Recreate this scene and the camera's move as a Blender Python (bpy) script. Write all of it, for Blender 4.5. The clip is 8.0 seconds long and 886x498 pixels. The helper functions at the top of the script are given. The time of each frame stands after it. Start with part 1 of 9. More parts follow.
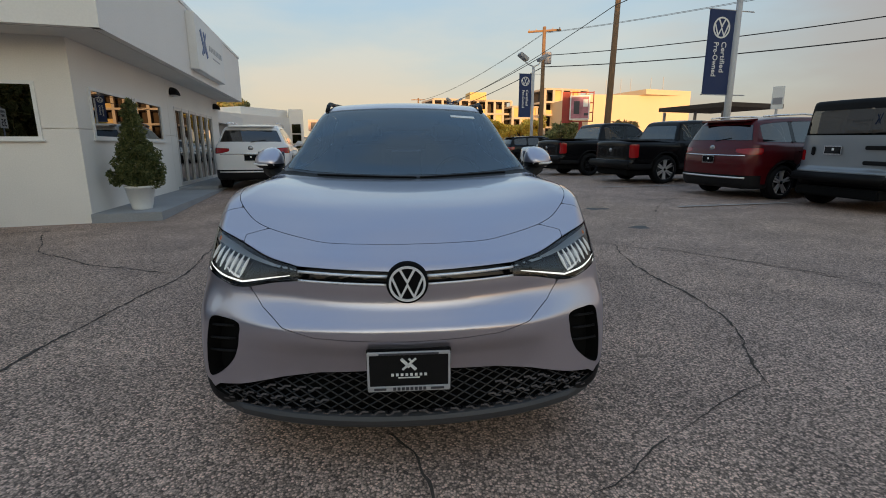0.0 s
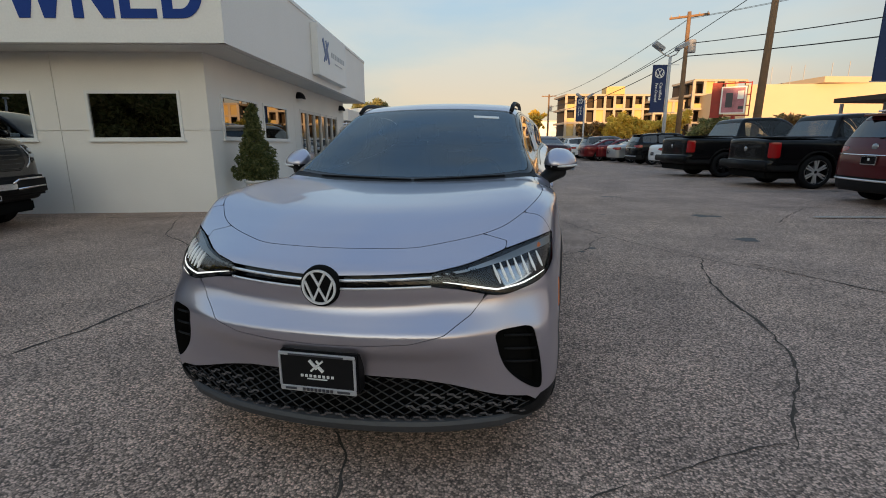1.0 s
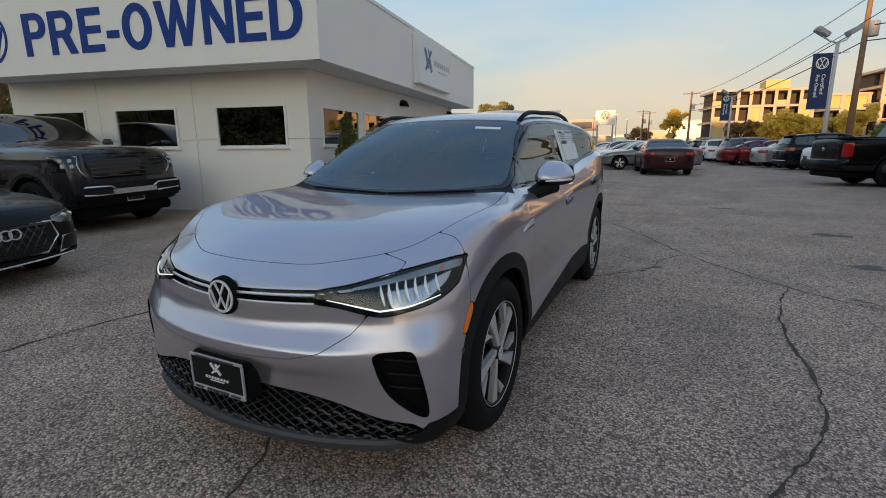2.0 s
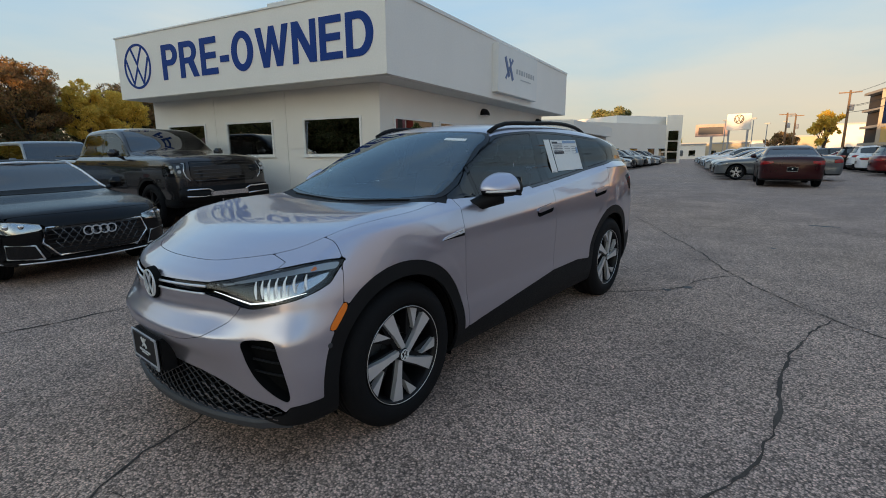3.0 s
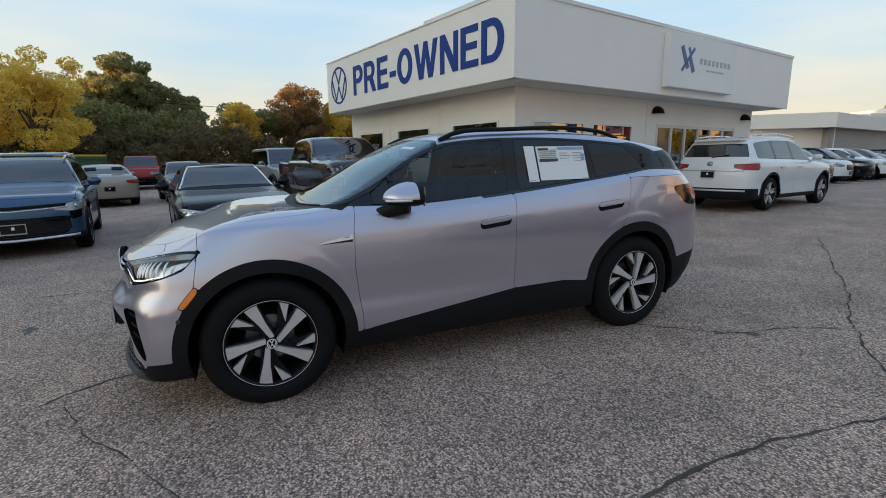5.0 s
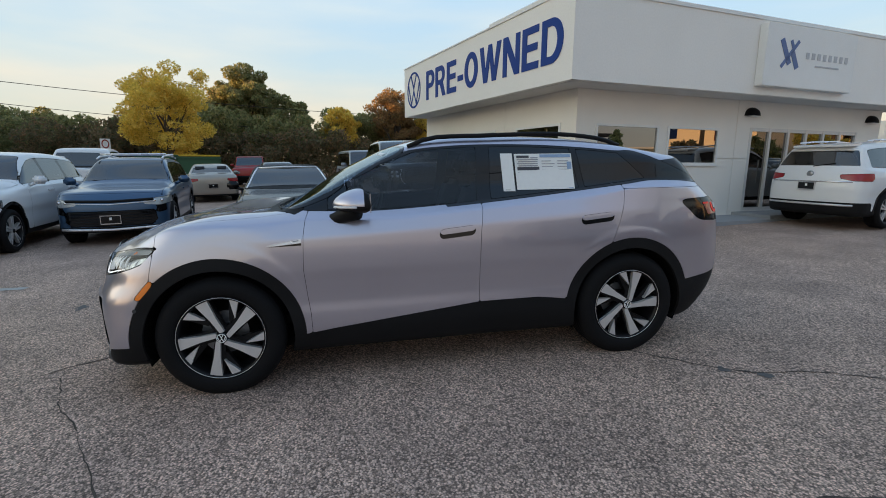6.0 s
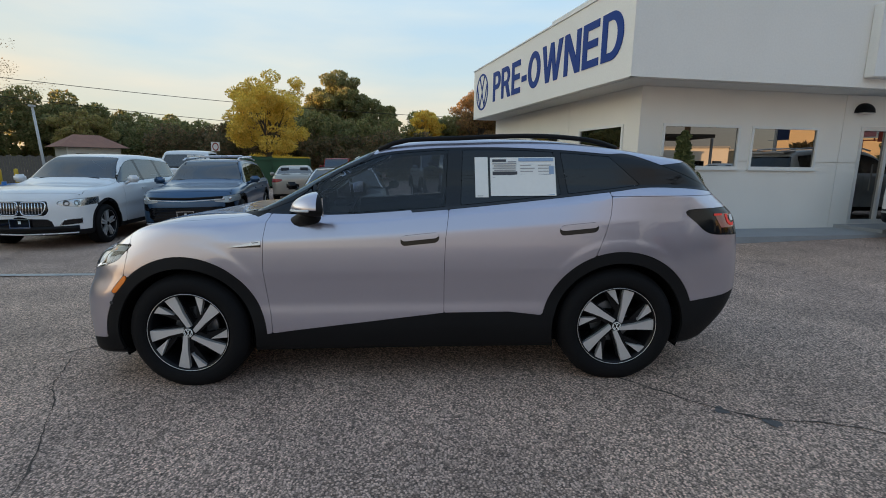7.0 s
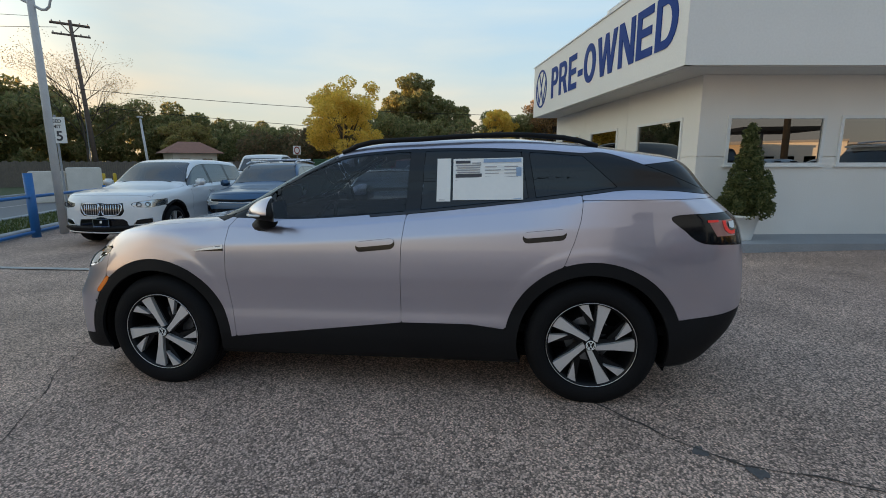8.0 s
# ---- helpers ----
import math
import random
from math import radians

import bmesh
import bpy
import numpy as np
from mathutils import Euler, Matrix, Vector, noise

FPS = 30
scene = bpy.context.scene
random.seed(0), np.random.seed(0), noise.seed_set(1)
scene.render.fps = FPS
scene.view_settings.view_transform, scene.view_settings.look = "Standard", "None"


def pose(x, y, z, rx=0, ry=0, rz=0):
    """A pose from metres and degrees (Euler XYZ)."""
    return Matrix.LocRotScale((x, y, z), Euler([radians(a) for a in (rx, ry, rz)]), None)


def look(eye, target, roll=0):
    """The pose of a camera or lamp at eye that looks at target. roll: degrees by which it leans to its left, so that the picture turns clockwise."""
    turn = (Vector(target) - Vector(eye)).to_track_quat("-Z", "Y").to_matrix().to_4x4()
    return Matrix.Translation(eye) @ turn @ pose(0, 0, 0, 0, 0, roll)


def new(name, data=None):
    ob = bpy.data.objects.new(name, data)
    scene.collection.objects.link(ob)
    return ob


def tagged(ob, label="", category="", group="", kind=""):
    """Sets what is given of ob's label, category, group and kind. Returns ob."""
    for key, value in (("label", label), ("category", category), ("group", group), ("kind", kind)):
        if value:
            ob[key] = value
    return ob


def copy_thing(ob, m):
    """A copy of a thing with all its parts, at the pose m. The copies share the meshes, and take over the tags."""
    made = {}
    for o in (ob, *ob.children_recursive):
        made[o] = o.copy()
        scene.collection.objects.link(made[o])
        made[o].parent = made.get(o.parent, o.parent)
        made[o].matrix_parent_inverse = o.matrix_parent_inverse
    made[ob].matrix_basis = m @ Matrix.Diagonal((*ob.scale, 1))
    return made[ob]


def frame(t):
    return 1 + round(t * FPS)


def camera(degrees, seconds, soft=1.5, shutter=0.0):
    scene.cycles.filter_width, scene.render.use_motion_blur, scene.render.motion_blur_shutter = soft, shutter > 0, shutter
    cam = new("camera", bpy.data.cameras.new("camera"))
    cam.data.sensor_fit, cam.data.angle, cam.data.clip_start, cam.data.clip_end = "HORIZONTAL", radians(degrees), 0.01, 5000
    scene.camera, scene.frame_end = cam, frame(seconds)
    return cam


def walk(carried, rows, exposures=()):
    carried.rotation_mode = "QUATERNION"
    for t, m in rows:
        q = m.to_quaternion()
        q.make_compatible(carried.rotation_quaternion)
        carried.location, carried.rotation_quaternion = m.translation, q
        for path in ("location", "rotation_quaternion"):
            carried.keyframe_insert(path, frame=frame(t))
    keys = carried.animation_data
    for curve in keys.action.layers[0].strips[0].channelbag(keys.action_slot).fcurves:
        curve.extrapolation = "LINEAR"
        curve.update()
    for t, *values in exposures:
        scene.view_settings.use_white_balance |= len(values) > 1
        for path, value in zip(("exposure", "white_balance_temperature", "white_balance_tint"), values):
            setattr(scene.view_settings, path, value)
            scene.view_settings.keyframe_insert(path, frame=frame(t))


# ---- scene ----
# The camera and its walk: round the front and the driver's side of the silver car.
cam = camera(86.3, 8.0, 0.95)
WALK = [
    (0.0, (0.008, -1.671, 1.217), (0.152, 0.279, 0.797), -0.2),
    (0.5, (0.390, -1.652, 1.233), (0.272, 0.299, 0.811), -0.1),
    (1.0, (0.786, -1.558, 1.241), (0.404, 0.357, 0.813), -0.2),
    (1.5, (1.184, -1.394, 1.273), (0.547, 0.453, 0.847), -0.3),
    (2.8, (2.342, -0.883, 1.314), (1.149, 0.674, 0.926), -0.5),
    (3.0, (2.521, -0.779, 1.316), (1.261, 0.726, 0.933), -0.4),
    (3.5, (2.890, -0.479, 1.323), (1.466, 0.871, 0.936), -0.4),
    (4.0, (3.162, -0.106, 1.350), (1.589, 1.066, 0.962), -0.6),
    (4.5, (3.433, 0.288, 1.344), (1.734, 1.273, 0.964), -0.6),
    (6.0, (3.862, 1.590, 1.378), (1.940, 2.008, 1.019), 0.4),
    (6.5, (3.840, 2.000, 1.392), (1.886, 2.232, 1.033), 0.7),
    (7.0, (3.816, 2.406, 1.397), (1.848, 2.456, 1.043), 0.7),
    (7.5, (3.728, 2.776, 1.386), (1.762, 2.659, 1.035), 0.5),
    (8.0, (3.605, 3.143, 1.415), (1.657, 2.861, 1.059), -0.1),
]
EXPOSURE = 1.24
walk(cam, [(t, look(eye, target, roll)) for t, eye, target, roll in WALK], [(0.0, EXPOSURE, 7250, 14), (1.0, EXPOSURE + 0.06, 7250, 14), (1.5, EXPOSURE + 0.05, 7180, 14), (3.0, EXPOSURE + 0.06, 6750, 11), (3.5, EXPOSURE + 0.09, 6720, 10), (4.5, EXPOSURE + 0.31, 6850, 12), (6.0, EXPOSURE + 0.36, 6970, 13), (8.0, EXPOSURE + 0.26, 6880, 11)])

# ---- world and sun: a low sun behind the trees, the lot in open shade ----
SUN_AZ, SUN_EL = -178.0, 2.2          # degrees clockwise from +y, and above the horizon
world = bpy.data.worlds.new("dusk_sky")
scene.world = world
world.use_nodes = True
wn, wl = world.node_tree.nodes, world.node_tree.links
wn.clear()
sky = wn.new("ShaderNodeTexSky")
sky.sky_type, sky.sun_disc = "NISHITA", False
sky.sun_elevation, sky.sun_rotation = radians(SUN_EL), radians(SUN_AZ)
sky.air_density, sky.dust_density, sky.ozone_density = 1.0, 0.4, 2.0
tc = wn.new("ShaderNodeTexCoord")
stretch = wn.new("ShaderNodeMapping")
stretch.inputs["Scale"].default_value = (1.4, 1.0, 5.0)
cloud = wn.new("ShaderNodeTexNoise")
cloud.inputs["Scale"].default_value, cloud.inputs["Detail"].default_value = 1.7, 7.0
cramp = wn.new("ShaderNodeValToRGB")
cramp.color_ramp.elements[0].position, cramp.color_ramp.elements[1].position = 0.47, 0.75
cramp.color_ramp.elements[0].color, cramp.color_ramp.elements[1].color = (0.90, 0.90, 0.90, 1), (0.98, 0.98, 0.98, 1)
cmix = wn.new("ShaderNodeMix")
cmix.data_type = "RGBA"
up = wn.new("ShaderNodeSeparateXYZ")
rise = wn.new("ShaderNodeMapRange")               # thin cloud, a little paler overhead
rise.inputs["From Min"].default_value, rise.inputs["From Max"].default_value = 0.1, 1.0
rise.inputs["To Min"].default_value, rise.inputs["To Max"].default_value = 3.45, 4.15
veil = wn.new("ShaderNodeVectorMath")
veil.operation = "SCALE"
haze = wn.new("ShaderNodeValToRGB")               # cream at the horizon, blue overhead
for i, (at, tone) in enumerate(((0.0, (0.70, 0.57, 0.40)), (0.07, (0.64, 0.60, 0.51)), (0.17, (0.55, 0.62, 0.64)), (0.33, (0.42, 0.58, 0.73)), (0.60, (0.27, 0.40, 0.58)))):
    el_ = haze.color_ramp.elements[i] if i < 2 else haze.color_ramp.elements.new(at)
    el_.position, el_.color = at, (*tone, 1)
haze.color_ramp.elements.new(1.0).color = (0.22, 0.34, 0.53, 1)
wl.new(up.outputs["Z"], haze.inputs["Fac"])
streak = wn.new("ShaderNodeValToRGB")             # grey and cream streaks of cloud
streak.color_ramp.elements[0].position, streak.color_ramp.elements[1].position = 0.38, 0.64
streak.color_ramp.elements[0].color, streak.color_ramp.elements[1].color = (0.76, 0.90, 1.0, 1), (1.02, 0.98, 0.92, 1)
streaked = wn.new("ShaderNodeVectorMath")
streaked.operation = "MULTIPLY"
wl.new(cloud.outputs["Fac"], streak.inputs["Fac"])
wl.new(haze.outputs["Color"], streaked.inputs[0])
wl.new(streak.outputs["Color"], streaked.inputs[1])
bank = wn.new("ShaderNodeVectorMath")             # a bank of grey cloud in the east
bank.operation = "DOT_PRODUCT"
bank.inputs[1].default_value = (0.90, 0.44, 0.0)
ragged = wn.new("ShaderNodeMath")
ragged.operation, ragged.inputs[1].default_value = "MULTIPLY_ADD", 0.30
bank_edge = wn.new("ShaderNodeMapRange")
bank_edge.interpolation_type = "SMOOTHSTEP"
bank_edge.inputs["From Min"].default_value, bank_edge.inputs["From Max"].default_value = 0.90, 1.10
bank_edge.inputs["To Max"].default_value = 0.85
banked = wn.new("ShaderNodeMix")
banked.data_type = "RGBA"
banked.inputs[7].default_value = (0.325, 0.315, 0.325, 1)
wl.new(tc.outputs["Generated"], bank.inputs[0])
wl.new(cloud.outputs["Fac"], ragged.inputs[0])
wl.new(bank.outputs["Value"], ragged.inputs[2])
wl.new(ragged.outputs[0], bank_edge.inputs["Value"])
wl.new(bank_edge.outputs[0], banked.inputs[0])
wl.new(streaked.outputs[0], banked.inputs[6])
dusk = wn.new("ShaderNodeMapRange")               # warmer towards the low sun
dusk.interpolation_type = "SMOOTHSTEP"
dusk.inputs["From Min"].default_value, dusk.inputs["From Max"].default_value = 0.45, 1.0
warm = wn.new("ShaderNodeMix")
warm.data_type, warm.blend_type = "RGBA", "MULTIPLY"
warm.inputs[7].default_value = (1.25, 0.94, 0.66, 1)
wl.new(dusk.outputs[0], warm.inputs[0])
wl.new(banked.outputs[2], warm.inputs[6])
wl.new(warm.outputs[2], veil.inputs[0])
aim = wn.new("ShaderNodeVectorMath")              # the veil is brighter on the sun's side
aim.operation = "DOT_PRODUCT"
aim.inputs[1].default_value = (math.sin(radians(SUN_AZ)), math.cos(radians(SUN_AZ)), 0.1)
side = wn.new("ShaderNodeMapRange")
side.interpolation_type = "SMOOTHSTEP"
side.inputs["From Min"].default_value, side.inputs["From Max"].default_value = 0.66, 1.0
side.inputs["To Min"].default_value, side.inputs["To Max"].default_value = 0.92, 2.55
both = wn.new("ShaderNodeMath")
both.operation = "MULTIPLY"
wl.new(tc.outputs["Generated"], aim.inputs[0])
wl.new(aim.outputs["Value"], side.inputs["Value"])
wl.new(aim.outputs["Value"], dusk.inputs["Value"])
wl.new(rise.outputs[0], both.inputs[0])
wl.new(side.outputs[0], both.inputs[1])
wl.new(tc.outputs["Generated"], up.inputs[0])
wl.new(up.outputs["Z"], rise.inputs["Value"])
wl.new(both.outputs[0], veil.inputs["Scale"])
wl.new(veil.outputs[0], cmix.inputs[7])
bg, wout = wn.new("ShaderNodeBackground"), wn.new("ShaderNodeOutputWorld")
bg.inputs["Strength"].default_value = 0.15
wl.new(tc.outputs["Generated"], stretch.inputs["Vector"])
wl.new(stretch.outputs["Vector"], cloud.inputs["Vector"])
wl.new(cloud.outputs["Fac"], cramp.inputs["Fac"])
wl.new(cramp.outputs["Color"], cmix.inputs[0])
wl.new(sky.outputs["Color"], cmix.inputs[6])
wl.new(cmix.outputs[2], bg.inputs["Color"])
wl.new(bg.outputs["Background"], wout.inputs["Surface"])

sun = new("sun", bpy.data.lights.new("sun", "SUN"))
sun.data.energy, sun.data.angle, sun.data.color = 3.0, radians(0.6), (1.0, 0.60, 0.28)
az, el = radians(SUN_AZ), radians(SUN_EL)
sun_from = Vector((math.sin(az) * math.cos(el), math.cos(az) * math.cos(el), math.sin(el)))
sun.matrix_world = look(sun_from * 200, (0, 0, 0))


# ---- materials ----
def mat(name, col, rough=0.5, metal=0.0, var=0.1, scale=3.0, fine=40.0, bump=0.0, coat=0.0, spec=0.5, rvar=0.1):
    """A painted, moulded or cast surface: colour and gloss vary at two scales, with a fine relief."""
    m = bpy.data.materials.new(name)
    m.use_nodes = True
    n, l = m.node_tree.nodes, m.node_tree.links
    b = n["Principled BSDF"]
    b.inputs["Metallic"].default_value = metal
    b.inputs["Coat Weight"].default_value, b.inputs["Coat Roughness"].default_value = coat, 0.02
    b.inputs["Specular IOR Level"].default_value = spec
    co = n.new("ShaderNodeTexCoord")
    big, small = n.new("ShaderNodeTexNoise"), n.new("ShaderNodeTexNoise")
    big.inputs["Scale"].default_value, big.inputs["Detail"].default_value = scale, 6
    small.inputs["Scale"].default_value, small.inputs["Detail"].default_value = fine, 4
    add = n.new("ShaderNodeMath")
    add.operation = "ADD"
    rng = n.new("ShaderNodeMapRange")
    rng.inputs["From Min"].default_value, rng.inputs["From Max"].default_value = 0.6, 1.4
    rng.inputs["To Min"].default_value, rng.inputs["To Max"].default_value = 1 - var, 1 + var
    mul = n.new("ShaderNodeVectorMath")
    mul.operation = "SCALE"
    mul.inputs[0].default_value = col
    rr = n.new("ShaderNodeMapRange")
    rr.inputs["From Min"].default_value, rr.inputs["From Max"].default_value = 0.3, 0.7
    rr.inputs["To Min"].default_value, rr.inputs["To Max"].default_value = rough * (1 - rvar), min(1, rough * (1 + rvar))
    for tex in (big, small):
        l.new(co.outputs["Object"], tex.inputs["Vector"])
    l.new(big.outputs["Fac"], add.inputs[0])
    l.new(small.outputs["Fac"], add.inputs[1])
    l.new(add.outputs[0], rng.inputs["Value"])
    l.new(rng.outputs[0], mul.inputs["Scale"])
    l.new(mul.outputs[0], b.inputs["Base Color"])
    l.new(big.outputs["Fac"], rr.inputs["Value"])
    l.new(rr.outputs[0], b.inputs["Roughness"])
    if bump:
        bp = n.new("ShaderNodeBump")
        bp.inputs["Strength"].default_value, bp.inputs["Distance"].default_value = bump, 0.01
        l.new(small.outputs["Fac"], bp.inputs["Height"])
        l.new(bp.outputs[0], b.inputs["Normal"])
    return m


def glass(name, tint, ior=1.5, rough=0.0, sheen=(1.0, 1.0, 1.0)):
    """Thin tinted glass: a mirror by its angle, and a tinted way through."""
    m = bpy.data.materials.new(name)
    m.use_nodes = True
    n, l = m.node_tree.nodes, m.node_tree.links
    n.remove(n["Principled BSDF"])
    out = n["Material Output"]
    tr, gl, fr, mx = n.new("ShaderNodeBsdfTransparent"), n.new("ShaderNodeBsdfGlossy"), n.new("ShaderNodeFresnel"), n.new("ShaderNodeMixShader")
    tr.inputs["Color"].default_value = (*tint, 1)
    gl.inputs["Roughness"].default_value = rough
    gl.inputs["Color"].default_value = (*sheen, 1)
    fr.inputs["IOR"].default_value = ior
    l.new(fr.outputs[0], mx.inputs[0])
    l.new(tr.outputs[0], mx.inputs[1])
    l.new(gl.outputs[0], mx.inputs[2])
    l.new(mx.outputs[0], out.inputs["Surface"])
    return m


def car_paint(name, col, metal=0.6, rough=0.32, flake=0.05, coat=0.7, ior=1.45):
    m = mat(name, col, rough, metal, var=flake, scale=1.2, fine=900.0, coat=coat, rvar=0.05, spec=0.35 if col[0] > 0.03 else 0.12)
    m.node_tree.nodes["Principled BSDF"].inputs["Coat IOR"].default_value = ior
    return m


def glow(name, col, power):
    m = bpy.data.materials.new(name)
    m.use_nodes = True
    b = m.node_tree.nodes["Principled BSDF"]
    b.inputs["Base Color"].default_value = (*col, 1)
    b.inputs["Emission Color"].default_value, b.inputs["Emission Strength"].default_value = (*col, 1), power
    return m


def asphalt_mat():
    """Worn chip-seal: pale and dark stones in a dark binder, with broad stains."""
    m = bpy.data.materials.new("chip_seal_asphalt")
    m.use_nodes = True
    n, l = m.node_tree.nodes, m.node_tree.links
    b = n["Principled BSDF"]
    co = n.new("ShaderNodeTexCoord")
    vor = n.new("ShaderNodeTexVoronoi")
    vor.inputs["Scale"].default_value = 96
    edge = n.new("ShaderNodeTexVoronoi")
    edge.inputs["Scale"].default_value = 96
    grit, stain, broad = n.new("ShaderNodeTexNoise"), n.new("ShaderNodeTexNoise"), n.new("ShaderNodeTexNoise")
    for t, s, d in ((grit, 190, 4), (stain, 1.3, 8), (broad, 0.16, 5)):
        t.inputs["Scale"].default_value, t.inputs["Detail"].default_value = s, d
    for t in (vor, edge, grit, stain, broad):
        l.new(co.outputs["Object"], t.inputs["Vector"])
    sep = n.new("ShaderNodeSeparateColor")
    l.new(vor.outputs["Color"], sep.inputs[0])
    ramp = n.new("ShaderNodeValToRGB")
    r = ramp.color_ramp
    r.elements[0].color, r.elements[1].color = (0.15, 0.118, 0.10, 1), (0.82, 0.675, 0.58, 1)
    r.elements.new(0.42).color = (0.385, 0.308, 0.264, 1)
    r.elements.new(0.75).color = (0.63, 0.51, 0.44, 1)
    l.new(sep.outputs[0], ramp.inputs["Fac"])
    gap = n.new("ShaderNodeMapRange")
    gap.inputs["From Min"].default_value, gap.inputs["From Max"].default_value = 0.42, 0.75
    gap.inputs["To Min"].default_value, gap.inputs["To Max"].default_value = 1.0, 0.35
    l.new(edge.outputs["Distance"], gap.inputs["Value"])
    sr = n.new("ShaderNodeMapRange")
    sr.inputs["From Min"].default_value, sr.inputs["From Max"].default_value = 0.3, 0.7
    sr.inputs["To Min"].default_value, sr.inputs["To Max"].default_value = 0.82, 1.20
    l.new(stain.outputs["Fac"], sr.inputs["Value"])
    br = n.new("ShaderNodeMapRange")
    br.inputs["From Min"].default_value, br.inputs["From Max"].default_value = 0.35, 0.65
    br.inputs["To Min"].default_value, br.inputs["To Max"].default_value = 0.96, 1.06
    l.new(broad.outputs["Fac"], br.inputs["Value"])
    m1, m2 = n.new("ShaderNodeMath"), n.new("ShaderNodeMath")
    m1.operation = m2.operation = "MULTIPLY"
    l.new(gap.outputs[0], m1.inputs[0])
    l.new(sr.outputs[0], m1.inputs[1])
    l.new(m1.outputs[0], m2.inputs[0])
    l.new(br.outputs[0], m2.inputs[1])
    sc = n.new("ShaderNodeVectorMath")
    sc.operation = "SCALE"
    l.new(ramp.outputs["Color"], sc.inputs[0])
    l.new(m2.outputs[0], sc.inputs["Scale"])
    tint = n.new("ShaderNodeMix")                 # broad browner and greyer fields
    tint.data_type, tint.blend_type = "RGBA", "MULTIPLY"
    tint.inputs[0].default_value = 1.0
    tone = n.new("ShaderNodeValToRGB")
    tone.color_ramp.elements[0].position, tone.color_ramp.elements[1].position = 0.38, 0.62
    tone.color_ramp.elements[0].color, tone.color_ramp.elements[1].color = (1.10, 0.95, 0.89, 1), (1.10, 0.925, 0.80, 1)
    l.new(broad.outputs["Fac"], tone.inputs["Fac"])
    l.new(sc.outputs[0], tint.inputs[6])
    l.new(tone.outputs["Color"], tint.inputs[7])
    l.new(tint.outputs[2], b.inputs["Base Color"])
    b.inputs["Roughness"].default_value = 0.82
    h = n.new("ShaderNodeMath")
    h.operation = "MULTIPLY_ADD"
    h.inputs[1].default_value = -1.0
    l.new(edge.outputs["Distance"], h.inputs[0])
    l.new(grit.outputs["Fac"], h.inputs[2])
    bp = n.new("ShaderNodeBump")
    bp.inputs["Strength"].default_value, bp.inputs["Distance"].default_value = 0.7, 0.008
    l.new(h.outputs[0], bp.inputs["Height"])
    l.new(bp.outputs[0], b.inputs["Normal"])
    return m


def leaf_mat(name, cols):
    """Leaves of mixed colours, one colour a leaf clump, with some light through them."""
    m = bpy.data.materials.new(name)
    m.use_nodes = True
    n, l = m.node_tree.nodes, m.node_tree.links
    b = n["Principled BSDF"]
    b.inputs["Roughness"].default_value = 0.6
    geo = n.new("ShaderNodeNewGeometry")
    ramp = n.new("ShaderNodeValToRGB")
    els = ramp.color_ramp.elements
    els[0].color, els[1].color = (*cols[0], 1), (*cols[-1], 1)
    for i, c in enumerate(cols[1:-1], 1):
        els.new(i / (len(cols) - 1)).color = (*c, 1)
    l.new(geo.outputs["Random Per Island"], ramp.inputs["Fac"])
    l.new(ramp.outputs["Color"], b.inputs["Base Color"])
    tl, mx = n.new("ShaderNodeBsdfTranslucent"), n.new("ShaderNodeMixShader")
    mx.inputs[0].default_value = 0.5
    l.new(ramp.outputs["Color"], tl.inputs["Color"])
    l.new(b.outputs[0], mx.inputs[1])
    l.new(tl.outputs[0], mx.inputs[2])
    l.new(mx.outputs[0], n["Material Output"].inputs["Surface"])
    return m


SILVER = car_paint("silver_lilac_paint", (0.498, 0.470, 0.545), 0.82, 0.30, coat=1.0, ior=1.85)
BLACK_PLASTIC = mat("black_grained_plastic", (0.009, 0.009, 0.010), 0.55, var=0.2, fine=300, bump=0.15, spec=0.16)
GLOSS_BLACK = mat("gloss_black_trim", (0.006, 0.006, 0.007), 0.07, var=0.1, spec=0.45)
GREY_PLASTIC = mat("dark_grey_plastic", (0.042, 0.043, 0.047), 0.5, var=0.15, fine=200, bump=0.1)
# near-black: shade of gaps put into the colour, also used for black parts
DARK = mat("gap_shade_and_black", (0.006, 0.006, 0.006), 0.9, spec=0.1)
RUBBER = mat("tyre_rubber", (0.009, 0.009, 0.010), 0.7, var=0.25, scale=6, fine=120, bump=0.2, spec=0.12)
CHROME = mat("chrome", (0.75, 0.75, 0.77), 0.12, 1.0, var=0.04)
MACHINED = mat("machined_alloy", (0.72, 0.71, 0.71), 0.38, 0.6, var=0.06, fine=220)
ALLOY_DARK = mat("dark_alloy", (0.007, 0.007, 0.008), 0.4, 0.0, spec=0.2)
GLASS_SIDE = glass("privacy_glass", (0.02, 0.023, 0.026), 1.58)
GLASS_DOOR = glass("door_glass", (0.42, 0.45, 0.48), 1.52)
GLASS_FRONT = glass("windscreen_glass", (0.34, 0.44, 0.50), 2.2, sheen=(0.82, 0.94, 1.0))
GLASS_CLEAR = glass("clear_lens", (0.92, 0.93, 0.93))
GLASS_DARK = glass("office_glass", (0.035, 0.045, 0.045), 3.0)
LAMP_ON = glow("daytime_lamp", (0.92, 0.97, 1.0), 0.42)
LAMP_SOFT = glow("daytime_lamp_band", (0.80, 0.86, 0.90), 0.09)
TAIL_ON = glow("lit_red_lens", (0.75, 0.03, 0.02), 0.06)
TAIL_PANEL = mat("pink_grey_lamp_panel", (0.24, 0.095, 0.09), 0.22, 0.3, var=0.12, coat=0.6)
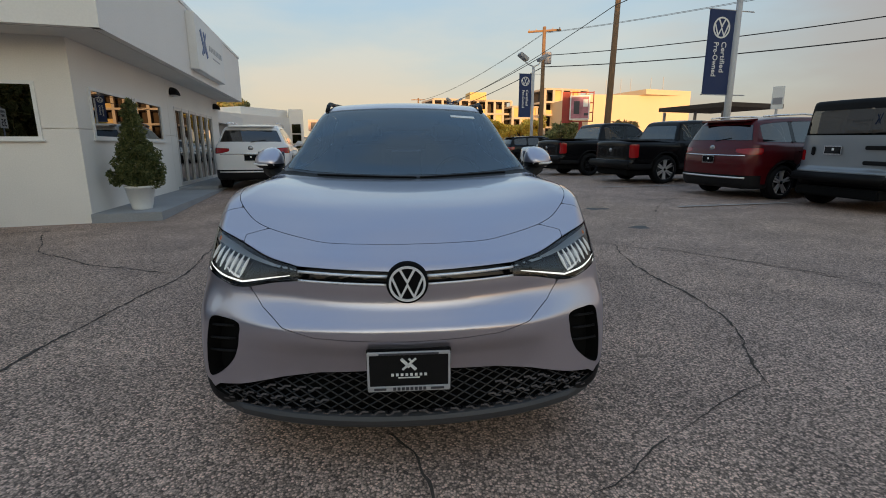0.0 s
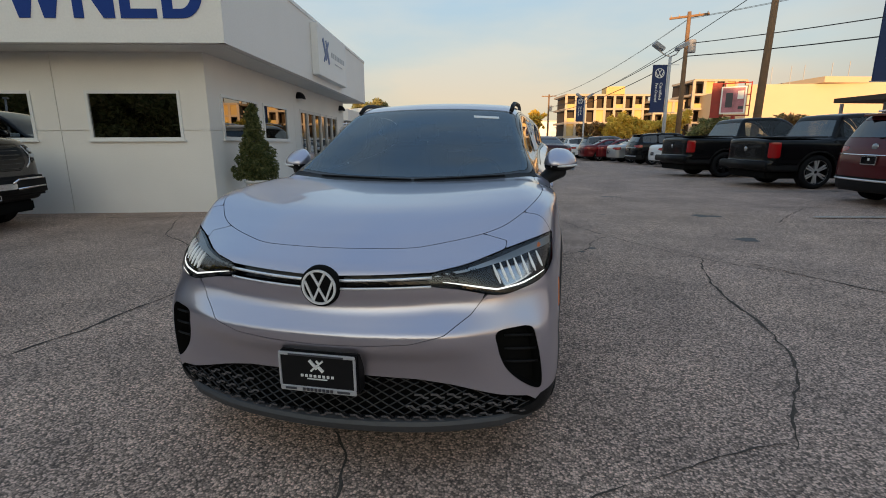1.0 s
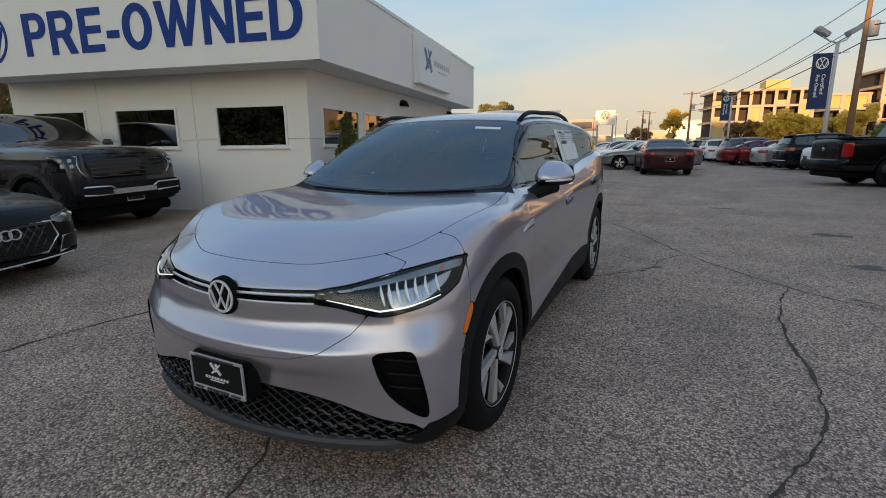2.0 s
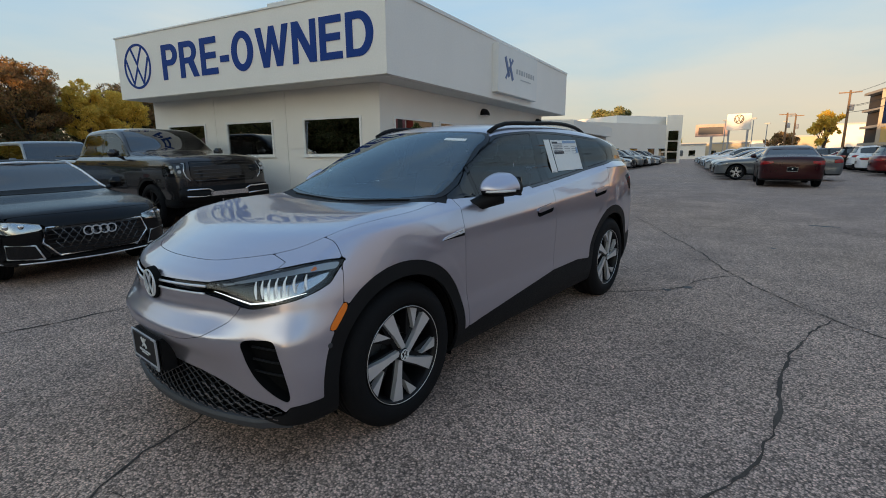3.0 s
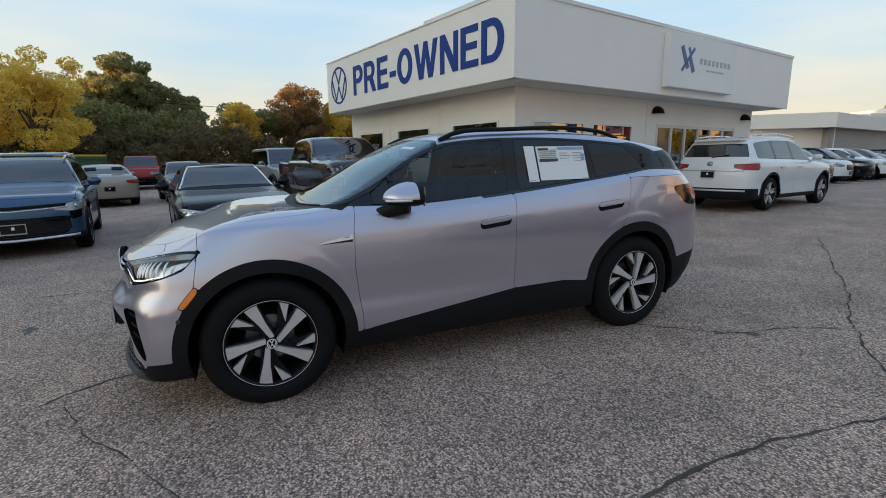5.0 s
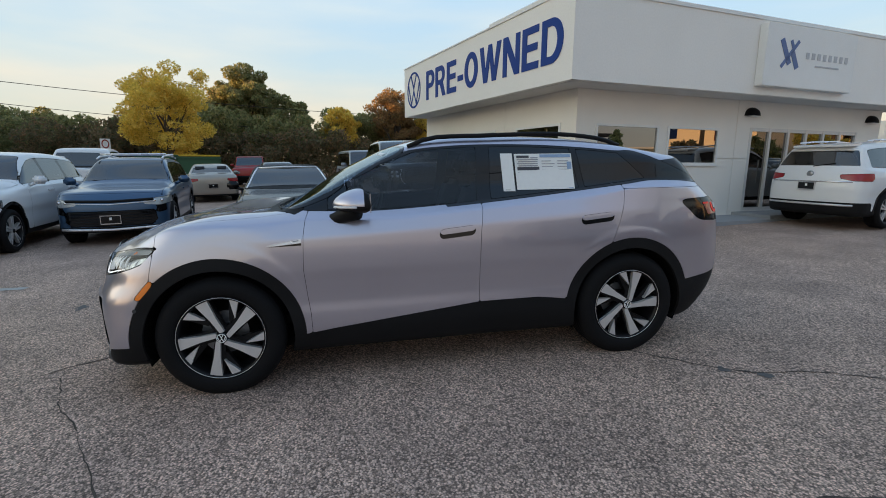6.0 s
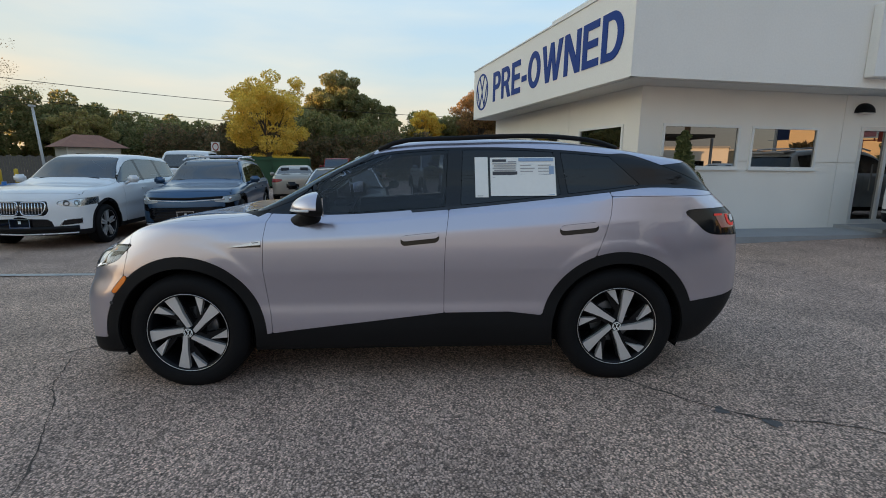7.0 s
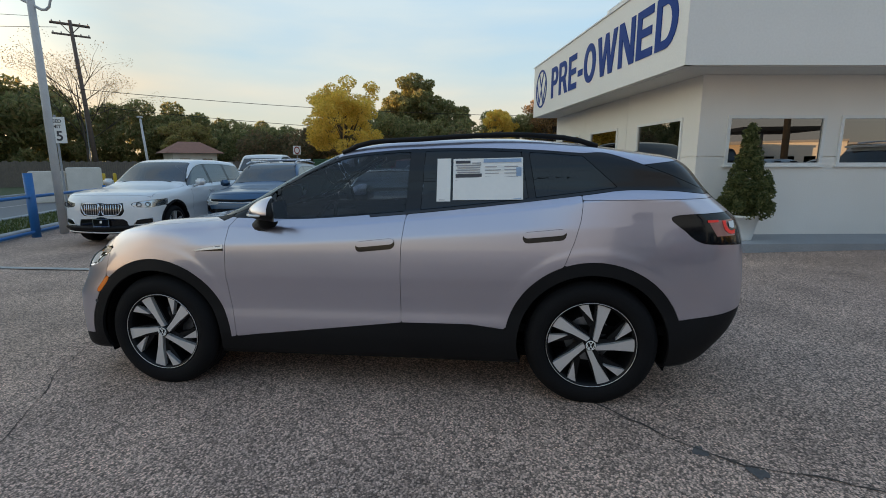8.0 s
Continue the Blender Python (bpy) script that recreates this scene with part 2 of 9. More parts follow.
LAMP_BAND = mat("grey_lamp_band", (0.46, 0.48, 0.50), 0.25, 0.5, var=0.05)
DARK_CHROME = mat("dark_chrome", (0.10, 0.10, 0.105), 0.2, 0.8)
LENS_PALE = mat("pale_lens_plastic", (0.66, 0.68, 0.70), 0.3, 0.2, var=0.04)
FACET = mat("lamp_facet_chrome", (0.62, 0.64, 0.66), 0.18, 1.0, var=0.05)
MATT_BLACK = mat("matt_black_paint", (0.007, 0.007, 0.008), 0.5, var=0.15, spec=0.2)
MARK = mat("white_satin_chrome", (0.84, 0.85, 0.86), 0.3, 0.25, var=0.03)
BRIGHT = mat("bright_satin_metal", (0.82, 0.82, 0.84), 0.28, 0.55, var=0.04)
STUD = mat("grey_gloss_stud", (0.30, 0.31, 0.33), 0.22, 0.6)
WHITE_TRIM = mat("white_painted_trim", (0.78, 0.78, 0.76), 0.45, var=0.04)
ORANGE = mat("amber_reflector", (0.90, 0.20, 0.012), 0.25, var=0.05, coat=0.5)
RED_LENS = mat("red_lamp_lens", (0.30, 0.006, 0.008), 0.15, var=0.1, coat=0.3)
PAPER = mat("white_paper", (0.78, 0.78, 0.76), 0.6, var=0.03)
INK = mat("dark_print", (0.05, 0.05, 0.06), 0.6)
INK_SOFT = mat("grey_small_print", (0.30, 0.30, 0.32), 0.6)
INK_BLUE = mat("blue_print", (0.25, 0.36, 0.52), 0.6)
PLATE_RIM = mat("grey_satin_rim", (0.50, 0.50, 0.52), 0.35, 0.3)
GRILLE_GLINT = mat("glint_chrome_slat", (0.22, 0.225, 0.24), 0.16, 0.9, var=0.15)
SEAT = mat("dark_seat_cloth", (0.035, 0.035, 0.04), 0.8, fine=200, bump=0.2)
ASPHALT = asphalt_mat()


# ---- mesh helpers ----
def part(name, vf, material, parent=None, label="", smooth=False, normals=None):
    """Links (verts, faces), or a bmesh, as one mesh object under a thing or a part."""
    me = bpy.data.meshes.new(name)
    if isinstance(vf, bmesh.types.BMesh):
        vf.to_mesh(me)
        vf.free()
    else:
        v, f = vf
        me.from_pydata([tuple(p) for p in v], [], [tuple(int(i) for i in q) for q in f])
    if smooth:
        me.polygons.foreach_set("use_smooth", [True] * len(me.polygons))
    me.materials.append(material)
    if normals is not None:
        me.normals_split_custom_set_from_vertices([tuple(q) for q in normals])
    ob = new(name, me)
    if parent:
        ob.parent = parent
    if label:
        ob["label"] = label
    return ob


def root(name, m, label, category, group="", kind=""):
    ob = new(name)
    ob.matrix_world = m
    ob.empty_display_size = 0.2
    return tagged(ob, label, category, group, kind)


def box(lo, hi, bevel=0.0, seg=2, m=None):
    """Verts and faces of a box, its edges rounded by bevel."""
    bm = bmesh.new()
    bmesh.ops.create_cube(bm, size=1.0)
    for v in bm.verts:
        v.co = Vector([(a + b) / 2 + c * (b - a) for a, b, c in zip(lo, hi, v.co)])
    if bevel:
        bmesh.ops.bevel(bm, geom=bm.edges[:], offset=bevel, segments=seg, affect="EDGES")
    if m is not None:
        bm.transform(m)
    return take(bm)


def take(bm):
    bm.verts.index_update()
    out = ([v.co.copy() for v in bm.verts], [[v.index for v in f.verts] for f in bm.faces])
    bm.free()
    return out


def join(*sets):
    vs, fs = [], []
    for v, f in sets:
        k = len(vs)
        vs.extend(v)
        fs.extend([[i + k for i in q] for q in f])
    return vs, fs


def moved(vf, m):
    return [m @ Vector(p) for p in vf[0]], vf[1]


def prism(poly, depth, bevel=0.0):
    """A polygon in x, z (y into the depth), extruded from y=0 to y=depth, with a bevelled front."""
    bm = bmesh.new()
    f = bm.faces.new([bm.verts.new((x, 0, z)) for x, z in poly])
    bm.normal_update()
    if f.normal.y > 0:
        f.normal_flip()
    r = bmesh.ops.extrude_face_region(bm, geom=[f])
    for v in r["geom"]:
        if isinstance(v, bmesh.types.BMVert):
            v.co.y += depth
    bmesh.ops.recalc_face_normals(bm, faces=bm.faces[:])
    if bevel:
        bmesh.ops.bevel(bm, geom=bm.edges[:], offset=bevel, segments=2, affect="EDGES")
    return take(bm)


def lathe(profile, n=48, axis="x", close=False, arc=None):
    """Turns (r, h) points round an axis, all the way or over an arc."""
    vs, fs, k = [], [], len(profile)
    for i in range(n):
        a = 2 * math.pi * i / n if arc is None else arc[0] + (arc[1] - arc[0]) * i / (n - 1)
        for r, h in profile:
            c, s = r * math.cos(a), r * math.sin(a)
            vs.append({"x": (h, c, s), "y": (c, h, s), "z": (c, s, h)}[axis])
    for i in range(n if arc is None else n - 1):
        j = (i + 1) % n
        for q in range(k - 1 + close):
            w = (q + 1) % k
            fs.append([i * k + q, i * k + w, j * k + w, j * k + q])
    return vs, fs


def tube(points, radius, n=8, taper=None):
    """A round bar along points; taper: a radius for each."""
    vs, fs = [], []
    pts = [Vector(p) for p in points]
    for i, p in enumerate(pts):
        d = (pts[min(i + 1, len(pts) - 1)] - pts[max(i - 1, 0)]).normalized()
        a = d.cross(Vector((0, 0, 1)) if abs(d.z) < 0.9 else Vector((1, 0, 0))).normalized()
        b = d.cross(a)
        r = taper[i] if taper else radius
        for k in range(n):
            w = 2 * math.pi * k / n
            vs.append(p + a * r * math.cos(w) + b * r * math.sin(w))
    for i in range(len(pts) - 1):
        for k in range(n):
            j = (k + 1) % n
            fs.append([i * n + k, i * n + j, (i + 1) * n + j, (i + 1) * n + k])
    fs.append(list(range(n))[::-1])
    fs.append([(len(pts) - 1) * n + k for k in range(n)])
    return vs, fs


def text_mesh(words, height, depth=0.0, bold=0.0, width=None, turn=None):
    """Letters of the built-in font, in x and z, centred, facing -y."""
    cu = bpy.data.curves.new("letters", "FONT")
    cu.body, cu.align_x, cu.align_y = words, "CENTER", "CENTER"
    cu.offset, cu.extrude, cu.resolution_u = bold, depth / 2, 6
    ob = bpy.data.objects.new("letters", cu)
    scene.collection.objects.link(ob)
    me = bpy.data.meshes.new_from_object(ob.evaluated_get(bpy.context.evaluated_depsgraph_get()))
    bpy.data.objects.remove(ob)
    v = np.array([q.co[:] for q in me.vertices])
    f = [list(p.vertices) for p in me.polygons]
    lo, hi = v.min(0), v.max(0)
    s = height / (hi[1] - lo[1])
    sx = width / (hi[0] - lo[0]) if width else s
    mid = (lo + hi) / 2
    x, z, y = (v[:, 0] - mid[0]) * sx, (v[:, 1] - mid[1]) * s, -(v[:, 2] - mid[2])
    return np.stack([x, y, z], 1), f


def bar2(p, q, w, y0=-0.004, y1=0.004):
    """A straight stroke in x, z of width w."""
    p, q = Vector((p[0], p[1])), Vector((q[0], q[1]))
    d = (q - p).normalized()
    s = Vector((-d.y, d.x)) * w / 2
    return prism([tuple(p + s), tuple(q + s), tuple(q - s), tuple(p - s)], y1 - y0)


def stroke(pts, w, thick):
    """A mitred band of width w along points in x, z."""
    p = [Vector(q) for q in pts]
    left, right = [], []
    for i, q in enumerate(p):
        a = (q - p[i - 1]).normalized() if i else (p[1] - q).normalized()
        b = (p[i + 1] - q).normalized() if i < len(p) - 1 else a
        m = Vector((-a.y - b.y, a.x + b.x)).normalized()
        k = min(w / 2 / max(m.dot(Vector((-a.y, a.x))), 0.35), w)
        left.append(tuple(q + m * k))
        right.append(tuple(q - m * k))
    return prism(left + right[::-1], thick)


def roundel_pieces(r, w, thick):
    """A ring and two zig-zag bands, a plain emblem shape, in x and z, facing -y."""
    k = r - w * 0.6
    return [lathe([(r - w, 0), (r, 0), (r, thick), (r - w, thick)], 48, "y", True),
            stroke([(-0.42 * k, 0.86 * k), (0, 0.10 * k), (0.42 * k, 0.86 * k)], w, thick),
            stroke([(-0.88 * k, 0.36 * k), (-0.39 * k, -0.82 * k), (0, -0.06 * k), (0.39 * k, -0.82 * k), (0.88 * k, 0.36 * k)], w, thick)]


def roundel(r, w, thick):
    return join(*roundel_pieces(r, w, thick))


def grade(y):
    """Height of the lot: it rises gently towards the far end."""
    return 0.02 * (min(max(y, -4.0), 13.0) - 3.6)


# ---- vehicle bodies: one smooth solid from a side, a plan and a section curve, cut into panels ----
def curve(pts, n=2400):
    """A smooth curve through points of rising first number, as two arrays."""
    x, y = np.array([p[0] for p in pts], float), np.array([p[1] for p in pts], float)
    d = np.diff(y) / np.diff(x)
    m = np.concatenate([[d[0]], (d[:-1] + d[1:]) / 2, [d[-1]]])
    for i in range(len(d)):                      # no overshoot
        if abs(d[i]) < 1e-9:
            m[i] = m[i + 1] = 0
        else:
            for j in (i, i + 1):
                if m[j] / d[i] < 0:
                    m[j] = 0
                elif abs(m[j]) > 3 * abs(d[i]):
                    m[j] = 3 * d[i]
    xs = np.unique(np.concatenate([np.linspace(x[0], x[-1], n), x]))
    i = np.clip(np.searchsorted(x, xs, "right") - 1, 0, len(d) - 1)
    h = x[i + 1] - x[i]
    t = (xs - x[i]) / h
    ys = (2 * t**3 - 3 * t**2 + 1) * y[i] + (t**3 - 2 * t**2 + t) * h * m[i] + (-2 * t**3 + 3 * t**2) * y[i + 1] + (t**3 - t**2) * h * m[i + 1]
    return xs, ys


def smax(a, b, k):
    h = np.maximum(k - np.abs(a - b), 0) / k
    return np.maximum(a, b) + h * h * k / 4


def body_field(s):
    top, nose, rear = curve(s["top"]), curve(s["nose"]), curve(s["rear"])
    plan, sect, belt = curve(s["plan"]), curve(s["sect"]), curve(s["belt"])
    bow, crown, soft = curve(s["bow"]), curve(s["crown"]), curve(s["soft"])
    slope = np.gradient(top[1], top[0])
    lean, step, crease, sill = s.get("lean", 0.48), s.get("step", 0.05), s.get("crease"), s.get("sill", 0.2)
    fe, rb = s.get("front_pow", 10), s.get("rear_bow", 0.25)
    fbow = curve(s["front_bow"])
    edge = curve(s.get("front_edge", [(0.0, 0.4), (2.0, 0.4)]))
    fade = s.get("fade", ((0.0, 9.0), (1.0, 1.0)))
    flares, sharp = s.get("flares", ()), s.get("sharp", 0.0008)
    half = max(s["plan"], key=lambda p: p[1])[1]
    corner = curve(s.get("corner", s["nose"]))

    def field(x, y, z):
        ax = np.abs(x)
        yy = y - np.interp(y, *bow) * ax * ax
        ft = (z - np.interp(yy, *top) + np.interp(y, *crown) * ax * ax) / np.sqrt(1 + np.interp(yy, top[0], slope) ** 2)
        b = np.interp(y, *belt)
        w = np.interp(y, *plan) + np.interp(z, *sect)
        if crease:
            d = np.minimum(z, b) - np.interp(y, *crease)
            w = w - 0.125 * np.interp(y, *fade) * (d + np.sqrt(d * d + sharp))
        q = z - b
        for cy, cz, rad, rise in flares:          # a raised lip over each wheel arch
            d = (rad - np.hypot(y - cy, z - cz)) / 0.035
            w = w + rise * 0.5 * (1 + np.tanh(2.2 * d)) * np.clip((z - 0.42) / 0.15, 0, 1)
        w = w - lean * 0.5 * (q + np.sqrt(q * q + 0.0006)) - step * np.clip(q / 0.05 + 0.6, 0, 1)
        fs = (ax - w) / np.where(q > 0, math.sqrt(1 + lean * lean), 1.0)
        e = np.minimum(ax / half, 1.1)
        fp = np.interp(z, *edge)
        fb = np.interp(z, *fbow)
        c = np.clip((ax - 0.42) / 0.32, 0, 1)
        c = c * c * (3 - 2 * c)
        ff = ((1 - c) * np.interp(z, *nose) + c * np.interp(z, *corner) + fb * ax * ax + fp * e**fe - y) / np.sqrt(1 + (2 * fb * ax) ** 2 + (fe * fp / half * e ** (fe - 1)) ** 2)
        fr = (y - np.interp(z, *rear) + rb * ax * ax + 0.25 * e**10) / np.sqrt(1 + (2 * rb * ax) ** 2)
        k = np.interp(y, *soft)
        f = smax(ft, fs, k)
        f = smax(f, ff, s.get("nose_soft", 0.08))
        f = smax(f, fr, s.get("tail_soft", 0.08))
        return smax(f, sill - z, 0.06)

    return field


def surface(field, lo, hi, h):
    """A triangle skin on field = 0, drawn onto it, with its normals."""
    ax = [np.arange(a, b + h, h) for a, b in zip(lo, hi)]
    g = field(*np.meshgrid(*ax, indexing="ij"))
    ins = g < 0
    n0, n1, n2 = (len(a) - 1 for a in ax)
    cnt, acc = np.zeros((n0, n1, n2)), np.zeros((n0, n1, n2, 3))
    corner = lambda a, o: a[o[0]:o[0] + n0, o[1]:o[1] + n1, o[2]:o[2] + n2]
    for d in range(3):
        e = [0, 0, 0]
        e[d] = 1
        others = [i for i in range(3) if i != d]
        for p in (0, 1):
            for q in (0, 1):
                o = [0, 0, 0]
                o[others[0]], o[others[1]] = p, q
                a, b = corner(g, o), corner(g, [i + j for i, j in zip(o, e)])
                cross = (a < 0) != (b < 0)
                t = np.where(cross, a / np.where(cross, a - b, 1), 0)
                pos = np.zeros((n0, n1, n2, 3))
                pos[..., d] = t
                pos[..., others[0]], pos[..., others[1]] = p, q
                acc += pos * cross[..., None]
                cnt += cross
    cells = np.argwhere(cnt > 0)
    idx = -np.ones((n0, n1, n2), int)
    idx[cells[:, 0], cells[:, 1], cells[:, 2]] = np.arange(len(cells))
    c = cnt[cells[:, 0], cells[:, 1], cells[:, 2]]
    v = (cells + acc[cells[:, 0], cells[:, 1], cells[:, 2]] / c[:, None]) * h + np.array([a[0] for a in ax])
    tris = []
    for d in range(3):
        o1, o2 = (d + 1) % 3, (d + 2) % 3
        a = [slice(None)] * 3
        b = [slice(None)] * 3
        a[d], b[d] = slice(0, -1), slice(1, None)
        ch = np.argwhere(ins[tuple(a)] != ins[tuple(b)])
        ok = (ch[:, o1] > 0) & (ch[:, o2] > 0) & (ch[:, o1] < (n0, n1, n2)[o1]) & (ch[:, o2] < (n0, n1, n2)[o2])
        ch = ch[ok]
        flip = ~ins[tuple(a)][ch[:, 0], ch[:, 1], ch[:, 2]]
        q = []
        for u, w in ((-1, -1), (0, -1), (0, 0), (-1, 0)):
            k = ch.copy()
            k[:, o1] += u
            k[:, o2] += w
            q.append(idx[k[:, 0], k[:, 1], k[:, 2]])
        q = np.stack(q, 1)
        q[flip] = q[flip][:, ::-1]
        tris += [q[:, [0, 1, 2]], q[:, [0, 2, 3]]]
    t = np.concatenate(tris)
    e = 0.009
    for it in range(4):
        f = field(*v.T)
        nrm = np.stack([field(*(v + np.eye(3)[i] * e).T) - field(*(v - np.eye(3)[i] * e).T) for i in range(3)], 1) / (2 * e)
        ln = np.maximum(np.linalg.norm(nrm, axis=1), 0.3)
        if it < 3:
            v = v - np.clip(f / ln, -h, h)[:, None] * nrm / ln[:, None]
    return v, t, nrm / np.linalg.norm(nrm, axis=1)[:, None]


def clip(v, t, nrm, f, lim=0.0):
    """The piece of a skin where f < lim, cut clean along the line."""
    g = f - lim
    ins = g < 0
    c = ins[t].sum(1)
    keep = t[c == 3]
    one, two = t[c == 1], t[c == 2]
    r = np.argmax(ins[one], 1)
    one = np.take_along_axis(one, (r[:, None] + np.arange(3)) % 3, 1)
    r = np.argmin(ins[two], 1)
    two = np.take_along_axis(two, (r[:, None] + np.arange(3)) % 3, 1)
    ed = np.concatenate([one[:, [0, 1]], one[:, [0, 2]], two[:, [0, 1]], two[:, [0, 2]]])
    if len(ed):
        key, inv = np.unique(np.sort(ed, 1), axis=0, return_inverse=True)
        inv = inv.reshape(-1)
        a, b = key[:, 0], key[:, 1]
        s = (g[a] / (g[a] - g[b]))[:, None]
        nv, nn = v[a] + (v[b] - v[a]) * s, nrm[a] + (nrm[b] - nrm[a]) * s
        nn /= np.maximum(np.linalg.norm(nn, axis=1), 1e-6)[:, None]
        k, m = len(one), len(two)
        p = inv + len(v)
        n1 = np.stack([one[:, 0], p[:k], p[k:2 * k]], 1)
        x, y = p[2 * k:2 * k + m], p[2 * k + m:]
        n2 = np.concatenate([np.stack([x, two[:, 1], two[:, 2]], 1), np.stack([x, two[:, 2], y], 1)])
        v, nrm, keep = np.concatenate([v, nv]), np.concatenate([nrm, nn]), np.concatenate([keep, n1, n2])
    used, inv = np.unique(keep, return_inverse=True)
    return v[used], inv.reshape(-1, 3), nrm[used]


def sheet(v, t, nrm, thick=0.008, lift=0.0):
    """Gives a cut skin folded-in edges; returns verts, faces and normals."""
    v = v + nrm * lift
    ed = np.concatenate([t[:, [0, 1]], t[:, [1, 2]], t[:, [2, 0]]])
    key, inv, cnt = np.unique(np.sort(ed, 1), axis=0, return_inverse=True, return_counts=True)
    b = ed[cnt[inv.reshape(-1)] == 1]
    if not len(b) or thick == 0:
        return v, t, nrm
    k = len(v)
    n = len(b)
    p, q = v[b[:, 0]], v[b[:, 1]]
    pi, qi = p - nrm[b[:, 0]] * thick, q - nrm[b[:, 1]] * thick
    side = np.cross(q - p, nrm[b[:, 0]])
    side /= np.maximum(np.linalg.norm(side, axis=1), 1e-9)[:, None]
    a = np.arange(n)
    f1 = np.stack([k + a + n, k + a, k + a + 2 * n], 1)
    f2 = np.stack([k + a + n, k + a + 2 * n, k + a + 3 * n], 1)
    return np.concatenate([v, p, q, pi, qi]), np.concatenate([t, f1, f2]), np.concatenate([nrm, side, side, side, side])


def sdpoly(u, w, poly):
    """Signed distance of points to a closed outline, inside below zero."""
    p = np.array(poly, float)
    q = np.roll(p, -1, 0)
    best, inside = np.full(len(u), 1e9), np.zeros(len(u), bool)
    for (ax, ay), (bx, by) in zip(p, q):
        ex, ey = bx - ax, by - ay
        wx, wy = u - ax, w - ay
        s = np.clip((wx * ex + wy * ey) / max(ex * ex + ey * ey, 1e-12), 0, 1)
        best = np.minimum(best, (wx - ex * s) ** 2 + (wy - ey * s) ** 2)
        c = (ay <= w) != (by <= w)
        inside ^= c & (wx < ex * (w - ay) / (ey if abs(ey) > 1e-12 else 1e-12))
    return np.where(inside, -1, 1) * np.sqrt(best)


def smooth_poly(pts, n=6):
    """A closed outline rounded through its points."""
    p = [Vector((*q, 0)) for q in pts]
    out = []
    for i in range(len(p)):
        a, b, c, d = p[i - 1], p[i], p[(i + 1) % len(p)], p[(i + 2) % len(p)]
        for k in range(n):
            t = k / n
            r = 0.5 * (2 * b + (c - a) * t + (2 * a - 5 * b + 4 * c - d) * t * t + (3 * b - a - 3 * c + d) * t**3)
            out.append((r.x, r.y))
    return out


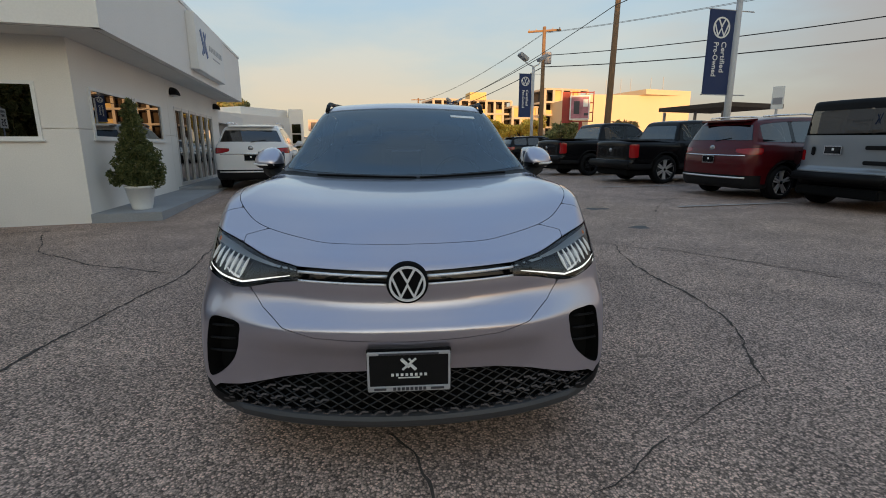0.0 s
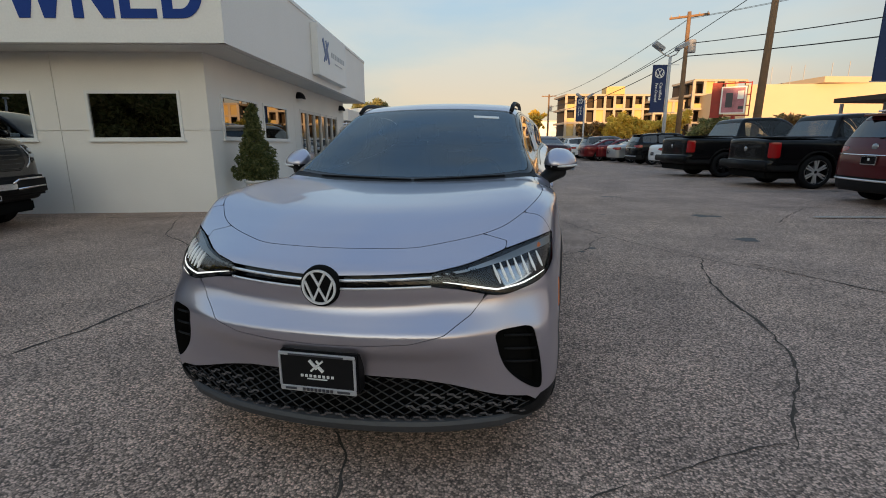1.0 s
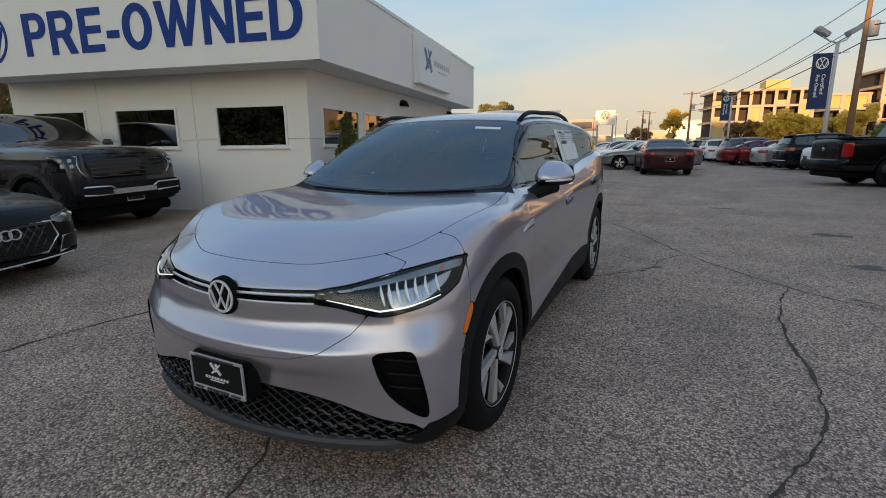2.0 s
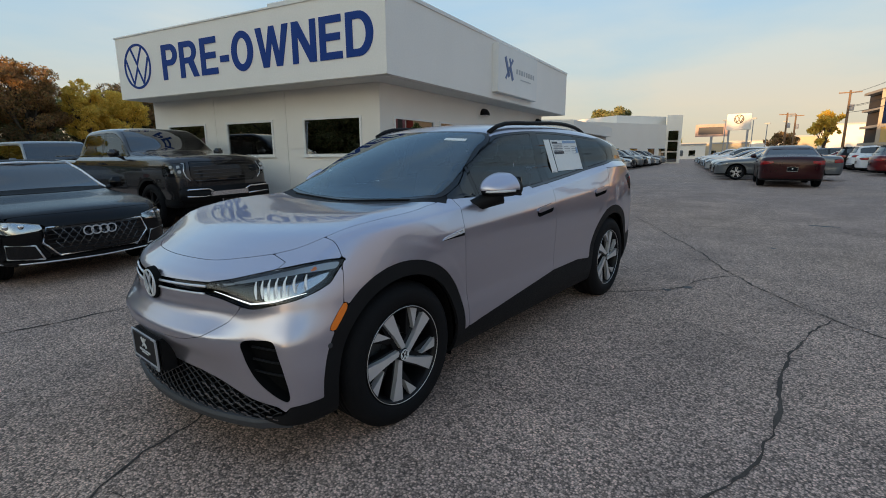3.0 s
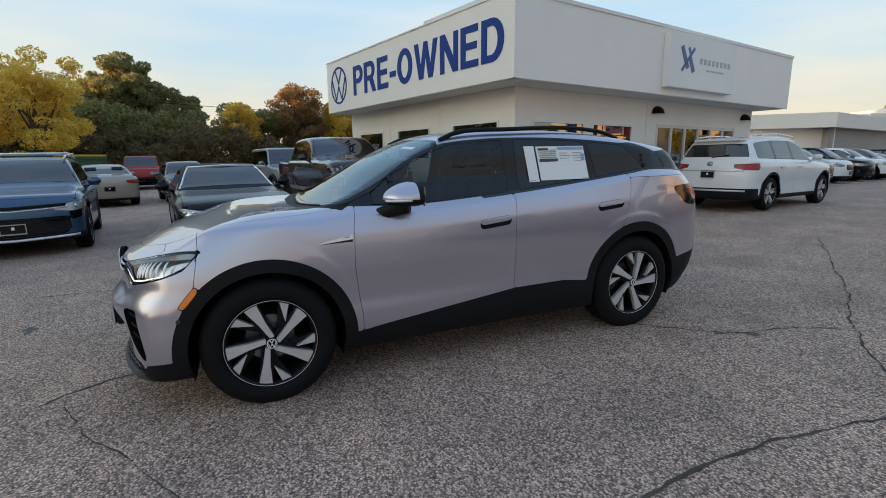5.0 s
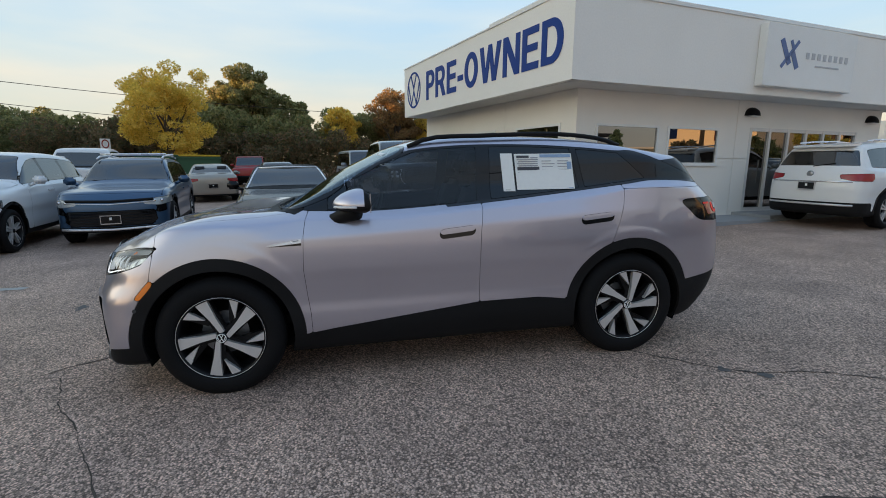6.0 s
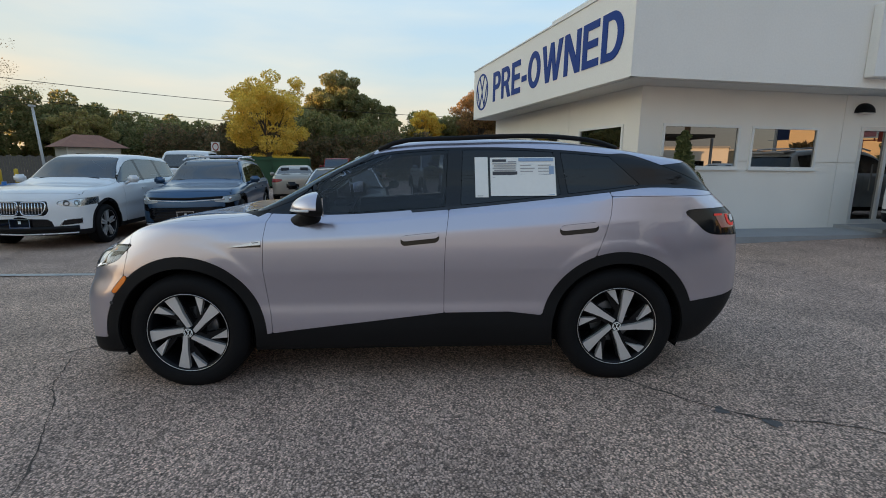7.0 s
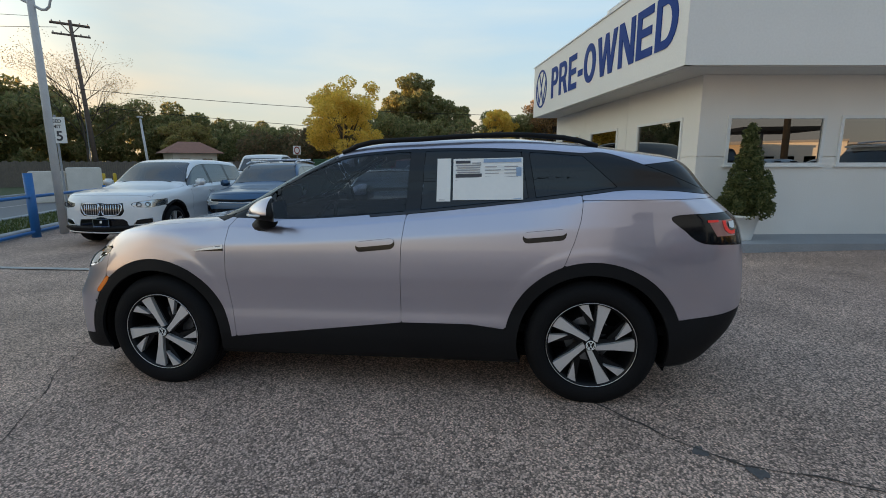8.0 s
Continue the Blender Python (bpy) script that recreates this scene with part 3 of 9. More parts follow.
def wheel(parent, y, side, x_face, r, rim_r, width, style, spoke_mat, rim_mat, z=None, cap_mark=False, name="wheel", spin=0.0):
    """A wheel with tyre, rim and spokes; its face at x_face on that side."""
    z = r if z is None else z
    w = new(name)
    w.parent = parent
    w.matrix_basis = Matrix.Translation((x_face * side, y, z)) @ (Matrix.Rotation(math.pi, 4, "Z") if side < 0 else Matrix.Identity(4))
    # local: the face looks to +x
    d = width
    tp = [(rim_r + 0.004, -0.012), (rim_r + 0.012, 0.006), (rim_r + 0.03, 0.014), ((rim_r + r) / 2, 0.018), (r - 0.035, 0.008), (r - 0.012, -0.012), (r - 0.002, -0.03)]
    for i in range(5):
        h = -0.03 - (d - 0.06) * (i + 0.5) / 5
        g = 0.012
        tp += [(r, h + 0.5 * (d - 0.06) / 5 - g / 2), (r, h - 0.5 * (d - 0.06) / 5 + g / 2), (r - 0.008, h - 0.5 * (d - 0.06) / 5 + g / 2), (r - 0.008, h - 0.5 * (d - 0.06) / 5 - g / 2)]
    tp += [(r - 0.012, -d + 0.02), (rim_r + 0.02, -d), (rim_r, -d + 0.02)]
    part("tyre", lathe(tp, 56, "x"), RUBBER, w, smooth=True)
    rp = [(rim_r + 0.006, -0.014), (rim_r + 0.004, 0.006), (rim_r - 0.006, 0.004), (rim_r - 0.014, -0.02), (rim_r - 0.03, -0.12), (rim_r - 0.03, -d + 0.03), (0.06, -d + 0.03), (0.06, -0.085), (0.0, -0.085)]
    part("rim", lathe(rp, 56, "x"), rim_mat, w, smooth=True)
    part("rim_edge", lathe([(rim_r + 0.004, -0.002), (rim_r + 0.003, 0.007), (rim_r + 0.0008, 0.007), (rim_r + 0.0002, -0.002)], 56, "x"), spoke_mat, w, smooth=True)
    sp = []
    turn = lambda a: Matrix.Rotation(a, 4, "X")
    up = lambda poly, x0, x1: ([Vector((x0 if i < len(poly) else x1, p[0], p[1])) for i, p in enumerate(poly + poly)],
                               [list(range(len(poly)))[::-1], [len(poly) + i for i in range(len(poly))]] + [[i, (i + 1) % len(poly), len(poly) + (i + 1) % len(poly), len(poly) + i] for i in range(len(poly))])
    R = rim_r - 0.004
    if style == "turbine":
        long_blade = [(0.007, 0.028), (0.034, 0.026), (0.042, R * 0.5), (0.061, R * 0.965), (0.026, R), (-0.013, R * 0.995), (0.004, R * 0.5)]
        short_blade = [(-0.017, R * 0.57), (-0.070, R * 0.965), (-0.10, R * 0.935), (-0.1256, R * 0.885)]
        dark = [(-0.02, 0.03), (0.045, 0.03), (0.065, R * 0.965), (-0.02, R)]
        arm = [(-0.03, R * 0.4), (-0.012, R * 0.4), (-0.066, R * 0.965), (-0.13, R * 0.885)]
        for i in range(5):
            a = 2 * math.pi * i / 5 + spin
            sp.append(moved(up(long_blade, -0.05, -0.004), turn(a)))
            sp.append(moved(up(short_blade[::-1], -0.04, -0.006), turn(a)))
        part("spoke_backing", join(*[moved(up(p, -0.075, -0.03), turn(2 * math.pi * i / 5 + spin)) for i in range(5) for p in (dark, arm[::-1])]), rim_mat, w)
    else:
        n = int(style)
        for i in range(n):
            a = 2 * math.pi * i / n
            for o in (-1, 1):
                sp.append(moved(up([(o * 0.012 - 0.014, 0.04), (o * 0.012 + 0.014, 0.04), (o * 0.035 + 0.016, R), (o * 0.035 - 0.016, R)], -0.05, -0.008), turn(a)))
    part("spokes", join(*sp), spoke_mat, w)
    cap = part("hub_cap", lathe([(0.0, 0.004), (0.025, 0.003), (0.034, -0.002), (0.036, -0.05)], 24, "x"), GLOSS_BLACK, w, smooth=True)
    if cap_mark:
        part("cap_mark", moved(roundel(0.029, 0.0045, 0.002), Matrix.Translation((0.006, 0, 0)) @ Matrix.Rotation(math.pi / 2, 4, "Z")), WHITE_TRIM, cap)
    disc = part("brake_disc", lathe([(0.05, -0.12), (0.14, -0.12), (0.14, -0.14), (0.05, -0.14)], 32, "x"), STUD, w, smooth=False)
    return w


def panels(skin, regions, parent, gap=0.0014):
    """Cuts the skin into the panels named in regions, earlier ones first: (name, material, distance, thickness, label)."""
    v, t, n = skin
    taken = np.full(len(v), 1e9)
    out = []
    for name, material, sd, thick, label in regions:
        f = np.maximum(sd, -taken) + gap
        taken = np.minimum(taken, sd)
        if name is None:
            continue
        pv, pt, pn = clip(v, t, n, f)
        if len(pt):
            pv, pt, pn = sheet(pv, pt, pn, thick)
            out.append(part(name, (pv, pt), material, parent, label, True, pn))
    return out


# ---- the silver crossover in the middle of the lot ----
HERO = dict(
    top=[(-0.3, 0.70), (0.0, 0.84), (0.05, 0.875), (0.13, 0.90), (0.26, 0.965), (0.40, 1.02), (0.63, 1.058), (0.94, 1.083), (1.16, 1.093), (1.29, 1.148), (1.41, 1.222), (1.61, 1.345), (1.81, 1.445), (2.0, 1.525), (2.15, 1.568), (2.4, 1.597), (2.8, 1.605), (3.2, 1.595), (3.5, 1.565), (3.75, 1.53), (4.03, 1.485), (4.25, 1.45), (5.0, 1.30)],
    nose=[(0.0, 0.10), (0.14, 0.06), (0.2, 0.02), (0.27, 0.014), (0.40, 0.046), (0.50, 0.022), (0.588, -0.020), (0.622, -0.022), (0.66, 0.004), (0.70, 0.034), (0.74, 0.044), (0.78, 0.040), (0.86, 0.052), (0.93, 0.09), (1.2, 0.3)],
    corner=[(0.0, 0.12), (0.14, 0.07), (0.25, 0.035), (0.40, 0.022), (0.55, 0.010), (0.70, 0.008), (0.80, 0.018), (0.87, 0.048), (0.93, 0.09), (1.2, 0.3)],
    rear=[(0.0, 4.28), (0.16, 4.33), (0.29, 4.46), (0.44, 4.575), (0.63, 4.625), (0.80, 4.62), (0.97, 4.60), (1.08, 4.56), (1.14, 4.50), (1.22, 4.41), (1.44, 4.235), (1.6, 4.1)],
    plan=[(-0.2, 0.90), (0.3, 0.905), (0.86, 0.925), (1.35, 0.91), (2.0, 0.905), (2.8, 0.908), (3.3, 0.918), (3.63, 0.925), (4.0, 0.905), (4.3, 0.86), (4.7, 0.76)],
    sect=[(0.0, -0.14), (0.16, -0.09), (0.22, -0.05), (0.3, -0.02), (0.4, -0.004), (0.48, -0.006), (0.56, -0.013), (0.68, -0.008), (0.77, -0.002), (0.86, -0.004), (0.95, -0.011), (1.05, -0.022), (1.12, -0.030), (1.25, -0.040), (1.33, -0.026), (1.42, -0.010), (1.7, -0.004)],
    belt=[(0.0, 1.02), (0.8, 1.07), (1.42, 1.10), (1.75, 1.09), (2.51, 1.13), (3.28, 1.195), (3.75, 1.25), (4.6, 1.22)],
    bow=[(-0.5, 0.4), (0.3, 0.4), (0.9, 0.12), (1.15, 0.14), (1.7, 0.18), (2.2, 0.06), (2.6, 0.0), (5.0, 0.0)],
    crown=[(0.0, 0.0), (0.5, -0.01), (0.9, -0.05), (1.25, -0.05), (1.6, 0.02), (2.1, 0.08), (3.5, 0.09), (4.5, 0.10)],
    soft=[(0.0, 0.07), (0.5, 0.12), (1.1, 0.13), (1.5, 0.06), (2.0, 0.07), (4.0, 0.08), (5.0, 0.1)],
    crease=curve([(0.8, 0.95), (1.4, 0.958), (2.3, 0.992), (3.45, 1.052), (4.2, 1.09)]), fade=((0.85, 1.25, 3.2, 3.85), (0.0, 1.0, 1.0, 0.0)), sharp=0.00012, flares=((0.86, 0.405, 0.55, 0.0035), (3.63, 0.395, 0.54, 0.0025)),
    lean=0.47, step=0.055, sill=0.215, front_bow=[(0.0, 0.27), (0.3, 0.27), (0.6, 0.28), (0.76, 0.38), (1.3, 0.38)], front_edge=[(0.0, 0.12), (0.30, 0.08), (0.55, 0.12), (0.66, 0.18), (0.75, 0.26), (0.95, 0.50), (1.3, 0.6)], front_pow=16, rear_bow=0.22)


def mirror_poly(p):
    return p + [(-x, z) for x, z in reversed(p) if abs(x) > 1e-6]


def hero_car(m):
    car = root("crossover_car", m, "silver-lilac electric crossover with black cladding standing on the lot", "car")
    skin = surface(body_field(HERO), (-1.0, -0.12, 0.1), (1.0, 4.74, 1.72), 0.0145)
    v, t, n = skin
    x, y, z = v.T
    ax = np.abs(x)
    axle = (0.86, 3.63)
    arch = np.minimum(np.hypot(y - axle[0], z - 0.36), np.hypot(y - axle[1], z - 0.36))
    outer = 0.5 - ax
    well = np.maximum(arch - 0.43, outer)
    # black cladding: wheel arches, sills, lower corners
    sill_top = np.interp(y, [1.2, 1.54, 2.5, 2.92, 3.25], [0.33, 0.375, 0.478, 0.48, 0.44])
    sills = np.maximum(np.maximum(z - sill_top, np.maximum(1.2 - y, y - 3.3)), outer)
    front_low = np.maximum(z - np.interp(ax, [0, 0.62, 0.74, 0.80, 0.83, 0.95], [0.262, 0.266, 0.275, 0.30, 0.335, 0.36]), y - 0.55)
    rear_low = np.maximum(z - np.interp(y, [4.0, 4.36, 4.6], [0.515, 0.555, 0.60]), 4.0 - y)
    clad = np.minimum(np.minimum(np.maximum(arch - 0.505, outer), sills), np.minimum(front_low, rear_low))
    # glass and its black surround
    side_window = smooth_poly([(1.20, 1.088), (1.42, 1.098), (1.60, 1.098), (1.75, 1.095), (2.10, 1.105), (2.51, 1.132), (2.9, 1.165), (3.28, 1.203), (3.60, 1.24), (3.80, 1.262), (4.05, 1.255), (4.27, 1.235), (4.12, 1.31), (3.93, 1.39), (3.71, 1.47), (3.56, 1.475), (3.31, 1.50), (2.94, 1.522), (2.57, 1.525), (2.33, 1.515), (2.13, 1.497), (1.90, 1.455), (1.68, 1.365), (1.45, 1.235)])
    band = np.maximum.reduce([sdpoly(y, z, side_window), 0.3 - ax, np.where(y < 2.3, 0.10 * (0.62 - np.abs(n[:, 0])), -1)])
    # panes fill the surround but for narrow posts
    cut = lambda y0, z0, y1, z1: ((y - y0) * (z1 - z0) - (z - z0) * (y1 - y0)) / math.hypot(y1 - y0, z1 - z0)
    inset = band + 0.017
    pane0 = np.maximum.reduce([inset, 1.53 - y, cut(1.66, 1.1, 1.655, 1.35)])
    pane1 = np.maximum.reduce([inset, -cut(1.69, 1.1, 1.685, 1.35), cut(2.515, 1.1, 2.545, 1.55)])
    pane2 = np.maximum.reduce([inset, -cut(2.615, 1.1, 2.64, 1.55), cut(3.285, 1.1, 3.215, 1.55)])
    pane3 = np.maximum.reduce([inset, -cut(3.33, 1.1, 3.26, 1.55), cut(3.80, 1.24, 3.56, 1.47)])
    wind = smooth_poly([(0, 1.18), (0.35, 1.200), (0.63, 1.262), (0.748, 1.35), (0.715, 1.62), (0.655, 1.85), (0.60, 2.05), (0.3, 2.045), (0, 2.03), (-0.3, 2.045), (-0.60, 2.05), (-0.655, 1.85), (-0.715, 1.62), (-0.748, 1.35), (-0.63, 1.262), (-0.35, 1.200)], 5)
    upper = 1.0 - z
    screen = np.maximum(sdpoly(x, y, wind), upper)
    cowl = np.maximum(np.maximum(sdpoly(x, y, [(0, 1.10), (0.4, 1.12), (0.68, 1.20), (0.80, 1.33), (0.75, 1.40), (0, 1.30), (-0.75, 1.40), (-0.80, 1.33), (-0.68, 1.20), (-0.4, 1.12)]), upper), -screen)
    back_glass = np.maximum(np.maximum(sdpoly(x, z, [(-0.5, 1.4), (0.5, 1.4), (0.62, 1.17), (-0.62, 1.17)]), 4.05 - y), -1)
    # lamps, grille and openings of the front
    front = y - 0.75
    lamp_out = smooth_poly([(0.405, 0.800), (0.410, 0.842), (0.525, 0.866), (0.63, 0.893), (0.78, 0.930), (0.84, 0.938), (0.866, 0.922), (0.868, 0.86), (0.83, 0.80), (0.74, 0.770), (0.65, 0.755), (0.51, 0.783)], 4)
    lamp = np.maximum(sdpoly(ax, z, lamp_out), y - 0.55)
    lamp = np.maximum(lamp, 0.8 * (np.interp(y, [0.18, 0.24, 0.336, 0.456, 0.54], [0.70, 0.752, 0.792, 0.842, 0.925]) - z))
    strip = np.maximum(sdpoly(ax, z, [(-0.1, 0.782), (0.41, 0.794), (0.425, 0.846), (-0.1, 0.832)]), front)
    duct_out = smooth_poly([(0.657, 0.622), (0.72, 0.634), (0.785, 0.628), (0.808, 0.56), (0.822, 0.49), (0.832, 0.40), (0.822, 0.362), (0.765, 0.395), (0.705, 0.455), (0.675, 0.515), (0.662, 0.57)], 4)
    duct = np.maximum(sdpoly(ax, z, duct_out), y - 0.42)
    mesh_out = [(-0.1, 0.442), (0.17, 0.440), (0.35, 0.428), (0.5, 0.398), (0.68, 0.352), (0.78, 0.335), (0.82, 0.305), (0.72, 0.270), (0.55, 0.263), (0.3, 0.262), (-0.1, 0.262)]
    grid = np.maximum(sdpoly(ax, z, mesh_out), y - 0.36)
    tail_out = smooth_poly([(4.04, 1.112), (4.2, 1.128), (4.5, 1.122), (4.75, 1.05), (4.6, 0.95), (4.35, 0.955), (4.2, 0.972), (4.11, 1.04)], 4)
    tail = np.maximum(sdpoly(y, z, tail_out), 0.42 - ax)
    # painted panels
    half_hood = [(0, 0.165), (0.27, 0.195), (0.43, 0.265), (0.60, 0.38), (0.70, 0.49), (0.775, 0.63), (0.81, 0.85), (0.80, 1.05), (0.77, 1.19), (0.75, 1.30), (0.62, 1.245), (0.35, 1.18), (0, 1.15)]
    bonnet_out = smooth_poly(mirror_poly(half_hood), 4)
    bonnet = np.maximum(sdpoly(x, y, bonnet_out), 0.80 - z)
    nose_out = mirror_poly([(0, 0.588), (0.2, 0.592), (0.35, 0.60), (0.47, 0.63), (0.56, 0.69), (0.61, 0.755), (0.66, 0.80), (0.70, 1.2)])
    nose_panel = np.maximum(sdpoly(x, z, nose_out), y - 0.36)
    bumper = y - np.interp(z, [0.3, 0.72, 0.95], [0.48, 0.49, 0.535])
    door1 = np.maximum(sdpoly(y, z, [(1.43, 1.17), (1.395, 1.07), (1.38, 0.98), (1.37, 0.77), (1.385, 0.6), (1.40, 0.48), (1.41, 0.1), (2.50, 0.1), (2.50, 0.46), (2.505, 0.75), (2.515, 0.95), (2.55, 1.2)]), outer)
    door2 = np.maximum(sdpoly(y, z, [(2.50, 0.1), (2.50, 0.46), (2.505, 0.75), (2.515, 0.95), (2.55, 1.25), (3.56, 1.3), (3.565, 1.18), (3.555, 1.10), (3.52, 0.98), (3.46, 0.83), (3.35, 0.7), (3.2, 0.1)]), outer)
    fender = np.maximum(np.maximum(y - 1.5, z - 1.25), 0.45 - ax)
    roof = 1.21 - z
    gate = np.maximum(4.05 - y, np.maximum(ax - 0.66, 0.62 - z))
    inner = np.minimum(np.minimum(pane1, pane2), np.minimum(pane3, pane0))
    hole = np.minimum(np.minimum(duct, grid), np.minimum(lamp, strip))
    one = lambda f, s: np.maximum(f, -s * x)
    regions = [(None, None, well, 0, "")]
    for s in (1, -1):
        regions += [("side_glass", g, one(p, s), 0.004, "") for p, g in ((pane1, GLASS_DOOR), (pane2, GLASS_SIDE), (pane3, GLASS_SIDE), (pane0, GLASS_SIDE))]
    regions += [("windscreen", GLASS_FRONT, screen + 0.028, 0.005, "windscreen reflecting a pale sky"), ("screen_border", GLOSS_BLACK, screen, 0.005, ""), ("rear_glass", GLASS_SIDE, back_glass, 0.005, "")]
    regions += [("cowl", BLACK_PLASTIC, cowl, 0.01, "")]
    regions += [("window_surround", GLOSS_BLACK, one(band, s), 0.006, "gloss black window surround") for s in (1, -1)]
    screen_side = np.maximum(sdpoly(y, z, [(3.87, 1.398), (4.06, 1.415), (4.20, 1.43), (4.33, 1.36), (4.50, 1.20), (4.40, 1.19), (4.27, 1.232), (4.12, 1.30), (3.93, 1.38)]), 0.3 - ax)
    regions += [("screen_side", GLOSS_BLACK, one(screen_side, s), 0.006, "") for s in (1, -1)]
    regions += [(None, None, hole, 0, "")]
    regions += [("tail_lamp", GLOSS_BLACK, one(tail, s), 0.01, "dark red tail lamp") for s in (1, -1)]
    marker = np.maximum(sdpoly(y, z, smooth_poly([(0.498, 0.748), (0.511, 0.735), (0.508, 0.715), (0.44, 0.638), (0.425, 0.637), (0.415, 0.655)], 4)), outer)
    regions += [("side_marker", ORANGE, one(marker, s), 0.006, "amber side marker") for s in (1, -1)]
    regions += [("cladding", BLACK_PLASTIC, one(np.maximum.reduce([clad, np.where(front_low < 0, 0.70 - ax, -1), np.where(arch < 0.53, 0.255 - z, -1)]), s), 0.02, "black plastic cladding") for s in (1, -1)]
    regions += [("arch_foot", BLACK_PLASTIC, one(np.maximum.reduce([arch - 0.56, z - 0.30, outer, d * (y - p), np.abs(y - p) - 1.0]), s), 0.02, "") for s in (1, -1) for p, d in ((axle[0], 1), (axle[0], -1), (axle[1], 1), (axle[1], -1))]
    regions += [("lip_backing", BLACK_PLASTIC, front_low, 0.02, "")]
    regions += [("bonnet", SILVER, bonnet, 0.012, ""), ("nose_panel", SILVER, nose_panel, 0.012, "")]
    regions += [("front_bumper", SILVER, bumper, 0.012, "")]
    for s in (1, -1):
        regions += [("front_door", SILVER, one(door1, s), 0.012, ""), ("rear_door", SILVER, one(door2, s), 0.012, ""), ("front_wing", SILVER, one(fender, s), 0.012, "")]
    regions += [("roof", SILVER, roof, 0.012, ""), ("tailgate", SILVER, gate, 0.012, "")]
    regions += [("rear_quarter", SILVER, one(np.full(len(x), -1.0), s), 0.012, "") for s in (1, -1)]
    panels(skin, regions, car)
    # added shell, near-black so the panel gaps read as shaded, open at the glass
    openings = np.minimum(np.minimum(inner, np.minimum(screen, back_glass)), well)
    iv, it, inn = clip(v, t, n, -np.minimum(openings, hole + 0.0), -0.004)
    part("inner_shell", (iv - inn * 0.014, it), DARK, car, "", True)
    field = body_field(HERO)

    def y_at(px, pz, lo=-0.2, hi=0.9):
        """How far back the skin lies at a place of the front."""
        for _ in range(30):
            mid = (lo + hi) / 2
            lo, hi = (lo, mid) if field(np.array([px]), np.array([mid]), np.array([pz]))[0] < 0 else (mid, hi)
        return hi

    def x_at(py, pz):
        lo, hi = 0.3, 1.05
        for _ in range(30):
            mid = (lo + hi) / 2
            lo, hi = (mid, hi) if field(np.array([mid]), np.array([py]), np.array([pz]))[0] < 0 else (lo, mid)
        return lo

    # recesses behind lamps, ducts and grille
    for s in (1, -1):
        for name, f, depth, material in (("lamp_bowl", lamp, 0.075, GLOSS_BLACK), ("duct_back", duct, 0.06, DARK)):
            pv, pt, pn = clip(v, t, n, np.maximum(f, -s * x))
            rim = sheet(pv, pt, pn, depth)
            part(name, (np.concatenate([pv - pn * depth, rim[0][len(pv):]]), rim[1]), material, car)
        pv, pt, pn = clip(v, t, n, np.maximum(lamp, -s * x), -0.003)
        hl = part("head_lamp", sheet(pv, pt, pn, 0.004)[:2], GLASS_CLEAR, car, "clear lit head lamp", True)
        hl.visible_shadow = False
        # pale upper band, slanting chrome facets, a lit edge below, an amber spot at the tip
        lid = np.interp(ax, [0.40, 0.525, 0.63, 0.78, 0.87], [0.842, 0.866, 0.893, 0.930, 0.940])
        deep = np.interp(ax, [0.42, 0.55, 0.84], [0.016, 0.024, 0.038])
        slant = ax + 0.55 * (z - 0.84)
        own = -s * x
        inside = lambda f, depth, lim=0.0: (lambda c: (c[0] - c[2] * depth, c[1]))(clip(v, t, n, np.maximum(f, own), lim))
        part("upper_band", inside(np.maximum.reduce([lamp + 0.011, lid - deep - z]), 0.008), LAMP_BAND, hl, "pale grey upper band", True)
        edge_pts = []
        for q in np.linspace(0.45, 0.825, 16):
            pz = np.interp(q, [0.405, 0.51, 0.65, 0.74, 0.83, 0.868], [0.80, 0.783, 0.757, 0.77, 0.80, 0.86]) + 0.015
            for _ in range(4):
                pz = max(pz, np.interp(y_at(q, pz), [0.18, 0.24, 0.336, 0.456, 0.54], [0.70, 0.752, 0.792, 0.842, 0.925]) + 0.017)
            edge_pts.append((s * q, y_at(q, pz) + 0.014, pz))
        part("light_guide", tube(edge_pts, 0, 8, [0.0015 + 0.0022 * min(1, i / 6, (15 - i) / 3) for i in range(16)]), LAMP_ON, hl, "lit white lower edge", True)
        field_in = np.maximum(lamp + 0.022, z - lid + deep + 0.006)
        part("reflector", inside(np.maximum(field_in, 0.665 - slant), 0.045), FACET, hl, "chrome lamp bowl", True)
        part("inner_bezel", inside(np.maximum.reduce([field_in, 0.50 - slant, slant - 0.655]), 0.030), GLOSS_BLACK, hl, "", True)
        low_edge = np.array(edge_pts)
        for j in range(7):
            q = 0.662 + 0.026 * j
            z0 = np.interp(q, s * low_edge[:, 0], low_edge[:, 2]) + 0.016
            z1 = np.interp(q, [0.40, 0.525, 0.63, 0.78, 0.87], [0.842, 0.866, 0.893, 0.930, 0.940]) - np.interp(q, [0.42, 0.55, 0.84], [0.016, 0.024, 0.038]) - 0.014
            if z1 > z0 + 0.01:
                rib = [(s * (q - 0.5 * (pz - z0)), y_at(q - 0.5 * (pz - z0), pz) + 0.022, pz) for pz in np.linspace(z0, z1, 5)]
                part("lamp_rib", tube(rib, 0, 6, [0.0025, 0.0050, 0.0060, 0.0050, 0.0025]), LAMP_SOFT, hl, "", True)
        spot = np.hypot(ax - 0.805, z - 0.908) - 0.009
        part("amber_spot", inside(np.maximum(spot, lamp + 0.01), 0.007), ORANGE, hl, "amber spot")
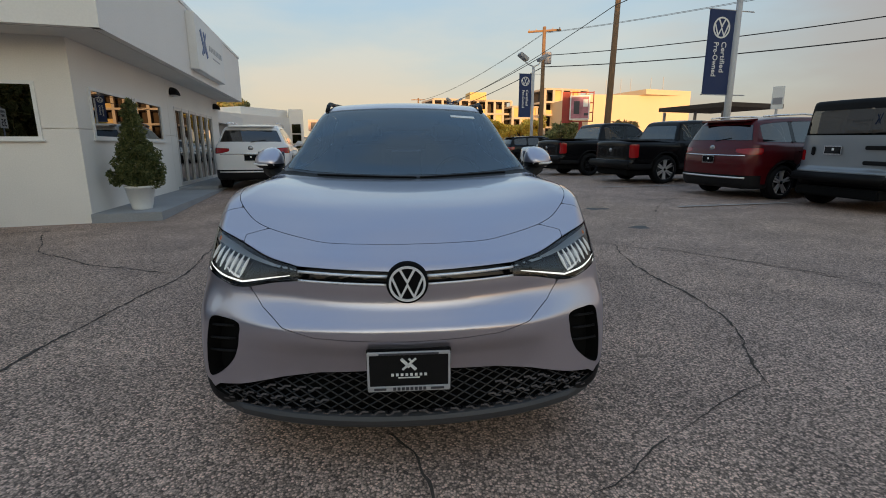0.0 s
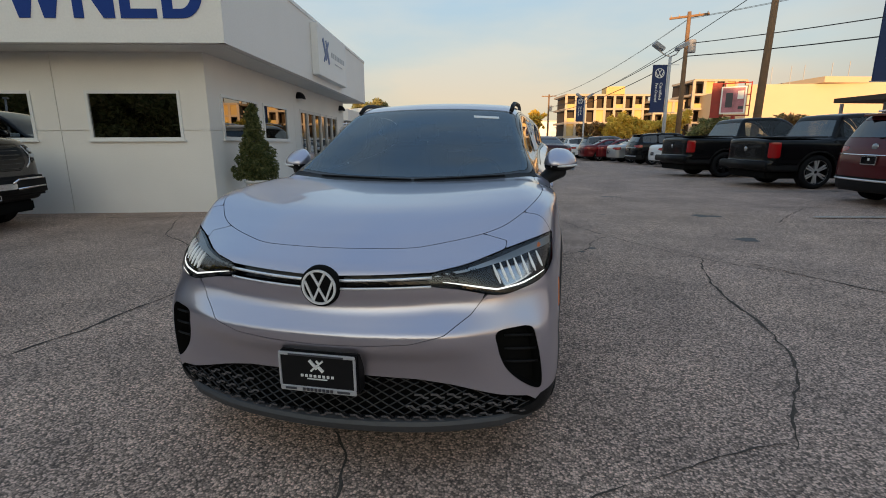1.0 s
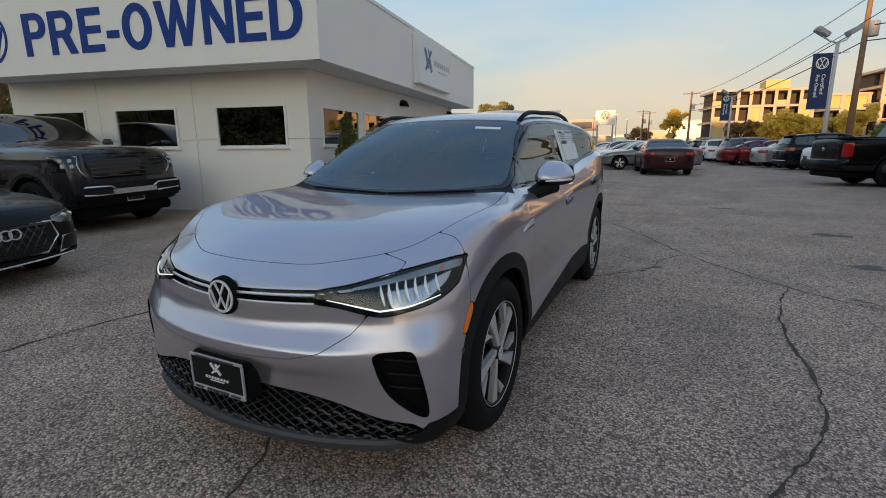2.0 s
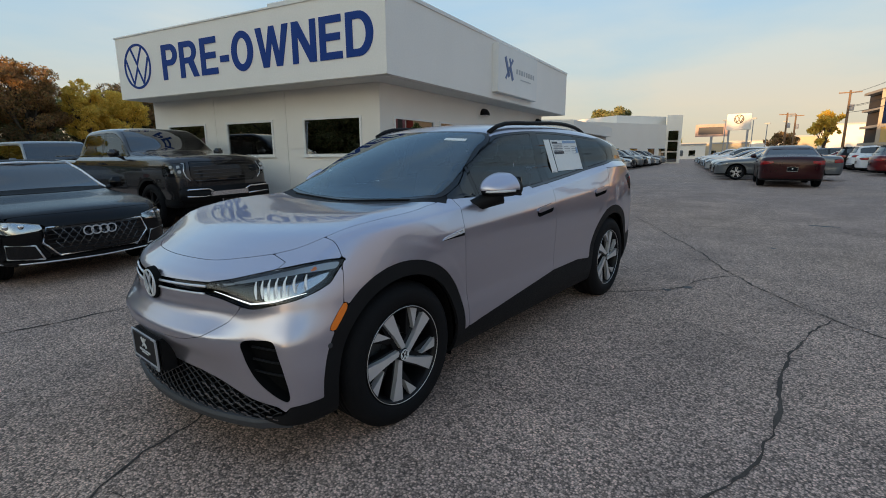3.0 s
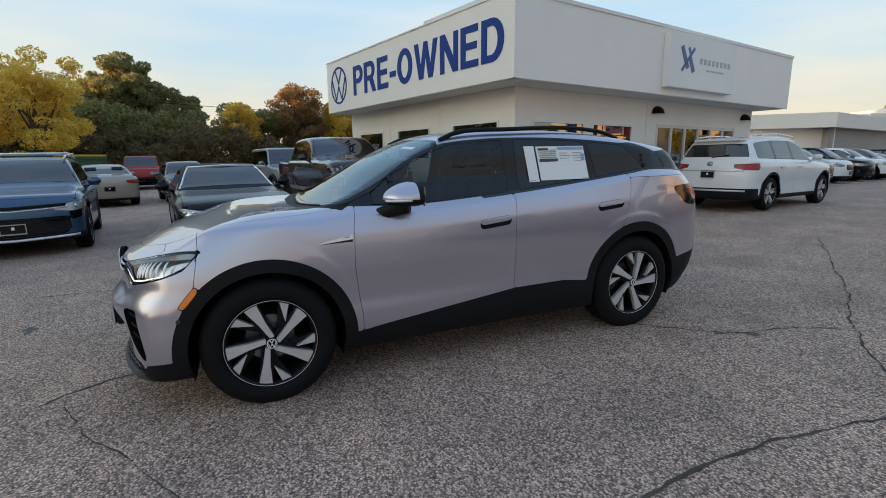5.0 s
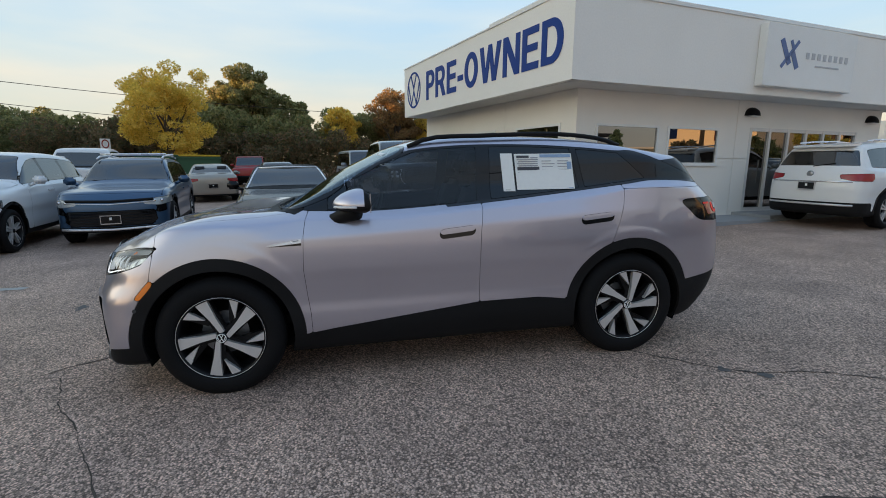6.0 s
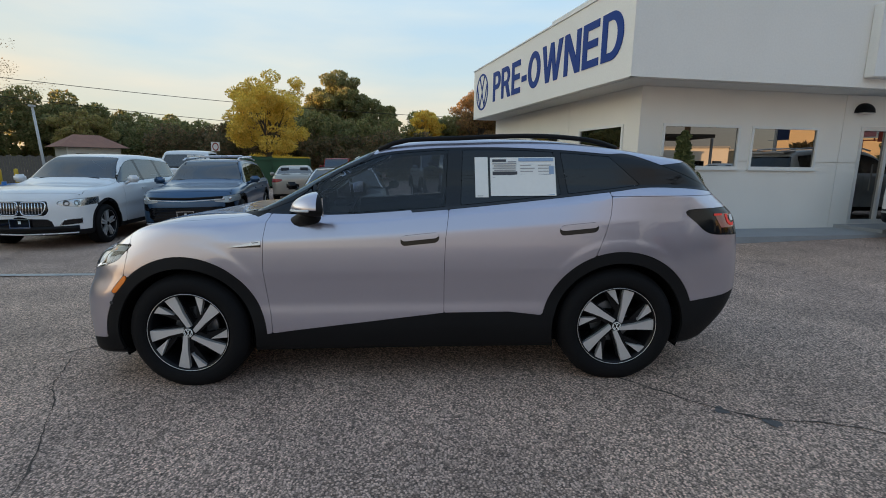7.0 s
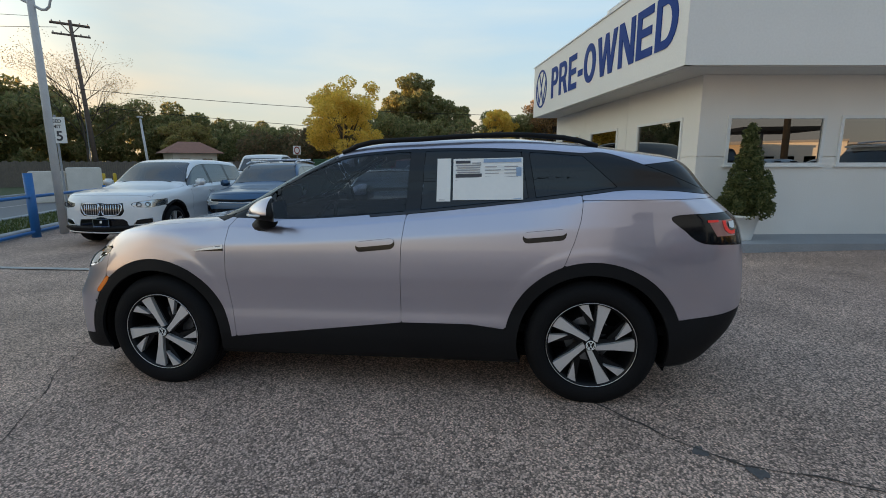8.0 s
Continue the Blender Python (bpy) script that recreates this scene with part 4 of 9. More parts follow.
    for name, f, depth, material in (("grille_back", grid, 0.07, DARK), ("strip_back", strip, 0.03, GLOSS_BLACK)):
        pv, pt, pn = clip(v, t, n, f)
        rim = sheet(pv, pt, pn, depth)
        part(name, (np.concatenate([pv - pn * depth, rim[0][len(pv):]]), rim[1]), material, car)
    # two bright bars in the grille strip, lit on their upper edge
    for z0, z1, r, material in ((0.818, 0.829, 0.006, BRIGHT), (0.789, 0.797, 0.005, BRIGHT)):
        for s in (1, -1):
            pts = [(s * q, y_at(s * q, z0 + (z1 - z0) * q / 0.41) - 0.001, z0 + (z1 - z0) * q / 0.41) for q in np.linspace(0.07, 0.412, 12)]
            part("grille_bar", tube(pts, r, 8), material, car, "bright grille bar", True)
    # emblem
    ey = y_at(0, 0.80) - 0.014
    em = part("emblem", lathe([(0.0, 0.0), (0.072, 0.001), (0.078, 0.006), (0.080, 0.03)], 40, "y"), DARK, car, "round black and silver emblem", True)
    em.location = (0, ey, 0.797)
    part("emblem_mark", moved(roundel(0.068, 0.0085, 0.006), Matrix.Translation((0, -0.005, 0))), MARK, em)
    # honeycomb of the lower grille: slanting bars both ways on the curved face
    bars = []
    for k in range(-17, 18):
        for d in (-1, 1):
            seg = []
            for q in np.linspace(0, 1, 12):
                px, pz = k * 0.062 + d * (q - 0.5) * 0.36, 0.255 + q * 0.19
                top = np.interp(abs(px), [0, 0.17, 0.35, 0.5, 0.68, 0.80], [0.442, 0.44, 0.428, 0.398, 0.352, 0.32])
                low = np.interp(abs(px), [0, 0.55, 0.72, 0.80], [0.262, 0.263, 0.27, 0.29])
                if abs(px) < 0.80 and low - 0.005 < pz < top + 0.005:
                    seg.append((px, y_at(px, pz) + 0.012, pz))
            if len(seg) > 1:
                bars.append(tube(seg, 0.0055, 4))
    part("grille_mesh", join(*bars), GLOSS_BLACK, car, "gloss black slanted grille mesh", True)
    lv, lf = [], []
    for q in np.linspace(-0.80, 0.80, 41):
        py = y_at(q, 0.275)
        end = min(1.0, (0.80 - abs(q)) / 0.12)
        ins = 0.03 * (1 - end)
        py += ins
        lv += [(q, py + 0.012, 0.268), (q, py - 0.006 * end, 0.262), (q, py - 0.014 * end, 0.248), (q, py - 0.008 * end, 0.222), (q, py + 0.012, 0.205 + ins), (q, py + 0.10, 0.203 + ins), (q, py + 0.10, 0.262)]
    for i in range(40):
        lf += [[7 * i + j, 7 * i + (j + 1) % 7, 7 * i + 7 + (j + 1) % 7, 7 * i + 7 + j] for j in range(7)]
    lf += [list(range(7))[::-1], [280 + j for j in range(7)]]
    part("front_lip", (lv, lf), GREY_PLASTIC, car, "dark grey plastic lip", False)
    # paler metal stands in for glints on the outer and lower black mesh
    studs = []
    for k in range(-26, 27):
        for j in range(4):
            px, pz = k * 0.031, 0.276 + j * 0.041
            if (k + j) % 2 or abs(px) > 0.76 or pz > np.interp(abs(px), [0, 0.35, 0.5, 0.68, 0.80], [0.43, 0.415, 0.385, 0.34, 0.31]) or (j > 0 and abs(px) < 0.24 + 0.06 * j):
                continue
            yy, yz, yx = y_at(px, pz) + 0.004, y_at(px, pz + 0.01), y_at(px + 0.01, pz)
            lean = math.atan2(yz - yy + 0.004, 0.01)
            turn = math.atan2(yx - yy + 0.004, 0.01)
            k2 = 1 if px > 0 else -1
            chevron = prism([(-0.026 * k2, 0.004), (-0.004 * k2, 0.004), (0.010 * k2, -0.008), (0.030 * k2, -0.008), (0.030 * k2, -0.001), (0.014 * k2, -0.001), (0.000, 0.012), (-0.026 * k2, 0.012)][::k2], 0.004)
            studs.append(moved(chevron, Matrix.Translation((px, yy - 0.003, pz - 0.004)) @ Matrix.Rotation(turn, 4, "Z") @ Matrix.Rotation(-lean * 0.6, 4, "X")))
    tagged(part("grille_studs", join(*studs), GRILLE_GLINT, car, "small glossy slats in the grille, paler metal for its glints"), kind="stuff")
    # duct slats
    for s in (1, -1):
        for pz in (0.60, 0.545, 0.49):
            pts = [(s * q, y_at(s * q, pz) + 0.02, pz - (q - 0.7) * 0.12) for q in np.linspace(0.685, 0.82, 6)]
            part("duct_slat", tube(pts, 0.005, 6), BLACK_PLASTIC, car, "", True)
    # plate with its frame
    plate = part("number_plate", box((-0.148, -0.052, 0.402), (0.148, -0.040, 0.556), 0.003), MATT_BLACK, car, "black dealer plate in a silver frame")
    part("plate_mount", box((-0.158, -0.020, 0.394), (0.158, 0.045, 0.556), 0.005), MATT_BLACK, car)
    fr = [box((-0.154, -0.056, 0.398), (0.154, -0.048, 0.420), 0.003), box((-0.154, -0.056, 0.544), (0.154, -0.048, 0.558), 0.003), box((-0.154, -0.056, 0.420), (-0.146, -0.048, 0.544)), box((0.146, -0.056, 0.420), (0.154, -0.048, 0.544))]
    part("plate_frame", join(*fr), PLATE_RIM, plate)
    part("plate_mark", moved(join(bar2((-0.028, 0.022), (0.002, -0.012), 0.011), bar2((0.026, 0.022), (-0.024, -0.022), 0.007), bar2((0.006, -0.002), (0.026, -0.022), 0.011), bar2((0.000, 0.022), (0.008, 0.012), 0.007)), Matrix.Translation((0, -0.057, 0.508))), WHITE_TRIM, plate)
    for a, b, z, h in [(-0.066 + i * 0.0175, -0.056 + i * 0.0175, 0.466, 0.005) for i in range(8)] + [(-0.04, 0.04, 0.454, 0.002)]:
        part("print_bar", box((a, -0.056, z - h), (b, -0.053, z + h)), WHITE_TRIM, plate)
    for a, b, z, h in [(-0.06 + i * 0.016, -0.049 + i * 0.016, 0.411, 0.006) for i in range(8)] + [(-0.13, -0.085, 0.411, 0.004), (0.08, 0.13, 0.411, 0.004), (-0.11, 0.11, 0.551, 0.003)]:
        part("print_bar", box((a, -0.061, z - h), (b, -0.058, z + h)), INK, plate)
    plate.location = (0, 0.016, 0)
    # side furniture
    for s in (1, -1):
        for py, pz in ((2.355, 0.958), (3.355, 1.013)):
            lug = lambda half, low, high: [(py + a, pz + 0.09 * a + c) for a, c in [(half - 0.03 + 0.03 * math.cos(q), (high + low) / 2 + (high - low) / 2 * math.sin(q)) for q in np.linspace(-1.57, 1.57, 9)] + [(-half + 0.03 - 0.03 * math.cos(q), (high + low) / 2 - (high - low) / 2 * math.sin(q)) for q in np.linspace(-1.57, 1.57, 9)]]
            oval = np.maximum.reduce([sdpoly(v[:, 1], v[:, 2], lug(0.1225, -0.033, 0.0315)), outer, -s * v[:, 0]])
            flap = np.maximum.reduce([sdpoly(v[:, 1], v[:, 2], lug(0.1200, -0.004, 0.0295)), outer, -s * v[:, 0]])
            hv, ht, hn = sheet(*clip(v, t, n, oval), 0.006, 0.0025)
            h = part("door_handle", (hv, ht), GLOSS_BLACK, car, "silver flap over a black grip", True, hn)
            hv, ht, hn = sheet(*clip(v, t, n, flap), 0.010, 0.010)
            part("flap", (hv, ht), SILVER, h, "", True, hn)
        blade = lambda pts, lift: ([(s * (x_at(q, w) + o), q, w) for o in (lift, -0.02) for q, w in pts], [[0, 1, 2, 3], [7, 6, 5, 4], [0, 4, 5, 1], [1, 5, 6, 2], [2, 6, 7, 3], [3, 7, 4, 0]])
        bd = part("wing_badge", blade([(1.165, 0.921), (1.195, 0.934), (1.366, 0.960), (1.366, 0.936)], 0.006), BRIGHT, car, "slim bright wing badge")
        part("badge_inlay", blade([(1.168, 0.918), (1.23, 0.923), (1.366, 0.934), (1.366, 0.920)], 0.0045), GLOSS_BLACK, bd)
        part("badge_print", blade([(1.318, 0.944), (1.318, 0.950), (1.352, 0.954), (1.352, 0.948)], 0.0072), INK_SOFT, bd)
        # mirror
        fx = x_at(1.62, 1.12)
        bm = bmesh.new()
        bmesh.ops.create_uvsphere(bm, u_segments=28, v_segments=16, radius=1)
        for q in bm.verts:
            px, py, pz = q.co
            px = math.copysign(abs(px) ** 0.82, px)
            pz = pz * 0.100 if pz > 0 else math.copysign(abs(pz) ** 0.75, pz) * 0.052
            py = py if py < 0 else py * 0.16
            q.co = Vector((s * (fx + 0.155 + px * 0.108), 1.735 + py * 0.160 + (0.05 * px), 1.158 + pz * (1 - 0.14 * px) * (1 - 0.22 * max(-py, 0))))
        top = bm.copy()
        # the cap covers the front above the indicator; the rest is black
        bmesh.ops.bisect_plane(top, geom=top.verts[:] + top.edges[:] + top.faces[:], plane_co=(0, 0, 1.156), plane_no=(0, 0, 1), clear_inner=True)
        bmesh.ops.bisect_plane(top, geom=top.verts[:] + top.edges[:] + top.faces[:], plane_co=(0, 1.752, 0), plane_no=(0, 1, 0), clear_outer=True)
        for q in bm.verts:
            q.co = Vector((s * (fx + 0.155), 1.73, 1.165)) + (q.co - Vector((s * (fx + 0.155), 1.73, 1.165))) * 0.972
        foot = tube([(s * (fx - 0.04), 1.52, 1.048), (s * (fx + 0.04), 1.57, 1.062), (s * (fx + 0.10), 1.65, 1.098), (s * (fx + 0.15), 1.71, 1.120)], 0.03, 12, [0.042, 0.040, 0.050, 0.055])
        mir = part("door_mirror", join(take(bm), foot), BLACK_PLASTIC, car, "", True)
        part("mirror_cap", take(top), SILVER, mir, "silver mirror cap", True)
        part("indicator", tube([(s * (fx + 0.09), 1.583, 1.150), (s * (fx + 0.16), 1.577, 1.150), (s * (fx + 0.218), 1.622, 1.151), (s * (fx + 0.256), 1.705, 1.152)], 0.007, 8), WHITE_TRIM, mir, "", True)
        part("mirror_glass", box((s * (fx + 0.07) if s > 0 else s * (fx + 0.25), 1.785, 1.115), (s * (fx + 0.25) if s > 0 else s * (fx + 0.07), 1.792, 1.23), 0.003), CHROME, mir)
        for py, pz in ((0.405, 0.575),):
            part("parking_sensor", moved(lathe([(0.0, 0.002), (0.010, 0.002), (0.012, 0.0), (0.012, -0.01)], 16, "x"), Matrix.Translation((s * x_at(py, pz), py, pz)) @ (Matrix.Rotation(math.pi, 4, "Z") if s < 0 else Matrix.Identity(4))), GREY_PLASTIC, car)
        # roof rail
        pts = []
        for q in np.linspace(0, 1, 17):
            py = 2.08 + q * 1.60
            pts.append((s * np.interp(py, [2.0, 2.6, 3.7], [0.575, 0.60, 0.575]), py, 0))
        rail = []
        for px, py, _ in pts:
            lo, hi = 1.3, 1.75
            for _ in range(25):
                mid = (lo + hi) / 2
                lo, hi = (mid, hi) if field(np.array([px]), np.array([py]), np.array([mid]))[0] < 0 else (lo, mid)
            rail.append((px, py, lo + 0.034 * min(1, 6 * (py - 2.06), 6 * (3.70 - py))))
        part("roof_rail", tube(rail, 0.016, 10), BLACK_PLASTIC, car, "", True)
        # pink-grey panel, red hooks and a pale lens inside the tail lamp
        def lens(nm, material, low, high, lift, words):
            """A thin piece lying on the skin between two edges of the side view."""
            pts, n_ = [], len(low)
            for o in (lift, lift - 0.012):
                pts += [(s * (x_at(q, w) + o), q, w) for q, w in low + high]
            f = [[i, i + 1, n_ + i + 1, n_ + i] for i in range(n_ - 1)]
            f += [[2 * n_ + c for c in q[::-1]] for q in f]
            ring = list(range(n_)) + list(range(2 * n_ - 1, n_ - 1, -1))
            f += [[p, q, q + 2 * n_, p + 2 * n_] for p, q in zip(ring, ring[1:] + ring[:1])]
            part(nm, (pts, f), material, car, words)
        yy = list(np.linspace(4.235, 4.40, 9))
        lens("lamp_panel", TAIL_PANEL, [(q + 0.055 * (4.42 - q) / 0.185, 1.003) for q in yy], [(q, 1.091) for q in yy], 0.003, "pink-grey inner panel")
        lens("lamp_core", TAIL_ON, [(q, 1.081) for q in yy[:4]], [(q, 1.093) for q in yy[:4]], 0.005, "lit red lamp core")
        lens("lamp_core", TAIL_ON, [(4.322, 1.088), (4.330, 1.060), (4.342, 1.035), (4.362, 1.018), (4.385, 1.012), (4.405, 1.014)], [(4.342, 1.088), (4.348, 1.062), (4.358, 1.045), (4.370, 1.034), (4.388, 1.030), (4.405, 1.034)], 0.005, "lit red lamp core")
        lens("reverse_lens", LENS_PALE, [(4.368, 1.050), (4.385, 1.045), (4.402, 1.046)], [(4.362, 1.080), (4.385, 1.082), (4.402, 1.082)], 0.005, "pale lens")
        for k, py in enumerate(axle):
            wheel(car, py, s, 0.888, 0.382, 0.255, 0.235, "turbine", MACHINED, ALLOY_DARK, z=0.366, cap_mark=True, spin=0.51 if k == 0 else 1.06)
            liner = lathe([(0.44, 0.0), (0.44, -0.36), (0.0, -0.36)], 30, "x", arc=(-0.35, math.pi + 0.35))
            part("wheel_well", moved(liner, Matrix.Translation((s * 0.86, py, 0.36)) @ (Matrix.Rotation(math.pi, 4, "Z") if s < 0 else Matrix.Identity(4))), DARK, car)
    # window sticker and windscreen label
    sx = lambda py, pz: x_at(py, pz) + 0.004
    def glue(py0, py1, pz0, pz1, lift=0.0):
        c = [(sx(a, b) + lift, a, b) for a, b in ((py0, pz0), (py1, pz0), (py1, pz1), (py0, pz1))]
        d = [(q[0] - 0.0015, q[1], q[2]) for q in c]
        return c + d, [[0, 1, 2, 3], [7, 6, 5, 4], [0, 4, 5, 1], [1, 5, 6, 2], [2, 6, 7, 3], [3, 7, 4, 0]]
    part("window_sticker", glue(2.715, 2.80, 1.205, 1.462), PAPER, car, "narrow white sheet on the rear door glass")
    st = part("window_sticker", glue(2.815, 3.235, 1.213, 1.458), PAPER, car, "white price sticker on the rear door glass")
    dark_bars = [glue(2.83, 2.92, 1.43, 1.446, 0.002), glue(2.83, 2.99, 1.345, 1.368, 0.002)]
    dark_bars += [glue(2.83 + 0.01 * (k % 2), 2.98, 1.415 - k * 0.014, 1.421 - k * 0.014, 0.002) for k in range(4)]
    dark_bars += [glue(2.83, 2.97 - 0.02 * (k % 3), 1.325 - k * 0.016, 1.331 - k * 0.016, 0.002) for k in range(6)]
    dark_bars += [glue(2.73, 2.765, 1.212, 1.218, 0.002)]
    dark_bars += [glue(3.01 + 0.115 * (k % 2), 3.01 + 0.115 * (k % 2) + 0.07 + 0.012 * (k % 3), 1.405 - 0.0195 * (k // 2), 1.4095 - 0.0195 * (k // 2), 0.002) for k in range(18)]
    dark_bars += [glue(2.93, 2.985, 1.428 - 0.012 * k, 1.434 - 0.012 * k, 0.002) for k in range(2)]
    for i, q in enumerate(dark_bars):
        part("print_bar", q, INK if i < 2 else INK_SOFT, st)
    blue = [glue(3.0, 3.225, 1.432, 1.453, 0.002), glue(3.13, 3.225, 1.218, 1.232, 0.002), glue(3.195, 3.225, 1.35, 1.40, 0.003), glue(3.01, 3.10, 1.222, 1.236, 0.002)]
    for q in blue:
        part("print_bar", q, INK_BLUE, st)
    lab = []
    for px, py in ((0.33, 1.885), (0.505, 1.905), (0.50, 1.935), (0.325, 1.915)):
        lo, hi = 1.3, 1.6
        for _ in range(25):
            mid = (lo + hi) / 2
            lo, hi = (mid, hi) if field(np.array([px]), np.array([py]), np.array([mid]))[0] < 0 else (lo, mid)
        lab.append((px, py, lo + 0.003))
    part("screen_label", (lab + [(p[0], p[1], p[2] - 0.002) for p in lab], [[0, 1, 2, 3], [7, 6, 5, 4], [0, 4, 5, 1], [1, 5, 6, 2], [2, 6, 7, 3], [3, 7, 4, 0]]), PAPER, car, "pale label on the windscreen")
    def z_at(px, py, lo=0.9, hi=1.7):
        for _ in range(25):
            mid = (lo + hi) / 2
            lo, hi = (mid, hi) if field(np.array([px]), np.array([py]), np.array([mid]))[0] < 0 else (lo, mid)
        return lo

    for (x0, y0), (x1, y1) in (((0.08, 1.155), (0.60, 1.235)), ((-0.52, 1.212), (0.06, 1.155))):
        part("wiper", tube([(x0 + (x1 - x0) * q, y0 + (y1 - y0) * q, z_at(x0 + (x1 - x0) * q, y0 + (y1 - y0) * q) + 0.004) for q in np.linspace(0, 1, 7)], 0.006, 6), BLACK_PLASTIC, car)
    # cabin: dash, seats, wheel
    part("dashboard", box((-0.66, 1.46, 0.85), (0.66, 1.80, 1.045), 0.06, 3), SEAT, car, "", True)
    for s in (1, -1):
        for py in (2.2, 3.0):
            seat = part("seat", join(box((s * 0.38 - 0.25, py - 0.25, 0.55), (s * 0.38 + 0.25, py + 0.25, 0.72), 0.06, 3), moved(box((-0.23, -0.07, 0.0), (0.23, 0.07, 0.62), 0.06, 3), Matrix.Translation((s * 0.38, py + 0.26, 0.66)) @ Matrix.Rotation(-0.3, 4, "X"))), SEAT, car, "", True)
            part("head_rest", moved(box((-0.13, -0.05, 0.66), (0.13, 0.05, 0.84), 0.05, 3), Matrix.Translation((s * 0.38, py + 0.26, 0.66)) @ Matrix.Rotation(-0.3, 4, "X")), SEAT, seat, "", True)
    ring = lathe([(0.165 + 0.014 * math.cos(a), 0.014 * math.sin(a)) for a in np.linspace(0, 2 * math.pi, 9)[:-1]], 32, "y", True)
    part("steering_wheel", moved(ring, Matrix.Translation((0.38, 1.84, 1.03)) @ Matrix.Rotation(-0.4, 4, "X")), BLACK_PLASTIC, car, "", True)
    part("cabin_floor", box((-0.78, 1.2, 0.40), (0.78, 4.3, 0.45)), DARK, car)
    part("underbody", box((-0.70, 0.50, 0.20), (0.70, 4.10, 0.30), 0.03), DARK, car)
    return car


SLOPE = math.degrees(math.atan(0.02))
hero_car(pose(0, 0, grade(0), SLOPE, 0, 0))


